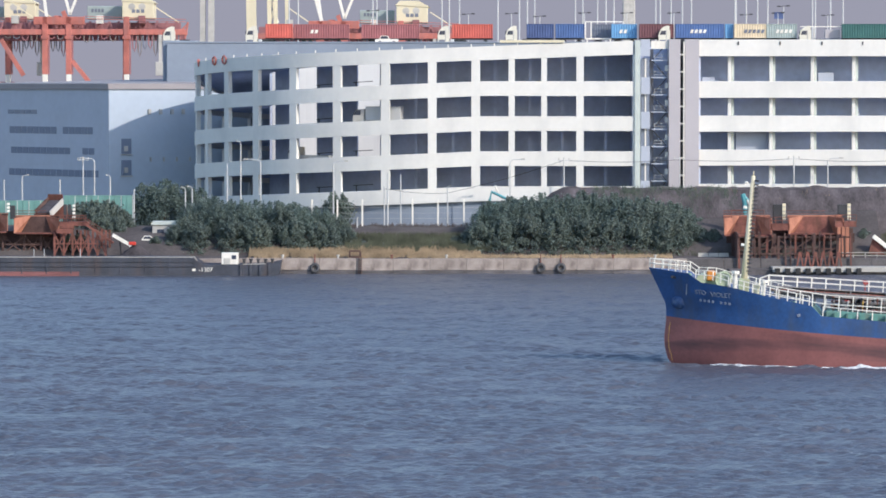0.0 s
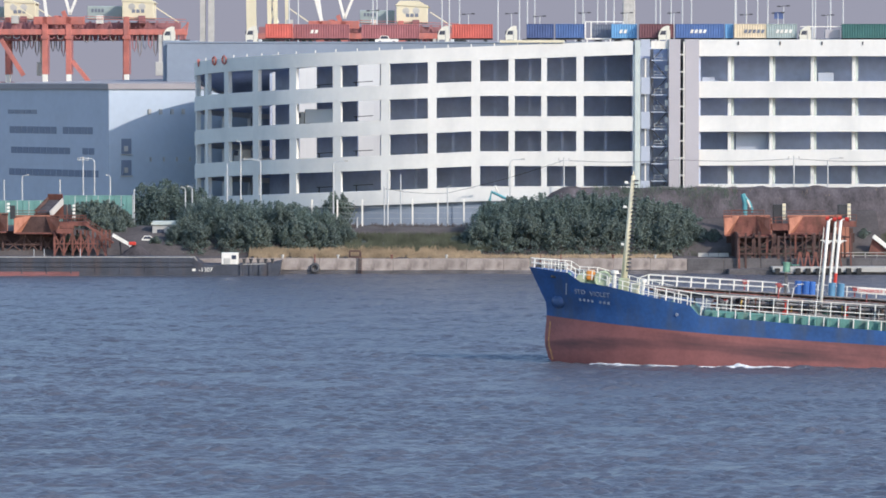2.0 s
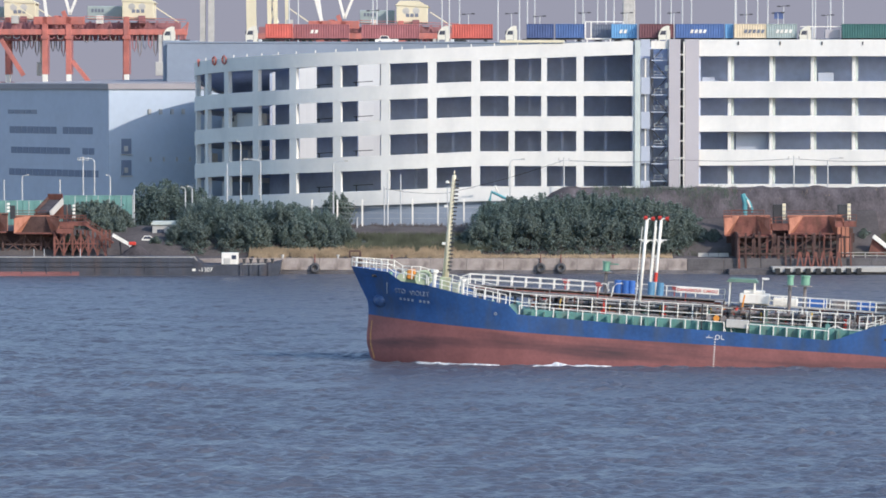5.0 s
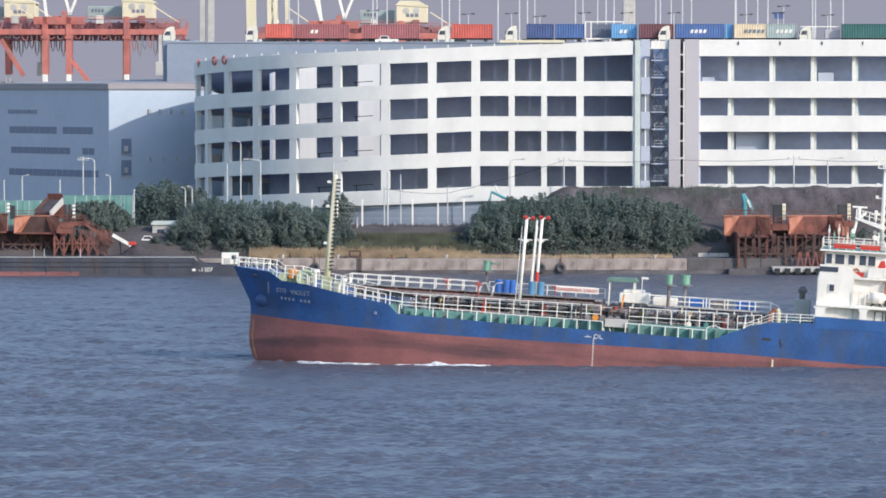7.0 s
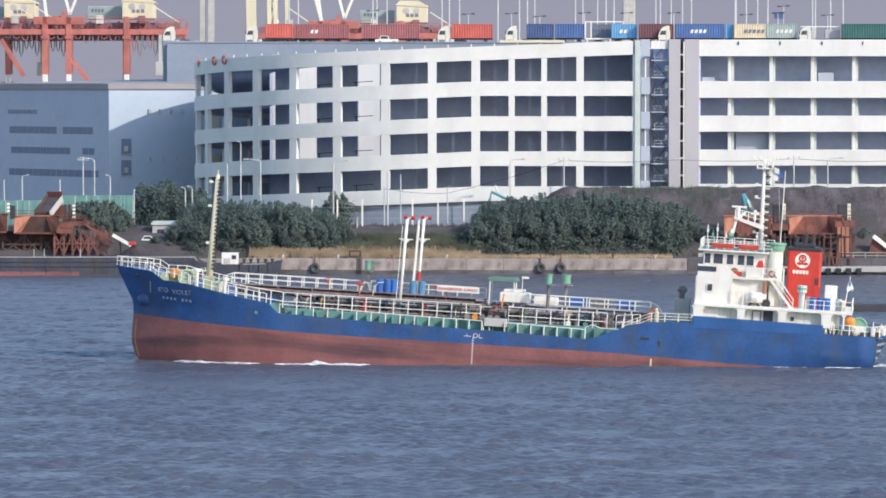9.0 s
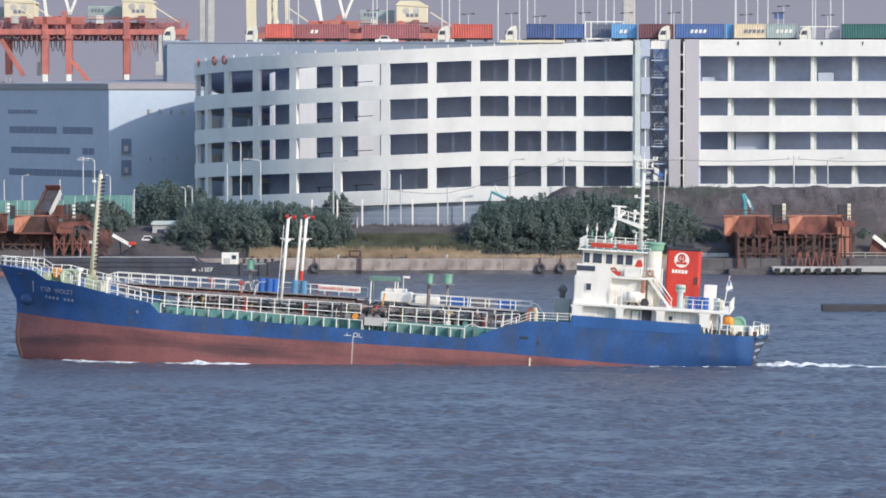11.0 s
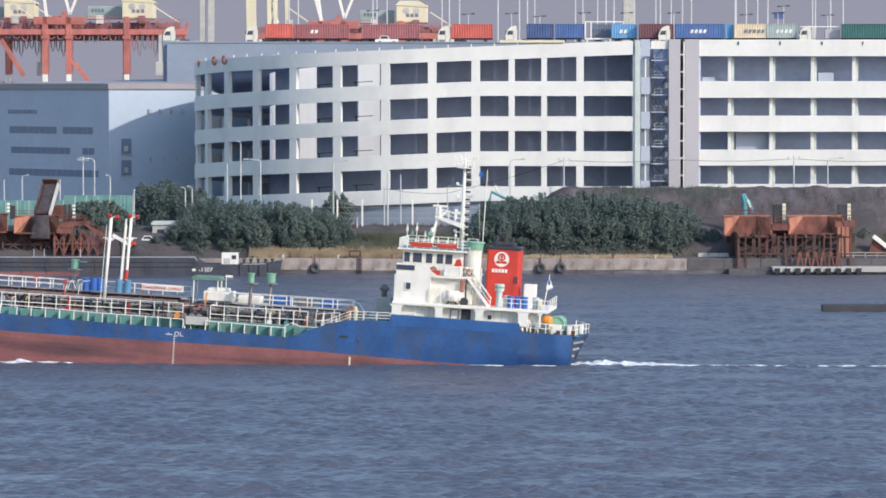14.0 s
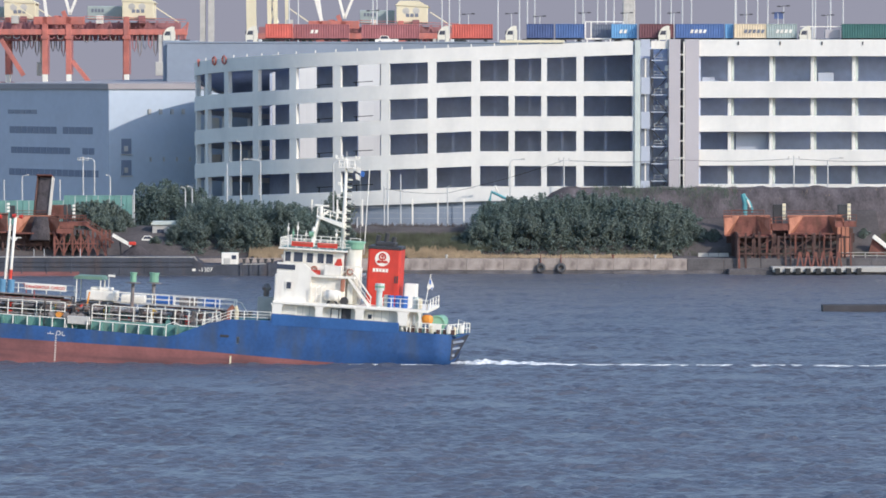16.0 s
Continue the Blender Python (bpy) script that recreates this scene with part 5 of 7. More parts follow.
    P("stern_tackle", M().bevel(80.9, 81.4, -5.4, -4.9, 8.6, 9.8, 0.15), CREAM)
    # poop
    railing(s, [(79.4, -5.9, 5.95), (84.6, -5.7, 5.9), (86.5, 0, 5.9)], 1.1, 0.9, (1, 0.5))
    railing(s, [(86.5, 0, 5.9), (84.6, 5.7, 5.9)], 1.1, 2.6, (1, 0.5), r=0.03)
    P("counter_deck", M().add([(84.6, -5.8, 5.8), (86.5, 0, 5.8), (84.6, 5.8, 5.8)], [(0, 1, 2)]), TEAL)
    P("mooring_winch", M().tube((83.0, -3.5, 6.9), (83.0, 2, 6.9), 0.8, 14).ring((83, -3.5, 6.9), 0.9, 0.12, "y"), VENTGREEN)
    P("winch_cover", M().bevel(81.3, 82.6, -4.4, -3.4, 6.8, 7.9, 0.4), ORANGE)
    P("mooring_box", M().bevel(82.2, 83.6, -4.8, -3.6, 6.0, 6.9, 0.1), WHITE)
    P("poop_bitts", M().tube((79.7, -5.4, 5.9), (79.7, -5.4, 7.9), 0.25, 8).tube((80.6, -5.4, 5.9), (80.6, -5.4, 7.9), 0.2, 8), WHITE)
    # the overhanging transom; its shade is put into a dark plate
    v, n = [], 8
    for z in (2.95, 5.7):
        for k in range(n):
            q = k / (n - 1)
            v.append((85.0 + q * counter(z) + 0.05, -5.85 * (1 - q), z))
    v += [(x - 0.03, y, z) for x, y, z in v]
    f = []
    for k in range(n - 1):
        a, b = k, n + k
        f += [(a, a + 1, b + 1, b), (2 * n + b, 2 * n + b + 1, 2 * n + a + 1, 2 * n + a)]
    P("transom_plate", M().add(v, f), BARGE, "dark transom plate with the overhang's shade in its colour")
    # transom name, not legible
    for r in range(3):
        for k in range((6, 5, 2)[r]):
            q, z = 0.16 + 0.12 * k, 5.0 - 0.75 * r
            P("name_bar", M().box(-0.05, 0.05, -0.16, 0.16, -0.12, 0.12), LETTER).matrix_basis = pose(85.0 + q * counter(z) + 0.12 - 42, -5.9 * (1 - q), z, 0, 0, -18)

    # ---- foam at the waterline and the wake ----
    def patch(name, x0, x1, yc, wmax, seed, n=30, lift=0.35, up=0.0, spread=0.4):
        """A broken, ragged sheet of foam that lies on the water; heights are in the trimmed frame."""
        m = M()
        rg = random.Random(seed)
        for i in range(n):
            u = (i + rg.random()) / n
            x = x0 + (x1 - x0) * u
            w = wmax * (0.35 + rg.random() * 0.65) * math.sin(math.pi * min(0.97, 0.06 + u * 0.9)) ** 0.6
            l = (x1 - x0) / n * rg.uniform(0.9, 2.4)
            y = yc(x) + rg.uniform(-spread, spread) * wmax
            z = (x - 42) * math.tan(radians(TRIM)) + 0.10 + up
            k = 7
            ring0 = [(x + l * math.cos(6.283 * j / k) * rg.uniform(0.6, 1.1), y + w * math.sin(6.283 * j / k) * rg.uniform(0.6, 1.1)) for j in range(k)]
            h = lift * rg.uniform(0.2, 1.0) ** 1.5
            vs = [(a, b, z - 0.3) for a, b in ring0] + [(x + (a - x) * 0.6, y + (b - y) * 0.6, z + h * rg.uniform(0.5, 1)) for a, b in ring0] + [(x, y, z + h)]
            fs = [(j, (j + 1) % k, k + (j + 1) % k, k + j) for j in range(k)] + [(k + j, k + (j + 1) % k, 2 * k) for j in range(k)]
            m.add(vs, fs)
        ob = P(name, m, FOAM, "white broken foam on the water", True)
        ob["kind"] = "stuff"
    hullw = lambda x: -half_breadth(x - stem(-2), -2) - 0.35

    def crest(name, x0, x1, yc, wid, height, peak, seed, step=0.14):
        """A continuous, uneven ridge of foam that swells at peak (0 to 1) and dies away to both ends."""
        rg = random.Random(seed)
        ph = [rg.uniform(0, 6.28) for _ in range(8)]
        n, k = max(8, int((x1 - x0) / step)), 9
        v, f = [], []
        for i in range(n + 1):
            u = i / n
            x = x0 + (x1 - x0) * u
            env = (u / peak) ** 0.7 if u < peak else ((1 - u) / (1 - peak)) ** 0.9
            rough = 0.72 + 0.2 * math.sin(x * 2.3 + ph[0]) + 0.14 * math.sin(x * 5.9 + ph[1]) + 0.1 * rg.uniform(-1, 1)
            for j in range(k):
                q = -1 + 2 * j / (k - 1)
                w = wid * (0.3 + 0.7 * env) * (0.85 + 0.2 * math.sin(x * 1.7 + ph[2] + j) + 0.1 * rg.uniform(-1, 1))
                h = height * env * max(0.0, rough) * (1 - q * q) * (0.8 + 0.3 * math.sin(x * 3.1 + ph[3 + j % 4] + 2 * q) + 0.12 * rg.uniform(-1, 1))
                base = (x - 42) * math.tan(radians(TRIM))
                v.append((x, yc(x) + q * w, base + (0.05 + h if 0 < j < k - 1 else -0.3)))
        for i in range(n):
            for j in range(k - 1):
                f.append((i * k + j, (i + 1) * k + j, (i + 1) * k + j + 1, i * k + j + 1))
        ob = P(name, M().add(v, f), FOAM, "white broken foam on the water", True)
        ob["kind"] = "stuff"
    crest("bow_foam", 4.6, 10.4, hullw, 0.3, 0.24, 0.4, 1)
    crest("bow_foam", 10.6, 15.2, hullw, 0.25, 0.15, 0.45, 2)
    crest("bow_foam", 16.9, 19.1, hullw, 0.12, 0.05, 0.4, 13)
    crest("bow_foam", 20.2, 23.6, hullw, 0.45, 0.45, 0.5, 8)
    crest("bow_foam", 24.3, 28, hullw, 0.25, 0.17, 0.25, 14)
    patch("bow_foam", 6, 14, lambda x: hullw(x) - 0.5, 0.25, 15, 9, 0.08)
    patch("bow_foam", 20, 27, lambda x: hullw(x) - 0.6, 0.3, 17, 9, 0.1)
    crest("side_foam", 73.5, 77.5, lambda x: -6.7, 0.15, 0.06, 0.5, 21)
    crest("side_foam", 79.5, 83.5, lambda x: -6.6, 0.15, 0.05, 0.4, 22)
    crest("wake_foam", 84.9, 97.5, lambda x: -3.2 + 0.05 * (x - 85), 2.0, 0.5, 0.25, 6)
    crest("wake_foam", 90, 99.5, lambda x: -4.6 + 0.03 * (x - 85), 0.6, 0.13, 0.3, 16)
    patch("wake_foam", 98, 150, lambda x: -4.0 + 0.03 * (x - 92), 0.11, 7, 46, 0.01, -0.06)
    crest("wake_foam", 98.5, 112, lambda x: -4.2, 0.16, 0.03, 0.3, 10)
    crest("wake_foam", 113, 131, lambda x: -3.6, 0.13, 0.02, 0.4, 19)
    return s


# ---- vegetation ----
def crown_mesh(name, w, h, leaves, seed, material):
    """Leaf sprays gathered in clumps round limb ends; the outline stays uneven."""
    rg = random.Random(seed)
    clumps = []
    for i in range(95):
        a, u = rg.uniform(0, 6.283), rg.random()
        r = w * 0.53 * math.sqrt(rg.random()) * (1.0 - 0.5 * u * u)
        clumps.append((r * math.cos(a), r * math.sin(a), h * (0.06 + 0.86 * u), rg.uniform(0.5, 1.5) * w * 0.11))
    # shoots that stand out of the outline
    for i in range(26):
        a, r = rg.uniform(0, 6.283), w * 0.5 * math.sqrt(rg.random())
        z = h * (0.98 - 0.4 * (2 * r / w) ** 2)
        for k in range(3):
            clumps.append((r * math.cos(a), r * math.sin(a), z + 0.32 * k, 0.30 - 0.07 * k))
    v, f = [], []
    for i in range(leaves):
        c = clumps[rg.randrange(len(clumps))]
        cx, cy, cz, cr = c
        if cr < 0.35 and rg.random() < 0.7:
            continue
        d = Vector((rg.gauss(0, 1), rg.gauss(0, 1), rg.gauss(0, 0.9)))
        d = d.normalized() * cr * (0.1 + 1.15 * rg.random() ** 0.6) * (1.0 if rg.random() < 0.85 else 1.7)
        p = Vector((cx, cy, cz)) + d
        n = (d.normalized() + 0.3 * Vector((cx, cy, cz - h * 0.4)).normalized() + 0.95 * Vector((rg.gauss(0, 1), rg.gauss(0, 1), rg.gauss(0, 1)))).normalized()
        e1 = n.cross(Vector((rg.gauss(0, 1), rg.gauss(0, 1), rg.gauss(0, 1)))).normalized()
        e2 = n.cross(e1)
        s = rg.uniform(0.10, 0.23)
        o = len(v)
        v += [p - e1 * s, p + e2 * s * 0.62, p + e1 * s, p - e2 * s * 0.62]
        f.append((o, o + 1, o + 2, o + 3))
    me = bpy.data.meshes.new(name)
    me.from_pydata([tuple(q) for q in v], [], f)
    me.materials.append(material)
    return me, clumps


TREES = []


def tree_kinds():
    for k, (w, h) in enumerate(((6.4, 8.6), (5.2, 7.4), (7.4, 9.6), (4.6, 5.6))):
        me, clumps = crown_mesh("crown", w, h, 9500, 20 + k, LEAF if k % 2 == 0 else LEAF2)
        m = M().tube((0, 0, -0.4), (0.1, 0, h * 0.45), 0.22, 7, 0.13).tube((0.1, 0, h * 0.45), (0, 0.1, h * 0.85), 0.13, 6, 0.03)
        for cx, cy, cz, cr in clumps[:12]:
            m.tube((0.1, 0, min(cz * 0.6, h * 0.45)), (cx, cy, cz), 0.08, 5, 0.02)
        TREES.append((me, m.mesh("trunk", BARK)))


def tree(x, y, z, k, scale=1.0, turn=0.0, label="dark green bushy shoreline tree with dense leaves"):
    t = thing("tree", label, "tree", (x, y, z), turn, group="trees along the quay")
    t.scale = (scale, scale, scale)
    me, tr = TREES[k]
    part("trunk", tr, BARK, t)
    part("crown", me, LEAF, t)
    return t


def trees():
    tree_kinds()
    rg = random.Random(11)
    for px, py, k, s in ((334, 372, 1, 1.0), (362, 355, 0, 1.0), (395, 352, 2, 0.95), (432, 358, 0, 1.02), (470, 362, 2, 0.9), (500, 356, 1, 1.15), (532, 364, 0, 1.0),
                         (566, 366, 2, 0.85), (598, 378, 1, 0.95), (350, 400, 3, 1.0), (410, 400, 3, 1.1), (455, 398, 3, 1.1), (520, 400, 3, 1.1), (560, 405, 3, 1.0), (585, 410, 3, 0.9),
                         (858, 362, 0, 0.95), (885, 352, 2, 0.95), (915, 350, 0, 1.1), (945, 346, 2, 1.0), (978, 348, 0, 1.15), (1010, 342, 2, 1.05), (1042, 345, 0, 1.2),
                         (1072, 346, 2, 1.0), (1104, 350, 0, 1.1), (1130, 350, 1, 1.1), (1156, 354, 1, 1.0), (1184, 366, 1, 1.0), (1212, 392, 1, 0.9), (1236, 408, 1, 0.9), (1180, 392, 3, 1.2), (848, 398, 3, 1.0), (890, 402, 3, 1.1), (935, 400, 3, 1.2),
                         (985, 402, 3, 1.2), (1035, 400, 3, 1.2), (1085, 404, 3, 1.1), (1130, 408, 3, 1.1), (1170, 420, 3, 0.9), (1205, 425, 3, 0.8)):
        y = 751.5 if k == 3 else 756.0 + rg.uniform(-1, 2)
        top = 32 - (py - 149) * y / 7800
        h = (8.6, 7.4, 9.6, 5.6)[k] * s * 1.09
        g = 2.5
        x = (px - 784) * y / 7800
        st = s * max(0.6, (top - g) / h) if k != 3 else s
        tree(x, y, g, k, st, rg.uniform(0, 360))
    for px, py, k, s in ((345, 352, 2, 1.1), (380, 348, 0, 1.2), (418, 350, 2, 1.1), (452, 354, 0, 1.2), (488, 352, 2, 1.1), (520, 358, 0, 1.15), (550, 362, 2, 1.0), (580, 372, 0, 1.0),
                         (870, 352, 2, 1.0), (900, 348, 0, 1.2), (930, 344, 2, 1.1), (962, 342, 0, 1.2), (994, 340, 2, 1.1), (1026, 338, 0, 1.2), (1058, 338, 2, 1.1), (1090, 342, 0, 1.2), (1118, 346, 2, 1.1), (1148, 348, 0, 1.1), (1176, 352, 2, 1.0), (1204, 360, 0, 1.0), (1228, 378, 0, 1.0)):
        y = 760.0 + rg.uniform(-1, 1)
        top = 32 - (py - 149) * y / 7800
        tree((px - 784) * y / 7800, y, 3.2, k, (top - 3.2) / ((8.6, 7.4, 9.6, 5.6)[k] * 1.06), rg.uniform(0, 360))
    for px, k, s in ((612, 3, 0.8), (640, 3, 0.4), (625, 3, 0.5), (682, 3, 0.35), (752, 3, 0.33), (788, 3, 0.4), (805, 3, 0.5), (830, 3, 0.7), (1215, 3, 1.0), (1238, 3, 0.8), (1262, 3, 0.7), (1200, 3, 1.2), (1530, 3, 0.7), (310, 3, 0.8), (275, 3, 0.5)):
        tree((px - 784) * 0.0966, 753.5, 3.0, k, s, rg.uniform(0, 360), "low dull green bush on the bank")
    for px, y, k, s in ((262, 792, 2, 1.08), (290, 790, 0, 1.24), (318, 792, 2, 1.06), (246, 792, 0, 0.85), (345, 790, 2, 1.0), (596, 778, 1, 1.2), (146, 764, 3, 1.3), (166, 763, 3, 1.35), (190, 764, 3, 1.35), (213, 764, 3, 1.1), (178, 760, 3, 1.0), (204, 760, 3, 0.9), (140, 750, 3, 0.5), (120, 750, 3, 0.45)):
        tree((px - 784) * y / 7800, y, 3.6, k, s, rg.uniform(0, 360), "dull green tree beside the sheds")


def tufts(name, material, n, x0, x1, y0, y1, z, h, seed, label, gap=None):
    rg = random.Random(seed)
    v, f = [], []
    for i in range(n):
        x, y = rg.uniform(x0, x1), rg.uniform(y0, y1)
        if noise.noise(Vector((x * 0.55, y * 0.5, seed))) < rg.uniform(-0.5, 0.15):
            continue
        q = (y - y0) / (y1 - y0)
        b = z[0] + (z[1] - z[0]) * q
        hh = h * rg.uniform(0.5, 1.2)
        a, w = rg.uniform(-0.6, 0.6), 0.05 + 0.05 * rg.random()
        o = len(v)
        v += [(x - w, y, b), (x + w, y, b), (x + a * hh * 0.5, y + rg.uniform(-0.2, 0.2), b + hh)]
        f.append((o, o + 1, o + 2))
    me = bpy.data.meshes.new(name)
    me.from_pydata(v, [], f)
    me.materials.append(material)
    return tagged(new(name, me), label, "grass", kind="stuff")


def ground_forms():
    ridge("bank", SOIL, "low earth bank with scrub behind the quay", [-140 + 1.2 * k for k in range(180)],
          lambda x: 4.75 if x < 15 else 4.75 + (x - 15) * 0.05, 748.5, 21, 0.7, 3)
    ridge("spoil_heap", MOUND, "tall dark brown heap of spoil with a flat top", [9 + 1.0 * k for k in range(125)],
          lambda x: (11.35 + 0.1 * math.sin(x * 0.7)) * min(1.0, max(0.0, (x - 9) / 12)) ** 0.7, 761, 16, 0.8, 9, steep=3.2)
    tufts("dry_grass", DRYGRASS, 9000, -32.99, 2.97, 744.6, 751, (2.5, 3.6), 1.0, 2, "dry straw-coloured grass on the quay edge")
    tufts("dry_grass", DRYGRASS, 700, 2.69, 6.33, 744.6, 748.5, (2.5, 3.2), 0.7, 16, "thinning dry grass on the quay edge")
    tufts("dry_grass", DRYGRASS, 3500, 3.45, 38.93, 744.4, 747.5, (2.5, 2.8), 0.5, 6, "thin dry grass on the quay edge")
    tufts("green_grass", GREENGRASS, 12000, -18.78, 8.32, 749.5, 756, (3.5, 5.9), 0.9, 3, "low green scrub on the bank")
    tufts("heap_scrub", LEAF2, 9000, 26, 51, 761, 766, (2.9, 13.6), 1.1, 12, "straggling dull green scrub on the heap")
    tufts("heap_scrub", DRYGRASS, 900, 24, 80, 761, 766, (2.9, 13.4), 0.9, 14, "dry stalks on the heap")
    tufts("bank_scrub", SOIL, 5000, -20, 9, 755, 768, (5.6, 7.2), 0.8, 15, "dark withered weeds on the bank")
    tufts("green_grass", GREENGRASS, 6000, 20, 80, 748, 760, (2.8, 6), 0.8, 5, "low green scrub by the heap")


# ---- fence, poles and wires ----
def fences():
    f = thing("fence", "wire fence with slim white posts on the bank", "fence", (0, 769, 0))
    post = M().bevel(-0.15, 0.15, -0.15, 0.15, 6.6, 11.85, 0.04).mesh("post", WHITE)
    for px in (552, 597, 641, 686, 730, 775, 821, 866):
        part("post", post, CONCRETE, f, at=((px - 784) * 769 / 7800, 0, 0))
    m = M()
    for k in range(5):
        m.tube((-22.87, 0, 7.6 + 0.95 * k), (6.51, 0, 7.6 + 0.95 * k), 0.02, 4)
    part("wire", m, POLE, f)
    g = thing("sheet_fence", "green corrugated sheet hoarding with pale ribs", "fence", (0, 772, 0))
    x = -80.57
    k = 0
    while x < -55.23:
        top = 12.50 if x > -66.91 else 11.61
        part("sheet", M().prism([(x, 4.0), (x + 0.88, 4.0), (x + 0.88, top), (x, top)], 0, 0.08), NETGREEN, g)
        part("rib", M().box(x + 0.88, x + 1.0, -0.08, 0.1, 4.0, top), PALEGREEN if k % 2 else NETGREEN, g)
        x += 1.01
        k += 1


def lamp_post(px, top, y, arm, label="slim grey street lamp with a curved arm"):
    """arm: metres to the side that the lamp reaches; 0 is a bare pole."""
    x = (px - 784) * y / 7800
    z1, z0 = 32 - (top - 149) * y / 7800, 3.6
    t = thing("street_lamp" if arm else "utility_pole", label, "lamp" if arm else "pole", (x, y, z0))
    h = z1 - z0
    part("pole", M().tube((0, 0, -1.5), (0, 0, h - (0.5 if arm else 0)), 0.16, 8, 0.11), POLE, t)
    if arm:
        part("arm", M().path([(0, 0, h - 0.5), (arm * 0.25, 0, h - 0.1), (arm, 0, h)], 0.09, 6), POLE, t)
        part("head", M().bevel(min(arm, arm * 1.35), max(arm, arm * 1.35), -0.2, 0.2, h - 0.1, h + 0.12, 0.04), CONCRETE, t)
    elif px in (998, 1405, 1203, 147):
        part("crossarm", M().bevel(-1.0, 1.0, -0.08, 0.08, h - 0.6, h - 0.45, 0.03), POLE, t)
        for dx in (-0.9, 0, 0.9):
            part("insulator", M().tube((dx, 0, h - 0.45), (dx, 0, h - 0.1), 0.09, 6), CONCRETE, t)
    return t


def poles():
    for px, top, y, arm in ((402, 290, 765, 0), (426, 250, 765, -0.6), (461, 282, 764, -2.2), (590, 285, 768, 1.9), (686, 306, 766, 0),
                                  (680, 330, 767, 0), (709, 309, 770, 0), (792, 329, 770, 0.5), (903, 282, 772, 1.9), (998, 279, 778, 0),
                                  (1405, 276, 777, 0), (1465, 280, 777, 2.0), (39, 310, 774, 0.9), (147, 278, 775, 0), (167, 280, 774, -1.9),
                                  (195, 310, 775, -0.6), (237, 335, 770, 0), (106, 318, 776, 0), (328, 332, 764, -0.6), (340, 330, 764, -0.7),
                                  (7, 318, 774, 0), (1203, 276, 777, 0), (632, 385, 764, 0.2)):
        lamp_post(px, top, y, arm, "slim grey street lamp with a curved arm" if arm else "grey utility pole with a short crossarm")
    w = thing("overhead_wires", "thin dark overhead wires between the poles", "wire")
    pts = [(-10.23, 767, 13.81), (0.79, 770, 12.95), (21.35, 778, 18.53), (41.74, 777, 18.65), (61.86, 777, 18.85), (81.29, 777, 18.55)]
    for p, q in zip(pts, pts[1:]):
        p, q = Vector(p), Vector(q)
        part("wire", M().path([p.lerp(q, i / 6) - Vector((0, 0, 0.35 * math.sin(math.pi * i / 6))) for i in range(7)], 0.035, 4), DARKSTEEL, w)


# ---- loading hoppers on the quay ----
def tray(h, x0, x1, y, z0, z1, lean=0.9, back=RUST):
    """An open steel loading tray with flared ends."""
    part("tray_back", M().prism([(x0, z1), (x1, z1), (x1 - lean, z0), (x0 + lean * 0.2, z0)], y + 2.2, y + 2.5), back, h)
    # dark wall added under the tray, shade put into its colour
    part("bin_wall", M().box(x0 + 0.6, x1 - 0.6, y + 3.6, y + 3.9, 2.4, z0), DARKRUST_SHADE, h)
    # end plates are coloured paler for the sun on them
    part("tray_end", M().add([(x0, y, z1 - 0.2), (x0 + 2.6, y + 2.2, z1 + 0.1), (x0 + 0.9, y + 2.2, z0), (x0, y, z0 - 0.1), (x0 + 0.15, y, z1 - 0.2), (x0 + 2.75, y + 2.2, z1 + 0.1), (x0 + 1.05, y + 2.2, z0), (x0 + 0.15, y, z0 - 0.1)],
                              [(0, 1, 2, 3), (7, 6, 5, 4), (0, 4, 5, 1), (1, 5, 6, 2), (2, 6, 7, 3), (3, 7, 4, 0)]), RUSTPALE, h, "pale orange tray end plate with sunlight in its colour")
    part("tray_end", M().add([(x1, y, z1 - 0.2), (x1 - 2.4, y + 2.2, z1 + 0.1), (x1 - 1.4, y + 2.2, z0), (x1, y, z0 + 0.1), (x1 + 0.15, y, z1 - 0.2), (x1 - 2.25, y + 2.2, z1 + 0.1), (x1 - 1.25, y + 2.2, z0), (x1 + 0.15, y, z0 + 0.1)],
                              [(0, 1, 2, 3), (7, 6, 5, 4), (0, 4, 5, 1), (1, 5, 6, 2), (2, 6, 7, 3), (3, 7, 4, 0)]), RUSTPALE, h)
    part("tray_floor", M().box(x0 + 0.3, x1 - 0.3, y + 0.3, y + 3.2, z0 - 0.25, z0), RUST, h)
    part("tray_rim", M().beam((x0, y + 2.4, z1 + 0.1), (x1, y + 2.4, z1 + 0.1), 0.25), RUSTPALE, h)
    rail = M()
    for dz in (0.5, 0.95):
        rail.tube((x0, y + 3, z1 + dz), (x0 + (x1 - x0) * 0.7, y + 3, z1 + dz), 0.05, 5)
    part("tray_rail", rail, RUST, h)


def legs(h, xs, y, z0, z1, seed, thick=0.45, steel=RUST):
    rg = random.Random(seed)
    for x in xs:
        part("leg", M().beam((x, y, z0), (x + rg.uniform(-0.1, 0.1), y, z1), thick), steel, h)
        part("leg", M().beam((x + 0.5, y + 3, z0), (x + 0.5, y + 3, z1), thick), steel, h)
    for a, b in zip(xs, xs[1:]):
        part("brace", M().beam((a, y, z0 + 0.4), (b, y, z1 - 0.6), 0.22), steel, h)
        if rg.random() < 0.6:
            part("brace", M().beam((b, y, z0 + 0.4), (a, y, z1 - 0.6), 0.22), steel, h)
        part("girt", M().beam((a, y, (z0 + z1) / 2), (b, y, (z0 + z1) / 2), 0.25), steel, h)


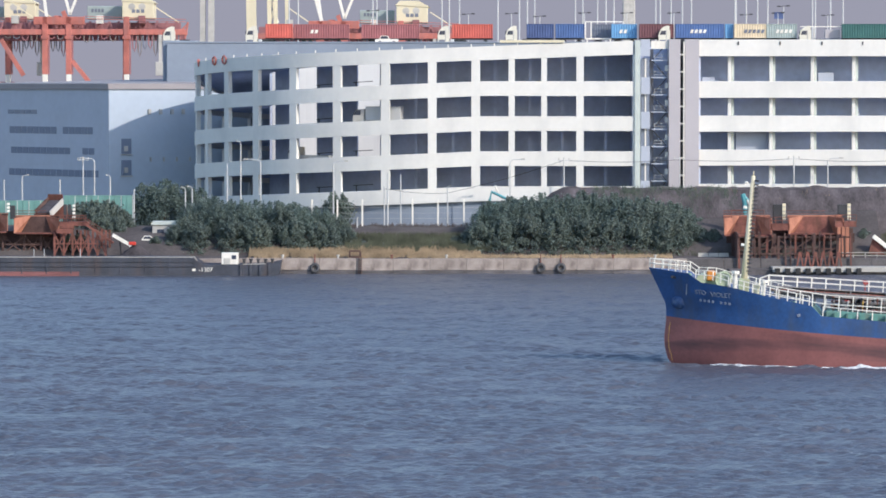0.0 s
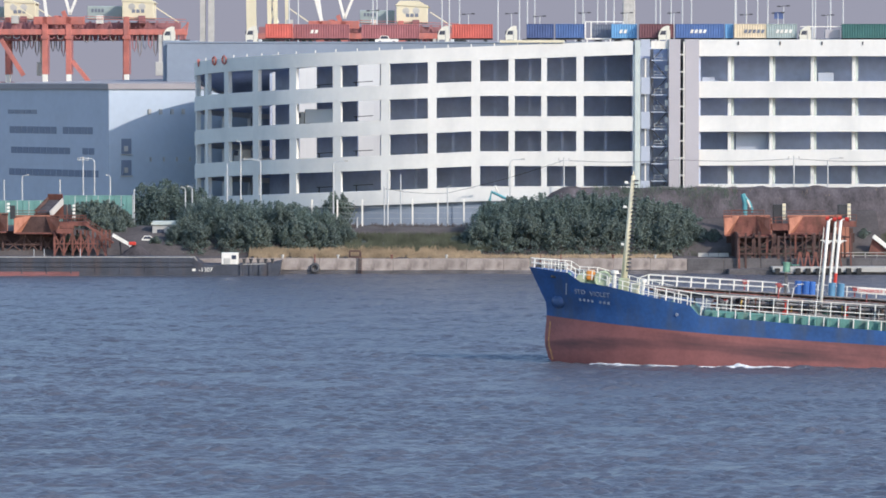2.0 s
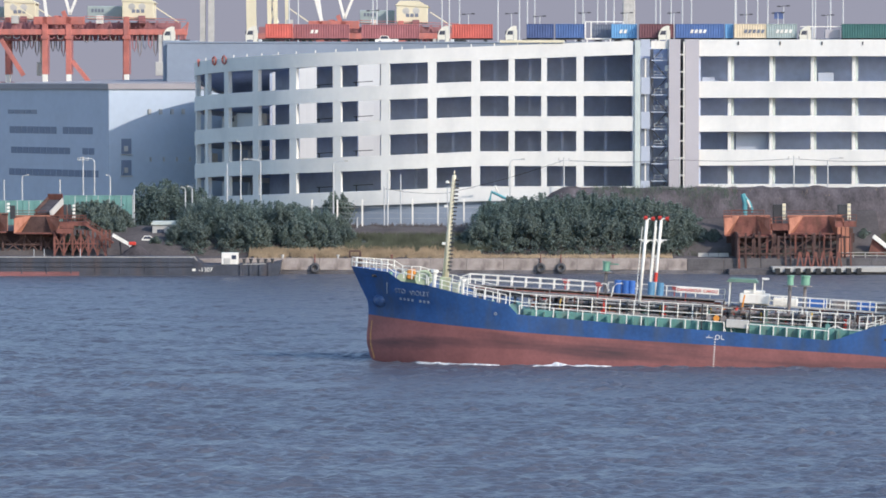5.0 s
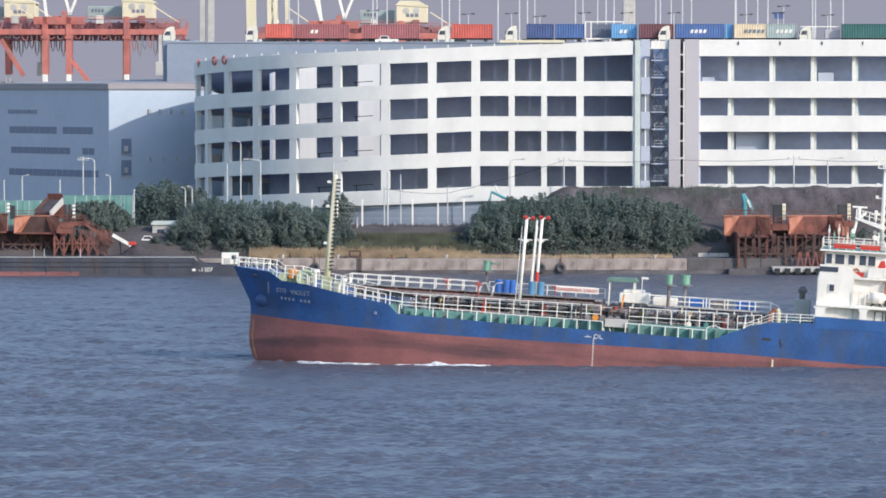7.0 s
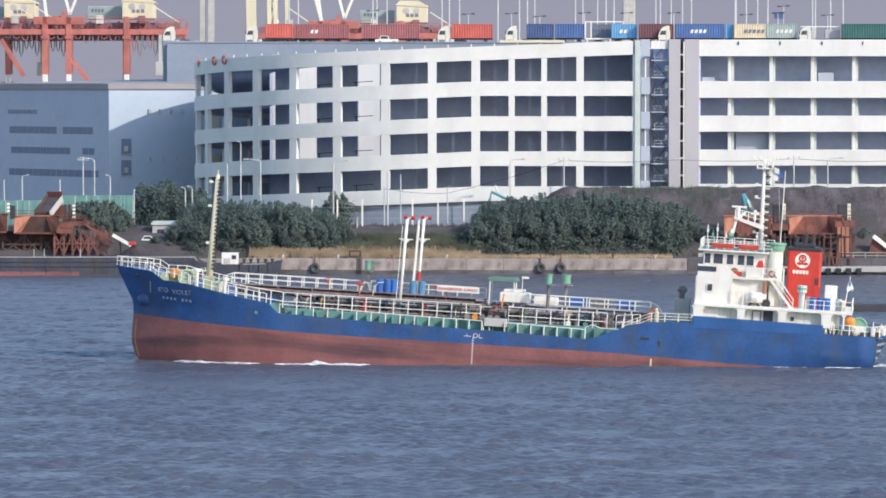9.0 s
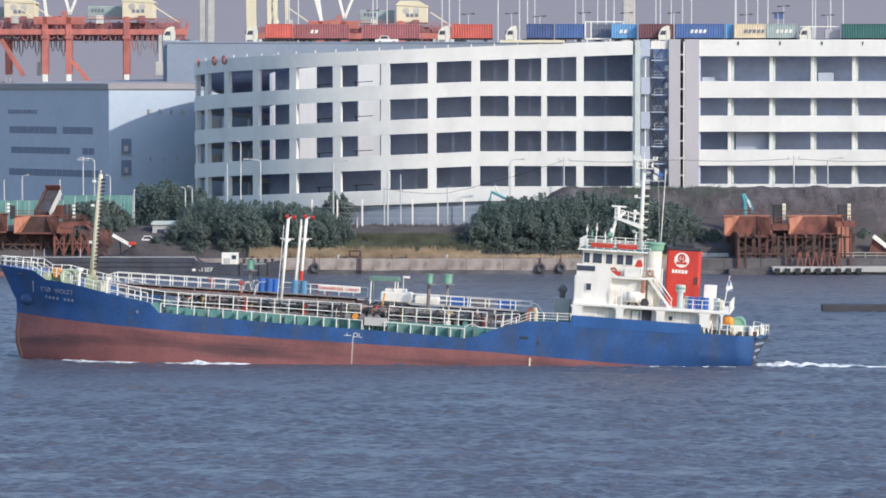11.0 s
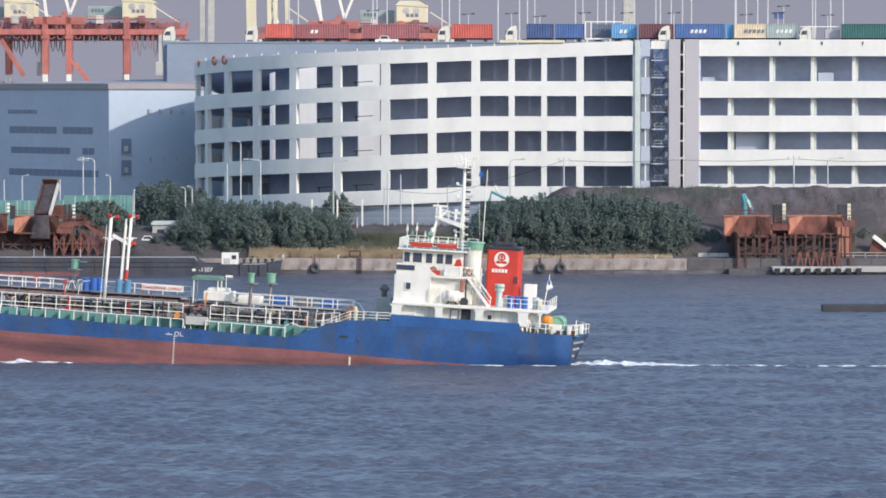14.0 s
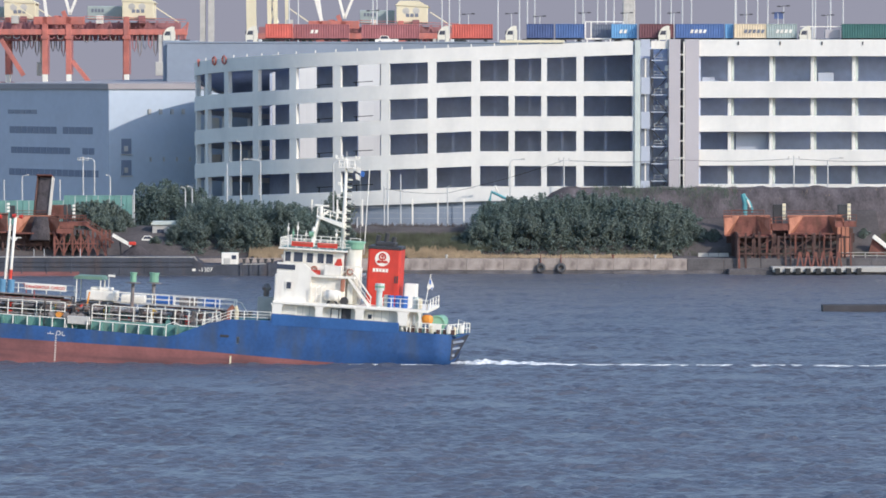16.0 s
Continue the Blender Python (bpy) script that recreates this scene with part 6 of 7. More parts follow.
def control_box(h, px, y):
    x = (px - 784) * y / 7800
    part("control_cabin", M().bevel(x - 0.8, x + 0.75, y, y + 1.4, 7.99, 11.46, 0.05), DARKSTEEL, h, "dark control cabin")
    for k in range(4):
        z = 8.96 + 0.72 * k
        part("signal_plate", M().bevel(x + 0.75, x + 1.3, y - 0.2, y, z, z + 0.5, 0.04), CREAM, h)
    part("signal_backing", M().box(x + 0.7, x + 1.35, y, y + 0.1, 8.77, 11.56), CONCRETE, h)


def hopper_right():
    h = thing("loading_hopper", "rusty orange steel loading hopper with trays on legs", "hopper", group="loading hoppers")
    y = 748.0
    tray(h, 47.76, 55.72, y, 6.40, 9.46)
    tray(h, 58.69, 67.90, y, 6.68, 9.46)
    control_box(h, 1377, 752)
    control_box(h, 1492, 752)
    part("platform", M().box(55.43, 58.88, y, y + 3, 7.16, 8.31), RUST, h)
    part("platform", M().box(66.55, 70.20, y, y + 3, 7.74, 8.70), RUST, h)
    # added wall behind the legs; its dark colour holds dirt and shade
    part("back_wall", M().box(49.6, 70.0, y + 4.2, y + 4.5, 2.4, 7.4), DARKRUST_SHADE, h, "dark rear plate with spoil dirt and shade in its colour")
    part("side_plate", M().box(49.6, 49.9, 742.0, y + 4.2, 2.7, 6.9), DARKRUST_SHADE, h)
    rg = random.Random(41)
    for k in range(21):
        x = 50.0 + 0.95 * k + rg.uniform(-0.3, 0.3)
        part("leg", M().beam((x, 741.6 + rg.uniform(0, 2.5), 0.9 if x < 55 else 1.3), (x + rg.uniform(-0.25, 0.25), 742.5, rg.uniform(6.2, 7.2)), rg.uniform(0.18, 0.45)), RUST if k % 5 == 0 else DARKRUST_SHADE, h)
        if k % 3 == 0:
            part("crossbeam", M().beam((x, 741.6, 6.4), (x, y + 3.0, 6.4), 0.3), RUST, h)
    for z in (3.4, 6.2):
        part("girt", M().beam((49.8, 742.6, z), (69.4, 742.6, z), 0.24), DARKRUST_SHADE, h)
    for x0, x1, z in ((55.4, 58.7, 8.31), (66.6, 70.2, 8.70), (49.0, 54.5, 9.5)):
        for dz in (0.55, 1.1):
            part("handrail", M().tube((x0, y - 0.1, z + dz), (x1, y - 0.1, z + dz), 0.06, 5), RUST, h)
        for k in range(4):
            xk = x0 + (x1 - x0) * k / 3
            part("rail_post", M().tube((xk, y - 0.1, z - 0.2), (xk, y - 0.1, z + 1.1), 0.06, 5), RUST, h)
    legs(h, [49.29, 56.39, 62.91, 69.43], y + 0.4, 1.4, 6.59, 4, 0.5, DARKRUST_SHADE)
    for px in (1482, 1490, 1497):
        part("chute_plate", M().bevel((px - 784) * .0959, (px - 778) * .0959, y - 0.1, y + 0.2, 1.6, 7.74, 0.03), RUSTPALE, h)
    for k in range(6):
        x = 60.0 + 1.3 * k
        part("chute_leg", M().prism([(x - 0.55, 1.3), (x - 0.3, 1.3), (x + 0.1, 3.2), (x + 0.45, 1.3), (x + 0.7, 1.3), (x + 0.25, 3.8), (x - 0.15, 3.8)], 740.9, 741.2), RUST, h)
    c = thing("conveyor", "red conveyor frame with a white tipped boom", "conveyor")
    part("boom", M().beam((73.07, y, 6.20), (77.29, y, 2.94), 0.7, 0.6), WHITE, c)
    part("frame", M().prism([(72.31, 3.13), (72.98, 5.63), (78.25, 3.52), (78.25, 2.66)], y + 0.4, y + 1.2), RUST, c)
    # jetty
    j = thing("jetty", "pale concrete jetty deck on short dark piles", "jetty", kind="structure")
    part("deck", M().bevel(55.29, 130, 738.5, 746, 0.47, 1.32, 0.05), CONCRETE, j)
    for k in range(9):
        px = 1372 + 18 * k
        part("fender", M().bevel((px - 784) * .0947, (px - 775) * .0947, 738.0, 738.6, 0.1, 1.13, 0.08), RUBBER, j)
    part("under_wall", M().box(54.84, 130, 739.2, 742.8, -4, 0.45), TIDE_AND_SHADE, j)
    part("landing_stage", M().bevel(48.01, 55.41, 739.5, 743, -3, 0.9, 0.1), TIDE_AND_SHADE, j)
    r = M()
    for z in (3.0, 3.5):
        r.tube((67.43, 745, z), (120, 745, z), 0.06, 5)
    part("handrail", r, CONCRETE, j)
    for k in range(12):
        x = 67.43 + 2.0 * k
        part("handrail_post", M().tube((x, 745, 1.2), (x, 745, 3.5), 0.06, 5), CONCRETE, j)


def hopper_left():
    h = thing("loading_hopper", "rusty red loading hopper with stair and braced legs", "hopper", group="loading hoppers")
    y = 748.0
    tray(h, -72.88, -65.31, y, 6.78, 9.46, back=DARKRUST_SHADE)
    tray(h, -82.38, -74.03, y, 6.97, 9.85, back=DARKRUST_SHADE)
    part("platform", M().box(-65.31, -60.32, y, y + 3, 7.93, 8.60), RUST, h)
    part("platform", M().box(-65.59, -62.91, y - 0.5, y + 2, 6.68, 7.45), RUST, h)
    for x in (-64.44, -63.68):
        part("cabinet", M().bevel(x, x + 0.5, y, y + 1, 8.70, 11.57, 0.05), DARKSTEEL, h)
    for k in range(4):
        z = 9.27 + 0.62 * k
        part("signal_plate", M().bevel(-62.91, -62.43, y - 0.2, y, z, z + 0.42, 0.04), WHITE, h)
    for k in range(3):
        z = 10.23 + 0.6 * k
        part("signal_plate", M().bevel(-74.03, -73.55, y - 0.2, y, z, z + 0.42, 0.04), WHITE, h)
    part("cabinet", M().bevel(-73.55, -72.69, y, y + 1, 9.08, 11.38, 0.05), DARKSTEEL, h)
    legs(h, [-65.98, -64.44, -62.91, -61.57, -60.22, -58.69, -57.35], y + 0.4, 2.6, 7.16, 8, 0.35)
    legs(h, [-74.99, -71.35, -68.47, -66.36], y + 2.4, 2.6, 6.78, 12, 0.4, DARKRUST_SHADE)
    # dark wall added below the left trays, shade in its colour
    part("back_wall", M().box(-82.0, -66.0, y + 5.0, y + 5.3, 2.6, 6.9), DARKRUST_SHADE, h, "dark rear plate with spoil dirt and shade in its colour")
    st = part("stair", M().beam((-60.80, y - 0.6, 8.31), (-56.00, y - 0.6, 5.05), 0.35, 0.15).beam((-60.80, y + 0.4, 8.31), (-56.00, y + 0.4, 5.05), 0.35, 0.15), RUST, h)
    rail = M()
    for dz in (0.6, 1.1):
        rail.tube((-60.80, y - 0.6, 8.31 + dz), (-56.00, y - 0.6, 5.05 + dz), 0.06, 5)
        rail.tube((-65.21, y - 0.2, 8.60 + dz), (-60.61, y - 0.2, 8.60 + dz), 0.06, 5)
    part("stair_rail", rail, RUST, h)
    for k in range(12):
        part("rail_post", M().tube((-65.21 + 0.42 * k, y - 0.2, 8.60), (-65.21 + 0.42 * k, y - 0.2, 8.60 + 1.1), 0.05, 5), RUST, h)
    c = thing("conveyor", "white sloping loading boom with a red tip over spoil", "conveyor")
    part("boom", M().beam((-55.95, 746, 6.46), (-52.79, 746, 4.65), 0.55, 0.5), WHITE, c)
    part("tip", M().bevel(-53.18, -52.03, 745.6, 746.2, 4.74, 5.32, 0.1), RED, c)
    part("boom_leg", M().beam((-54.59, 747, 2.6), (-54.78, 746.4, 5.70), 0.25), DARKSTEEL, c)
    # heap of spoil on the barge side of the quay
    v, f = [(-52.03, 746, 5.03)], []
    for r in range(1, 7):
        for i in range(22):
            a = 6.283 * i / 22
            d = noise.noise(Vector((r, i * 0.8, 3))) * 0.35
            v.append((-52.03 + 0.62 * r * (1 + d * 0.3) * math.cos(a), 746.6 + 0.45 * r * math.sin(a), 5.03 - 0.42 * r ** 1.05 + d * 0.5))
    f = [(0, 1 + i, 1 + (i + 1) % 22) for i in range(22)] + [(1 + 22 * r + i, 1 + 22 * r + (i + 1) % 22, 23 + 22 * r + (i + 1) % 22, 23 + 22 * r + i) for r in range(5) for i in range(22)]
    tagged(part("spoil_pile", M().add(v, f), MOUND, smooth=True), "small dark brown pile of spoil on the quay", "pile")
    # site office and pale vehicles under the trees
    o = thing("site_hut", "small pale site hut half hidden under trees", "hut", (-47.81, 758, 3.6))
    part("walls", M().bevel(-2.2, 2.2, 0, 3, 0.4, 4.2, 0.05), CONCRETE, o)
    part("roof", M().prism([(-2.5, 4.2), (2.5, 4.2), (2.2, 4.8), (-2.2, 4.8)], -0.3, 3.3), PALEGREEN, o)
    part("window", M().box(-1.4, -0.2, -0.05, 0.02, 2.2, 3.4), DARKGLASS, o)
    part("door", M().box(0.5, 1.4, -0.05, 0.02, 0.5, 3.0), DARKSTEEL, o)
    for px, w in ((262, 1.1), (316, 1.3)):
        car((px - 784) * 755 / 7800, 755, 4.4, w)


def car(x, y, z, w):
    c = thing("parked_car", "small pale car parked on the bank", "car", (x, y, z))
    part("body", M().prism([(-w, 0.3), (w, 0.3), (w, 0.95), (w * 0.65, 1.05), (w * 0.35, 1.6), (-w * 0.6, 1.6), (-w, 1.0)], -0.7, 0.7), WHITE, c)
    part("windscreen", M().prism([(w * 0.3, 1.08), (w * 0.58, 1.08), (w * 0.33, 1.5), (-w * 0.5, 1.5), (-w * 0.75, 1.08)], -0.72, 0.72), DARKGLASS, c)
    for dx in (-0.6 * w, 0.6 * w):
        for dy in (-0.68, 0.58):
            part("wheel", M().tube((dx, dy, 0.3), (dx, dy + 0.12, 0.3), 0.3, 10), RUBBER, c)


# ---- moored barge, pontoon, quay fittings ----
def barge():
    y0, y1 = 734.6, 742.2
    zt = 3.07
    b = thing("barge", "long black work barge moored at the quay", "barge")
    x0, x1 = -80.47, -41.27
    part("hull", M().prism([(x0, -1.5), (x1 + 1, -1.5), (x1 + 1, 2.0), (x1 - 0.3, zt - 0.2), (x1 - 1.2, zt), (x0, zt)], y0, y1), BARGE, b, "black steel barge hull")
    part("bow_hull", M().prism([(x1 + 1, -1.5), (-28.18, -1.5), (-27.33, 0.6), (-27.04, 2.41), (-29.59, 1.94), (-33.36, 1.9), (x1 + 1, 1.9)], y0, y1), BARGE, b)
    part("boot_stripe", M().box(x0, -60.68, y0 - 0.03, y0 + 0.1, -0.6, 0.72), HULLRED, b, "red antifouling stripe")
    for k, z in enumerate((2.3, 1.5)):
        part("rubbing_strake", M().bevel(x0, x1, y0 - 0.14, y0 + 0.05, z, z + 0.16, 0.03), BARGE, b)
    part("coaming", M().bevel(x0, x1 - 1.5, y0 + 0.2, y0 + 0.45, zt, zt + 0.12, 0.03), CONCRETE, b, "pale worn coaming edge")
    part("bow_ramp", M().beam((-44.48, y0 + 0.3, 2.98), (-41.37, y0 + 0.3, 3.17), 0.14, 0.14).beam((-44.48, y0 + 0.3, 2.98), (-43.91, y0 + 0.3, 1.75), 0.12, 0.1).beam((-41.46, y0 + 0.3, 3.17), (-40.71, y0 + 0.3, 1.94), 0.12, 0.1), CONCRETE, b)
    cab = part("cabin", M().bevel(-36.99, -34.25, y0 + 1, y0 + 4, 1.9, 3.79, 0.05), WHITE, b, "small white cabin")
    part("cabin_door", M().box(-36.61, -35.57, y0 + 0.93, y0 + 1.02, 2.0, 2.94), CONCRETE, b)
    part("cabin_window", M().box(-35.29, -34.54, y0 + 0.95, y0 + 1.02, 2.75, 3.41), DARKGLASS, b)
    for px in (432, 444, 457, 470, 482):
        x = (px - 784) * 736 / 7800
        part("bollard", M().tube((x, y0 + 0.8, 1.6), (x, y0 + 0.8, 2.84), 0.22, 8).tube((x, y0 + 0.8, 2.65), (x, y0 + 0.8, 2.84), 0.34, 8), DARKSTEEL, b)
    for px in (424, 441, 458, 474):
        x = (px - 784) * 735 / 7800
        part("fender_timber", M().bevel(x, x + 0.35, y0 - 0.2, y0, -0.3, 1.9, 0.05), BARGE, b)
    part("deck_edge", M().beam((-33.36, y0 + 0.2, 1.95), (-29.59, y0 + 0.2, 2.03), 0.1, 0.1), CONCRETE, b, "pale worn edge")
    part("number_bar", M().box(-41.84, -41.27, y0 - 0.16, y0, 0.81, 1.23), WHITE, b)
    words("hull_number", "-1307", 1.02, Matrix.Translation((-39.58, y0 - 0.16, 1.00)) @ pose(0, 0, 0, 90, 0, 0), WHITE, b, "white hull number")
    for k in range(9):
        x = x0 + 6 + 4.1 * k
        part("hull_stay", M().bevel(x, x + 0.2, y0 - 0.1, y0, 0.4, zt, 0.02), BARGE, b)
    for px in (78, 142, 60):
        x = (px - 784) * 736 / 7800
        part("stanchion", M().tube((x, y0 + 1, zt), (x, y0 + 1, zt + 1.4), 0.06, 5), POLE, b)
    p = thing("pontoon", "low dark floating pontoon in the harbour", "pontoon", (53.41, 619, 0))
    part("body", M().bevel(0, 40, 0, 3, -0.8, 0.95, 0.08), PONTOON, p)


def quay_things():
    for px in (557, 957, 993):
        t = thing("tyre_fender", "old black tyre hung on the quay wall", "tyre", ((px - 784) * 742.5 / 7800, 742.5, 1.0), group="quay fenders")
        part("tyre", M().ring((0, 0, 0), 0.6, 0.27, "y", 18, 8), TYRE, t, smooth=True)
        part("chain", M().tube((0, 0, 0.6), (0, 0.3, 2.3), 0.09, 6), RUST, t)
    t = thing("rusty_frame", "rusty square steel frame on the quay edge", "frame", (-14.88, 744, 2.6))
    part("frame", M().beam((-0.9, 0, 0.2), (0.9, 0, 0.2), 0.28).beam((-0.9, 0, 1.2), (0.9, 0, 1.2), 0.28).beam((-0.9, 0, 0.2), (-0.9, 0, 1.2), 0.28).beam((0.9, 0, 0.2), (0.9, 0, 1.2), 0.36), DARKRUST_SHADE, t)
    t = thing("quay_ladder", "rusty steel ladder down the quay wall", "ladder", (-14.00, 742.6, 0))
    part("rail", M().box(-0.3, -0.2, -0.1, 0.1, 0, 2.9), DARKRUST_SHADE, t)
    part("rail", M().box(0.2, 0.3, -0.1, 0.1, 0, 2.9), DARKRUST_SHADE, t)
    for k in range(8):
        part("rung", M().box(-0.25, 0.25, -0.04, 0.04, 0.2 + 0.33 * k, 0.26 + 0.33 * k), DARKRUST_SHADE, t)
    for px in (500, 598, 693, 790, 1085, 1160):
        t = thing("mooring_post", "worn pale mooring post on the quay", "bollard", ((px - 784) * 743.6 / 7800, 743.6, 2.6))
        part("post", M().tube((0, 0, -0.2), (0, 0, 0.5), 0.18, 10).tube((0, 0, 0.4), (0, 0, 0.6), 0.28, 10), RUST if px % 2 else CONCRETE, t)
    t = thing("barrier", "low pale concrete barrier on the bank", "barrier", (43.3, 747.2, 2.6))
    for k in range(3):
        part("block", M().prism([(1.75 * k, 0), (1.75 * k + 1.7, 0), (1.75 * k + 1.65, 0.75), (1.75 * k + 0.05, 0.75)], 0, 0.45), CONCRETE, t)
    for px, y, z, flip in ((1318, 753, 9.31, 1), (872, 762, 11.58, -1)):
        e = thing("excavator", "teal excavator with folded boom on the heap", "excavator", ((px - 784) * y / 7800, y, z))
        part("boom", M().path([(0, 0, 0), (0.3 * flip - 0.2, 0, 2.2), (-0.3 * flip, 0, 3.9)], 0.42, 6) if flip > 0 else M().path([(-0.6, 0, 0), (-0.2, 0, 1.8), (2.6, 0, 0.5)], 0.3, 6), EXCAV, e)
        part("stick", M().path([(-0.3, 0, 3.9), (0.9, 0, 2.4), (1.4, 0, 0.8)], 0.24, 6) if flip > 0 else M().path([(2.6, 0, 0.6), (1.4, 0.1, 0.9)], 0.26, 6), EXCAV if flip > 0 else WHITE, e)
        part("ram", M().tube((0.4, -0.3, 2.9), (1.0, -0.3, 1.6), 0.14, 6), WHITE, e)
        part("cab", M().bevel(-0.8, 1.6, 0.5, 3.0, -2.2, -0.2, 0.15), EXCAV, e)
        part("counterweight", M().bevel(1.6, 2.6, 0.5, 3.0, -2.0, -0.8, 0.2), EXCAV, e)


# ---- vehicles on the roof road ----
def container_mesh(L, material):
    # corrugated long sides, one skin
    n = int(L / 0.5)
    side = []
    for k in range(n):
        x, w = 0.1 + k * (L - 0.2) / n, (L - 0.2) / n
        side += [(x, 0.0), (x + w * 0.35, 0.0), (x + w * 0.5, 0.09), (x + w * 0.85, 0.09)]
    back = [(x, 2.44 - y) for x, y in reversed(side)]
    m = M().prism([(0, 0)] + side + [(L, 0), (L, 2.44)] + back + [(0, 2.44)], 0, 2.75, "z")
    return m.mesh("container", material)


def trailer(px0, px1, color, y, bars=0, mark=WHITE, label=""):
    k = y / 7800
    x0, L = (px0 - 784) * k, (px1 - px0) * k
    t = thing("container_trailer", label, "trailer", (x0, y, DECK), group="trailers on the roof road")
    part("container", container_mesh(L, color), color, t, at=(0, 0, 1.35))
    for a in (0.0, L - 0.16):
        part("corner_post", M().bevel(a, a + 0.16, -0.06, 0.1, 1.3, 4.13, 0.03), color, t)
    part("top_rail", M().bevel(0.16, L - 0.16, -0.05, 0.08, 3.98, 4.12, 0.03), color, t)
    part("bottom_rail", M().bevel(0.16, L - 0.16, -0.05, 0.08, 1.32, 1.5, 0.03), color, t)
    part("chassis", M().box(0, L, 0.5, 1.9, 1.0, 1.33), DARKSTEEL, t)
    for x in (0.18 * L, 0.3 * L, 0.82 * L):
        part("wheel", M().tube((x, 0.05, 0.5), (x, 0.35, 0.5), 0.5, 12), RUBBER, t)
        part("wheel", M().tube((x, 2.05, 0.5), (x, 2.35, 0.5), 0.5, 12), RUBBER, t)
    for i in range(bars):
        a = L * 0.3 + i * 0.85
        part("marking_bar", M().prism([(a, 2.3), (a + 0.55, 2.3), (a + 0.75, 3.0), (a + 0.2, 3.0)], -0.1, -0.065), mark, t)
    return t


def truck_cab(px, y, color, flip=1):
    t = thing("truck_cab", "white truck tractor parked on the roof road", "truck", ((px - 784) * y / 7800, y, DECK), 0 if flip > 0 else 180, group="trucks on the roof road")
    part("cab", M().prism([(-1.15, 0.55), (1.15, 0.55), (1.15, 2.9), (0.85, 3.0), (-0.75, 3.0), (-1.2, 1.9)], -1.2, 1.2), color, t)
    part("roof_fairing", M().prism([(-0.7, 3.0), (1.0, 3.0), (1.0, 3.7), (0.5, 3.75), (-0.2, 3.5)], -1.05, 1.05), color, t)
    part("windscreen", M().prism([(-1.22, 1.95), (-0.8, 2.9), (-0.72, 2.9), (-1.1, 1.95)], -1.1, 1.1), DARKGLASS, t)
    for y0 in (-1.23, 1.17):
        part("side_window", M().prism([(-0.95, 1.95), (-0.62, 2.75), (0.25, 2.75), (0.25, 1.95)], y0, y0 + 0.06), DARKGLASS, t)
        part("door_seam", M().box(0.33, 0.4, y0, y0 + 0.06, 0.8, 2.85), CONT_GREY, t)
        part("step_panel", M().box(-0.95, 0.3, y0, y0 + 0.06, 0.55, 0.95), CONT_GREY, t)
    part("grille", M().box(-1.24, -1.15, -0.8, 0.8, 0.9, 1.6), DARKSTEEL, t)
    part("bumper", M().bevel(-1.4, -1.1, -1.2, 1.2, 0.35, 0.75, 0.06), CONT_GREY, t)
    part("mirror", M().bevel(-1.25, -1.1, -1.5, -1.28, 2.0, 2.7, 0.03), DARKSTEEL, t)
    part("chassis", M().box(1.0, 4.2, -0.8, 0.8, 0.7, 1.1), DARKSTEEL, t)
    part("fuel_tank", M().bevel(1.3, 2.1, -1.2, -0.75, 0.5, 1.05, 0.1), POLE, t)
    for x in (-0.3, 2.6, 3.6):
        part("wheel", M().tube((x, -1.2, 0.5), (x, -0.85, 0.5), 0.5, 12), RUBBER, t)
        part("wheel", M().tube((x, 0.85, 0.5), (x, 1.2, 0.5), 0.5, 12), RUBBER, t)


DECK = 39.86


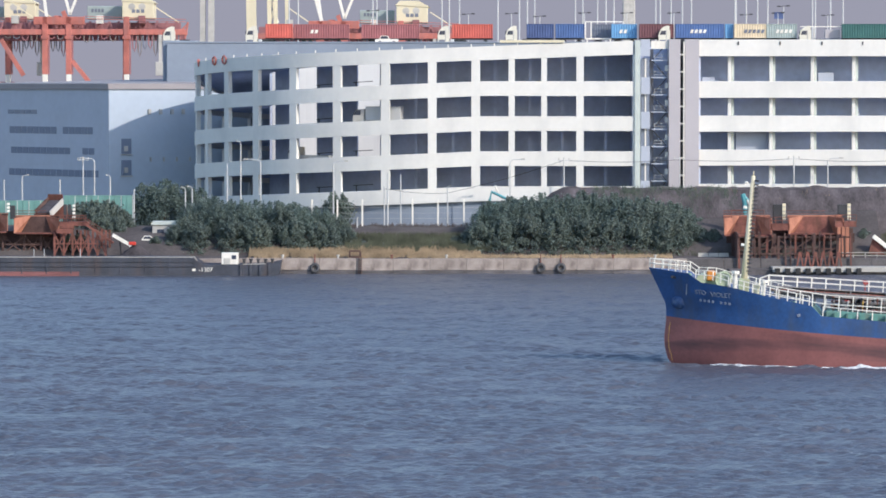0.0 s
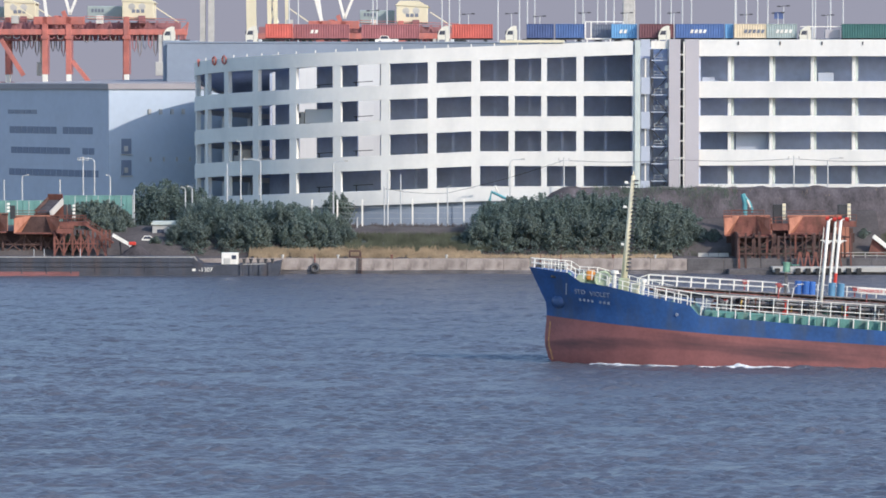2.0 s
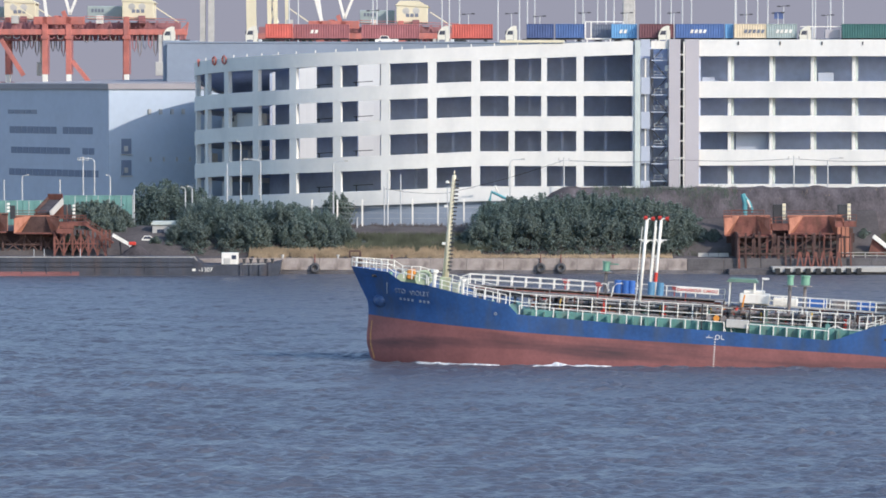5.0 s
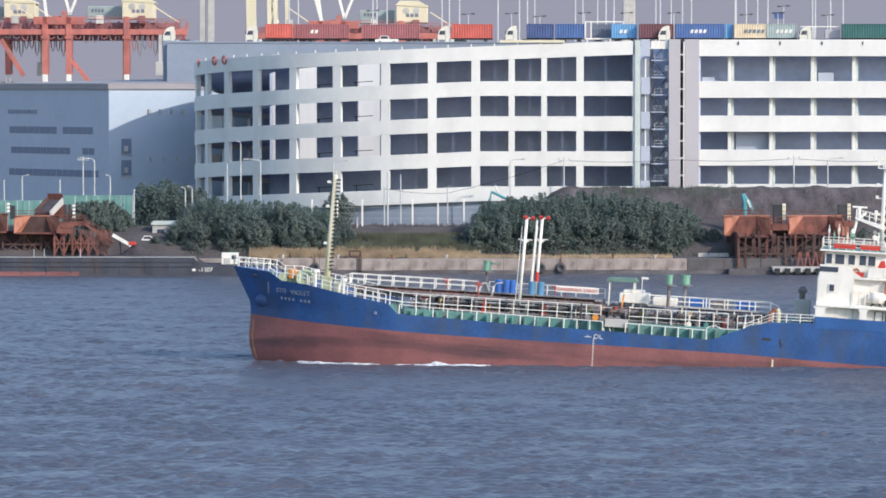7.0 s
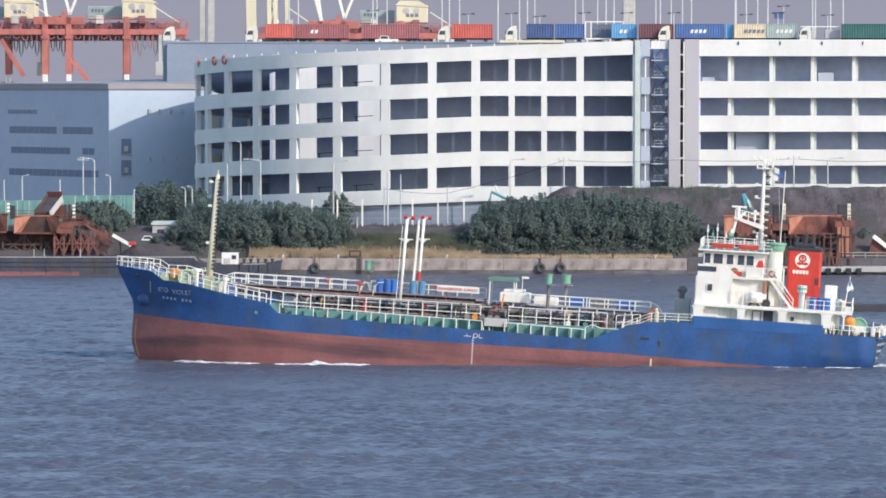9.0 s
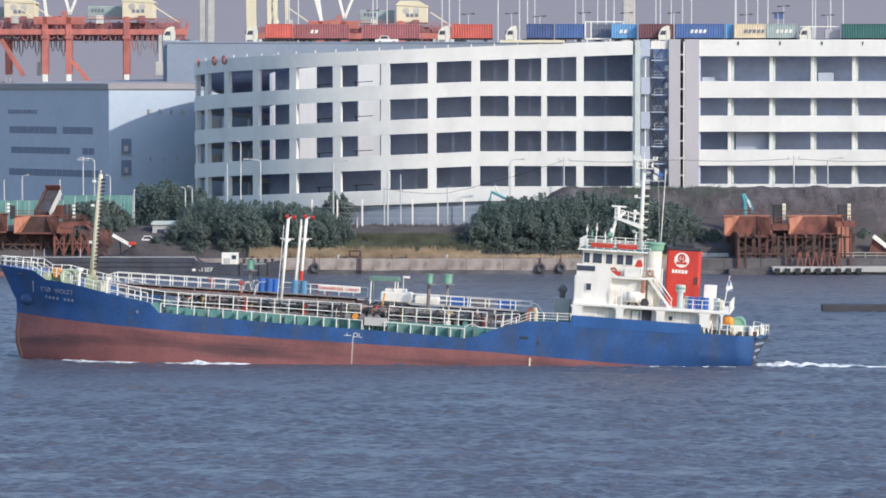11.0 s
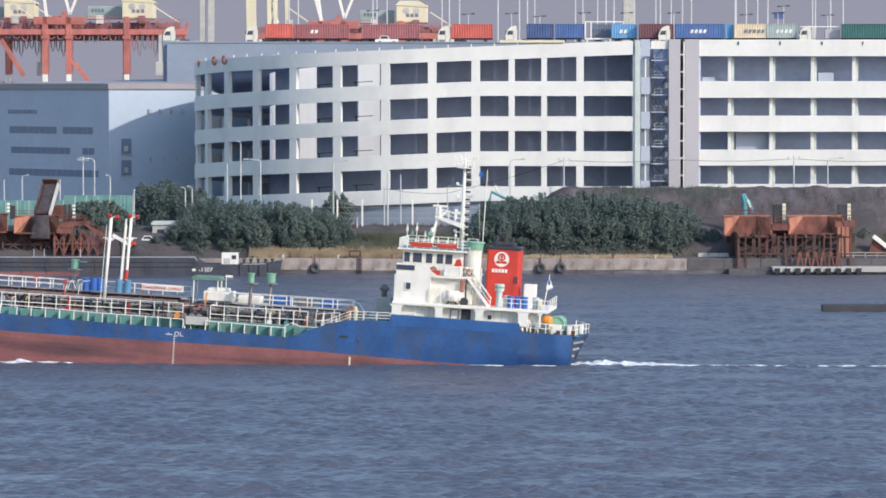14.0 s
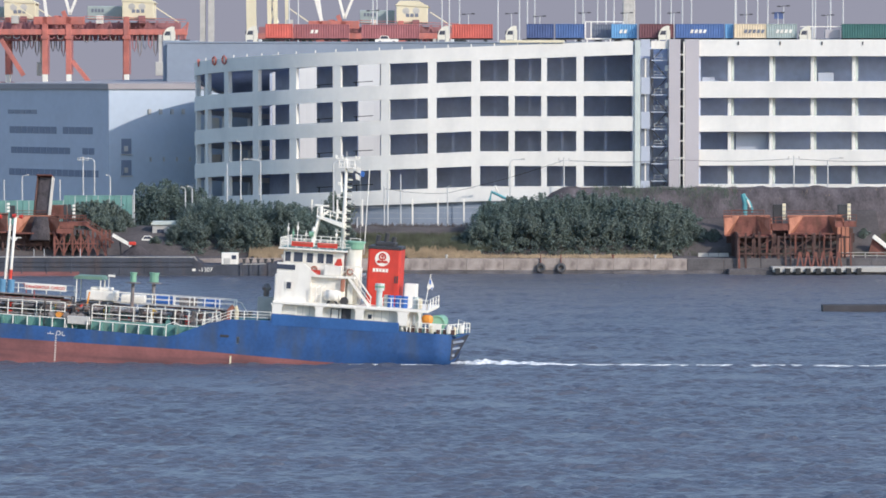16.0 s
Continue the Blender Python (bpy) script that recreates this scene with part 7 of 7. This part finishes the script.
def roof_road():
    y = 880
    trailer(932, 980, CONT_NAVY, y, 0, label="dark navy blue short shipping container on a trailer")
    trailer(983, 1034, CONT_BLUE, y, 0, label="dull blue short shipping container on a trailer")
    trailer(1046, 1100, CONT_GREY, y + 6, 0, label="grey-blue flat rack container on a trailer")
    trailer(1082, 1127, CONT_SKY, y + 2, 2, label="light blue short shipping container on a trailer")
    trailer(1131, 1192, CONT_MAROON, y, 0, label="dark maroon shipping container on a trailer")
    trailer(1195, 1281, CONT_BLUE, y, 4, label="blue shipping container with white slanted marking")
    trailer(1283, 1297, CONT_SKY, y + 1, 0, label="light blue end of a shipping container on a trailer")
    trailer(1299, 1355, CONT_CREAM, y, 5, CONT_GREY, label="cream short shipping container on a trailer")
    trailer(1356, 1410, CONT_PALE, y, 4, label="pale grey-green shipping container on a trailer")
    trailer(1490, 1592, CONT_GREEN, y, 0, label="dark green shipping container on a trailer")
    trailer(470, 518, CONT_RED, y, 0, label="faded red shipping container on a trailer")
    trailer(520, 618, CONT_DARKRED, y + 5, 2, label="dark red low container on a trailer")
    trailer(640, 742, CONT_DARKRED, y + 9, 0, label="dark red container on a trailer")
    trailer(800, 872, CONT_RED, y + 4, 0, label="faded red shipping container on a trailer")
    for px, f in ((446, 1), (785, 1), (905, 1), (1424, 1), (1175, 1), (300, 1), (690, -1)):
        truck_cab(px, y + 12 if px in (690, 300) else y, VENTCREAM, f)
    f = thing("flatbed_trailer", "flatbed trailer with a grey load under a pale frame", "trailer", ((1440 - 784) * 882 / 7800, 882, DECK))
    part("bed", M().bevel(0, 5.6, 0, 2.4, 0.9, 1.25, 0.04), CONT_GREY, f)
    part("load", M().bevel(2.2, 5.2, 0.2, 2.2, 1.25, 3.0, 0.08), LILAC, f)
    part("frame", M().beam((-2.8, 0, 3.6), (5.6, 0, 3.6), 0.18).beam((0, 0, 1.2), (0, 0, 3.6), 0.14).beam((5.5, 0, 1.2), (5.5, 0, 3.6), 0.14), WHITE, f)
    for x in (0.8, 4.0, 5.0):
        part("wheel", M().tube((x, 0.05, 0.5), (x, 0.35, 0.5), 0.5, 12), RUBBER, f)
    v = thing("pickup", "small white pickup parked on the roof road", "car", ((664 - 784) * 876 / 7800, 876, DECK))
    part("body", M().prism([(0, 0.4), (4.6, 0.4), (4.6, 1.05), (2.9, 1.05), (2.5, 1.75), (1.2, 1.75), (0.8, 1.05), (0, 1.0)], 0, 1.6), WHITE, v)
    part("window", M().prism([(0.95, 1.1), (1.3, 1.65), (2.4, 1.65), (2.7, 1.1)], -0.02, 1.62), DARKGLASS, v)
    for x in (0.9, 3.7):
        part("wheel", M().tube((x, -0.05, 0.35), (x, 0.2, 0.35), 0.35, 12), RUBBER, v)
    box = thing("low_loader", "white framed empty trailer on the roof road", "trailer", (28.56, 884, DECK))
    part("frame", M().beam((0, 0, 4.6), (7.6, 0, 4.6), 0.2).beam((0, 0, 1.2), (0, 0, 4.6), 0.2).beam((1.1, 0, 1.2), (1.1, 0, 4.6), 0.2).beam((7.6, 0, 1.2), (7.6, 0, 4.6), 0.2).beam((0, 0, 1.2), (7.6, 0, 1.2), 0.3), WHITE, box)
    # tall slim masts along the road
    for k, px in enumerate((512, 528, 660, 667, 685, 782, 795, 813, 881, 919, 933, 946, 1018, 1031, 1057, 1072, 1086, 1160, 1168, 1187, 1207, 1223, 1300, 1302, 1320, 1340, 1358, 1437, 1442, 1469, 1491)):
        yy = 898 + 3 * (k % 4)
        t = thing("light_mast", "slim pale light mast on the roof road", "mast", ((px - 784) * yy / 7800, yy, DECK - 0.4), group="light masts on the roof road")
        part("mast", M().tube((0, 0, 0), (0, 0, 22), 0.16, 6, 0.11), POLE, t)
        part("base", M().box(-0.3, 0.3, -0.3, 0.3, 0, 0.5), CONCRETE, t)
    for px, py in ((829, 26), (905, 25), (955, 30), (1034, 24), (1109, 24), (1192, 24), (1320, 27), (1464, 28), (1386, 12), (660, 20), (1376, 24)):
        yy = 893
        x, z = (px - 784) * yy / 7800, 32 - (py - 149) * yy / 7800
        t = thing("road_lamp", "grey road lamp with twin heads on the roof road", "lamp", (x, yy, DECK - 0.4), group="road lamps on the roof road")
        h = z - DECK + 0.4
        part("pole", M().tube((0, 0, 0), (0, 0, h), 0.09, 6), POLE, t)
        part("arm", M().beam((-0.9, 0, h), (0.9, 0, h + 0.1), 0.1), DARKSTEEL, t)
        part("head", M().bevel(-1.3, -0.6, -0.2, 0.2, h - 0.1, h + 0.15, 0.04), DARKSTEEL, t)
        part("head", M().bevel(0.6, 1.3, -0.2, 0.2, h, h + 0.25, 0.04), DARKSTEEL, t)
    g = thing("road_sign", "dark blue road sign board on a post", "sign", (68.01, 893, DECK - 0.4))
    part("board", M().box(-1.0, 1.0, -0.05, 0.05, 45.17 - DECK + 0.4, 46.54 - DECK + 0.4), CONT_NAVY, g)
    part("post", M().tube((0.9, 0.1, 0), (0.9, 0.1, 47.46 - DECK + 0.4), 0.08, 6), POLE, g)


# ---- gantry cranes and far pylons ----
def gantry(y, dx, name_label):
    """A quay gantry crane with red portal and cream machinery house; dx shifts the same crane along the quay."""
    c = thing("gantry_crane", name_label, "crane", (dx, y, 0), group="quay gantry cranes")

    def xx(px):
        return (px - 784) * y / 7800

    def zz(py):
        return 32 - (py - 149) * y / 7800
    z0 = 4.0
    for px in (80, 122, 224):
        part("leg", M().bevel(xx(px - 5), xx(px + 5), 0, 1.6, zz(132), zz(30), 0.1), CRANERED, c)
        part("leg_foot", M().bevel(xx(px - 4.5), xx(px + 4.5), 0, 1.5, z0, zz(132), 0.1), WHITE, c, "white leg foot")
        part("rear_leg", M().bevel(xx(px - 13), xx(px - 7), 14, 15.4, z0, zz(40), 0.1), CRANERED, c)
    part("girder", M().bevel(xx(-30), xx(332), 0.2, 1.4, zz(62), zz(52), 0.1), CRANERED, c)
    part("girder", M().bevel(xx(-30), xx(318), 6, 8, zz(54), zz(40), 0.1), CRANESHADE, c)
    part("portal", M().bevel(xx(60), xx(150), 0, 2, zz(44), zz(30), 0.1), CRANERED, c)
    for a, b in (((2, 70), (42, 134)), ((128, 108), (160, 148)), ((112, 20), (122, 44))):
        part("brace", M().beam((xx(a[0]), 0.8, zz(a[1])), (xx(b[0]), 0.8, zz(b[1])), 1.1), CRANERED, c)
    h = part("machinery_house", M().bevel(xx(216), xx(272), 2, 12, zz(34), zz(2), 0.15), CREAM, c, "cream machinery house")
    part("house_roof", M().prism([(xx(214), zz(2)), (xx(222), zz(-6)), (xx(256), zz(-6)), (xx(276), zz(6))], 1.8, 12.2), CREAM, c)
    for px in (233, 251):
        part("house_louvre", M().tube((xx(px), 1.98, zz(12)), (xx(px), 2.05, zz(12)), 0.9, 14), CONCRETE, c)
    for k in range(3):
        part("house_mark", M().box(xx(233 + 8 * k), xx(239 + 8 * k), 1.93, 2, zz(23), zz(17)), CONT_GREY, c)
    part("second_house", M().bevel(xx(150), xx(212), 10, 18, zz(34), zz(10), 0.15), CONT_PALE, c)
    for k in range(4):
        part("house_mark", M().box(xx(157 + 6 * k), xx(161 + 6 * k), 9.93, 10, zz(21), zz(15)), CONT_GREY, c)
    part("apex_leg", M().beam((xx(124), 1, zz(26)), (xx(112), 1, zz(-20)), 0.7).beam((xx(124), 1, zz(26)), (xx(140), 1, zz(-14)), 0.7), WHITE, c)
    part("apex_mast", M().beam((xx(83), 1, zz(32)), (xx(74), 1, zz(-40)), 0.75), WHITE, c)
    part("stay", M().beam((xx(20), 1, zz(4)), (xx(66), 1, zz(36)), 0.3), CREAM, c)
    part("stay", M().beam((xx(276), 3, zz(14)), (xx(316), 3, zz(40)), 0.3), CREAM, c)
    rg = random.Random(31)
    for k in range(24):
        px, deep = (14 + 15.5 * k, rg.uniform(6, 16)) if k < 14 else (238 + 9.4 * (k - 14), rg.uniform(24, 38))
        w = 5.5 if k < 14 else 3.6
        part("festoon_cable", M().path([(xx(px - w), 0.8, zz(62)), (xx(px - w * 0.8), 0.8, zz(62 + deep * 0.75)), (xx(px), 0.8, zz(62 + deep)), (xx(px + w * 0.8), 0.8, zz(62 + deep * 0.75)), (xx(px + w), 0.8, zz(62))], 0.17, 5), (PIPE, CONT_GREY, CRANESHADE)[k % 3], c)
    for k in range(20):
        px = -20 + 17 * k
        part("lattice", M().beam((xx(px), 3.2, zz(60)), (xx(px + 8.5), 3.2, zz(38)), 0.45), CRANESHADE, c)
        part("lattice", M().beam((xx(px + 8.5), 3.2, zz(38)), (xx(px + 17), 3.2, zz(60)), 0.45), CRANESHADE, c)
    part("lower_chord", M().bevel(xx(-30), xx(325), 9, 10.5, zz(72), zz(60), 0.1), CRANESHADE, c)
    for px in (80, 122, 224):
        part("leg_ladder", M().beam((xx(px + 7), 0.5, zz(132)), (xx(px + 7), 0.5, zz(60)), 0.35), CRANESHADE, c)
        part("leg_collar", M().bevel(xx(px - 7), xx(px + 7), -0.3, 1.9, zz(70), zz(64), 0.1), CRANERED, c)
    part("sill_beam", M().bevel(xx(70), xx(235), 0.3, 1.3, zz(152), zz(145), 0.1), CRANESHADE, c)
    for k in range(4):
        part("trolley_box", M().bevel(xx(20 + 75 * k), xx(32 + 75 * k), 1, 4, zz(42), zz(28), 0.1), (CONCRETE, CRANERED, WHITE, CRANESHADE)[k], c)
    part("trolley", M().bevel(xx(276), xx(290), -1, 2, zz(134), zz(110), 0.1).beam((xx(284), 0.5, zz(62)), (xx(284), 0.5, zz(112)), 0.8), CONCRETE, c)
    rail = M()
    for dz in (1.0, 1.6):
        rail.tube((xx(150), 0.1, zz(40) + dz), (xx(330), 0.1, zz(46) + dz), 0.09, 5)
    part("walkway_rail", rail, CRANERED, c)
    part("end_frame", M().beam((xx(328), 0.5, zz(68)), (xx(333), 0.5, zz(40)), 0.5).beam((xx(316), 0.5, zz(60)), (xx(333), 0.5, zz(42)), 0.4), CRANERED, c)
    return c


def cranes():
    y = 1150.0
    a = gantry(y, 0.0, "red quay gantry crane with a cream machinery house")
    copy_thing(a, pose((480 + 5) * y / 7800, y + 6, -1.0))
    copy_thing(a, pose((-216) * y / 7800, y + 10, 0))
    t = thing("tower_leg", "pale cream leg of a far crane tower", "crane", (0, 1300, 0))
    for px, w in ((357, 9), (372, 10), (449, 17), (481, 7), (492, 7), (512, 6)):
        k = 1300 / 7800
        part("leg", M().prism([((px - w / 2 - 784) * k, 4), ((px + w / 2 - 784) * k, 4), ((px + w / 2 - 784 - (6 if px > 400 else -3)) * k, 75), ((px - w / 2 - 784 - (6 if px > 400 else -3)) * k, 75)], 0, 3), CREAM if px > 400 else CONCRETE, t)
    part("cross_brace", M().beam(((478 - 784) / 6, 1, 58), ((492 - 784) / 6, 1, 50), 0.7).beam(((492 - 784) / 6, 1, 58), ((478 - 784) / 6, 1, 50), 0.7), WHITE, t)
    part("cross_brace", M().beam(((545 - 784) / 6, 1, 66), ((586 - 784) / 6, 1, 40), 1.0), WHITE, t)
    p = thing("bridge_pylon", "tall pale grey bridge pylon in the haze", "pylon", (101.23, 2400, 0))
    part("shaft", M().bevel(-3.3, 3.3, 0, 6, 0, 140, 0.4), CONCRETE, p)
    part("cap", M().bevel(-3.8, 3.8, -0.5, 6.5, 140, 143, 0.3), CONCRETE, p)


# ---- vehicles that move ----
def ramp_truck(tall):
    t = thing("truck", "grey box truck driving down the ramp" if tall else "flatbed trailer truck driving along the ramp", "truck")
    part("cab", M().prism([(-4.3, 0.6), (-2.2, 0.6), (-2.2, 3.0), (-3.8, 3.0), (-4.35, 1.9)], -1.15, 1.15), CONCRETE, t)
    part("windscreen", M().prism([(-4.33, 1.95), (-3.85, 2.85), (-2.9, 2.85), (-2.9, 1.95)], -1.18, 1.18), DARKGLASS, t)
    part("cargo_box" if tall else "flatbed", M().bevel(-2.0, 4.4, -1.2, 1.2, 1.0, 3.5 if tall else 1.5, 0.05), WELLGREY if tall else CONCRETE, t)
    part("chassis", M().box(-4.0, 4.3, -0.6, 0.6, 0.6, 1.0), DARKSTEEL, t)
    for x in (-3.2, 2.2, 3.3):
        for yy in (-1.15, 0.85):
            part("wheel", M().tube((x, yy, 0.5), (x, yy + 0.3, 0.5), 0.5, 12), RUBBER, t)
    return t


def tip_truck():
    """A tipper that stands on the hopper with its tail to the water; its body rises."""
    t = thing("tip_truck", "red tipper truck emptying dark spoil into the hopper", "truck", (-68.25, 752, 9.15), -14)
    part("chassis", M().box(-0.5, 0.5, -0.2, 7.6, -0.6, -0.1), DARKSTEEL, t)
    part("cab", M().bevel(-1.25, 1.25, 7.5, 9.3, -0.3, 2.0, 0.15), RUST, t)
    part("windscreen", M().box(-1.1, 1.1, 9.28, 9.34, 0.9, 1.8), DARKGLASS, t)
    for x in (-1.25, 0.8):
        for y in (0.6, 1.7, 8.4):
            part("wheel", M().tube((x, y, -0.6), (x + 0.45, y, -0.6), 0.55, 12), RUBBER, t)
    for k in range(2):
        part("ramp_beam", M().beam((-1 + 2 * k, 3, -1.15), (-1 + 2 * k, 9, -1.15), 0.4), RUST, t)
    part("dock", M().box(-2.5, 2.5, -0.5, 9, -3.2, -1.2), RUST, t)
    bed = new("tipping_body")
    bed.parent = t
    part("bed_floor", M().box(-1.25, 1.25, 0, 7.1, 0, 0.15), DARKSTEEL, bed)
    part("bed_side", M().box(-1.35, -1.23, 0, 7.1, 0, 1.5), DARKRUST_SHADE, bed)
    part("bed_side", M().box(1.23, 1.35, 0, 7.1, 0, 1.2), CONCRETE, bed)
    part("headboard", M().bevel(-1.35, 1.35, 7.0, 7.2, 0, 1.9, 0.04), RUST, bed, "rusty red headboard")
    part("spoil_load", M().bevel(-1.2, 1.2, 0.3, 7.0, 0.14, 0.95, 0.2), MOUND, bed, "dark wet spoil")
    return t, bed


def spoil_slide():
    """The part of the load that slides from the tipper down the tray."""
    v, f, nx, ny = [], [], 9, 14
    for side in (0, 1):
        for j in range(ny):
            w = 1.25 + 0.55 * (1 - j / (ny - 1))
            for i in range(nx):
                u = -1 + 2 * i / (nx - 1)
                y = 4.1 * j / (ny - 1)
                d = noise.noise(Vector((u * 2.3, y * 1.1, 5.0)))
                z = -0.12 if side == 0 else 0.28 + 0.2 * d - 0.3 * u * u
                v.append((w * u * (1 + 0.12 * d), y, z))
    o = nx * ny
    for j in range(ny - 1):
        for i in range(nx - 1):
            a = j * nx + i
            f += [(a, a + nx, a + nx + 1, a + 1), (o + a, o + a + 1, o + a + nx + 1, o + a + nx)]
    rim = [i for i in range(nx)] + [j * nx + nx - 1 for j in range(1, ny)] + [(ny - 1) * nx + i for i in range(nx - 2, -1, -1)] + [j * nx for j in range(ny - 2, 0, -1)]
    f += [(a, b, o + b, o + a) for a, b in zip(rim, rim[1:] + rim[:1])]
    return tagged(part("spoil", M().add(v, f), MOUND, smooth=True), "dark wet spoil sliding from the tipper into the hopper", "spoil")


# ---- assembly ----
land()
water = sea()
straight_wing()
stair_tower()
ramp_drum()
rear_block()
shed()
ground_forms()
trees()
fences()
poles()
hopper_right()
hopper_left()
barge()
quay_things()
roof_road()
cranes()
box_truck = ramp_truck(True)
flat_truck = ramp_truck(False)
tipper, tipping_body = tip_truck()
sliding_spoil = spoil_slide()
ship = tanker()


def ramp_pose(s, row):
    """On the ramp's lane, heading the way that s grows."""
    x, y = ramp_at(s, 3.2)
    turn = 0.0 if s <= S_ARC else math.degrees((s - S_ARC) / ARC_R)
    return pose(x, y, sill(s, row) - 0.98, 0, 0, -turn)


def motions():
    """The tanker steams to the left and slightly away; the waves drift."""
    c, q = math.cos(radians(6)), math.sin(radians(6))
    rows = []
    for t in (0.0, 3.0, 6.0, 9.0, 12.0, 14.0, 16.0):
        d = 6.88 * (t - 9.0)
        rows.append((t, pose(6.42 - d * c, 507.1 + d * q, 0, 0, TRIM, -6)))
    walk(ship, rows)
    # two trucks run down the ramp and out of sight behind it
    rows = [(0.8 * k, ramp_pose(S_ARC + 10.5 + 6.3 * 0.8 * k, 1)) for k in range(12)]
    walk(box_truck, rows + [(16.0, rows[-1][1])])
    rows = [(0.5 * k, ramp_pose(S_ARC + 24.5 + 8.0 * 0.5 * k, 2)) for k in range(13)]
    walk(flat_truck, rows + [(16.0, rows[-1][1])])
    # the tipper's body
    walk(tipping_body, [(t, pose(0, 0, 0, a, 0, 0)) for t, a in ((0, 17), (4, 17.5), (7, 18), (8, 19), (9, 21.5), (10.3, 29), (11.5, 36), (13, 42), (14, 48), (15, 57), (16, 72))])
    x = -68.5
    walk(sliding_spoil, [(t, pose(x, y, z, a, 0, -10)) for t, y, z, a in ((0, 752.6, 9.45, 17), (7, 752.6, 9.45, 18), (9, 752.5, 9.45, 21), (10.3, 752.0, 9.3, 30), (11.4, 750.6, 8.2, 46), (12.6, 748.7, 6.2, 66), (14, 748.15, 5.7, 77), (16, 748.1, 5.45, 79))])
    walk(water, [(0.0, pose(0, 0, 0)), (16.0, pose(-5.5, -8.5, 0))])


motions()
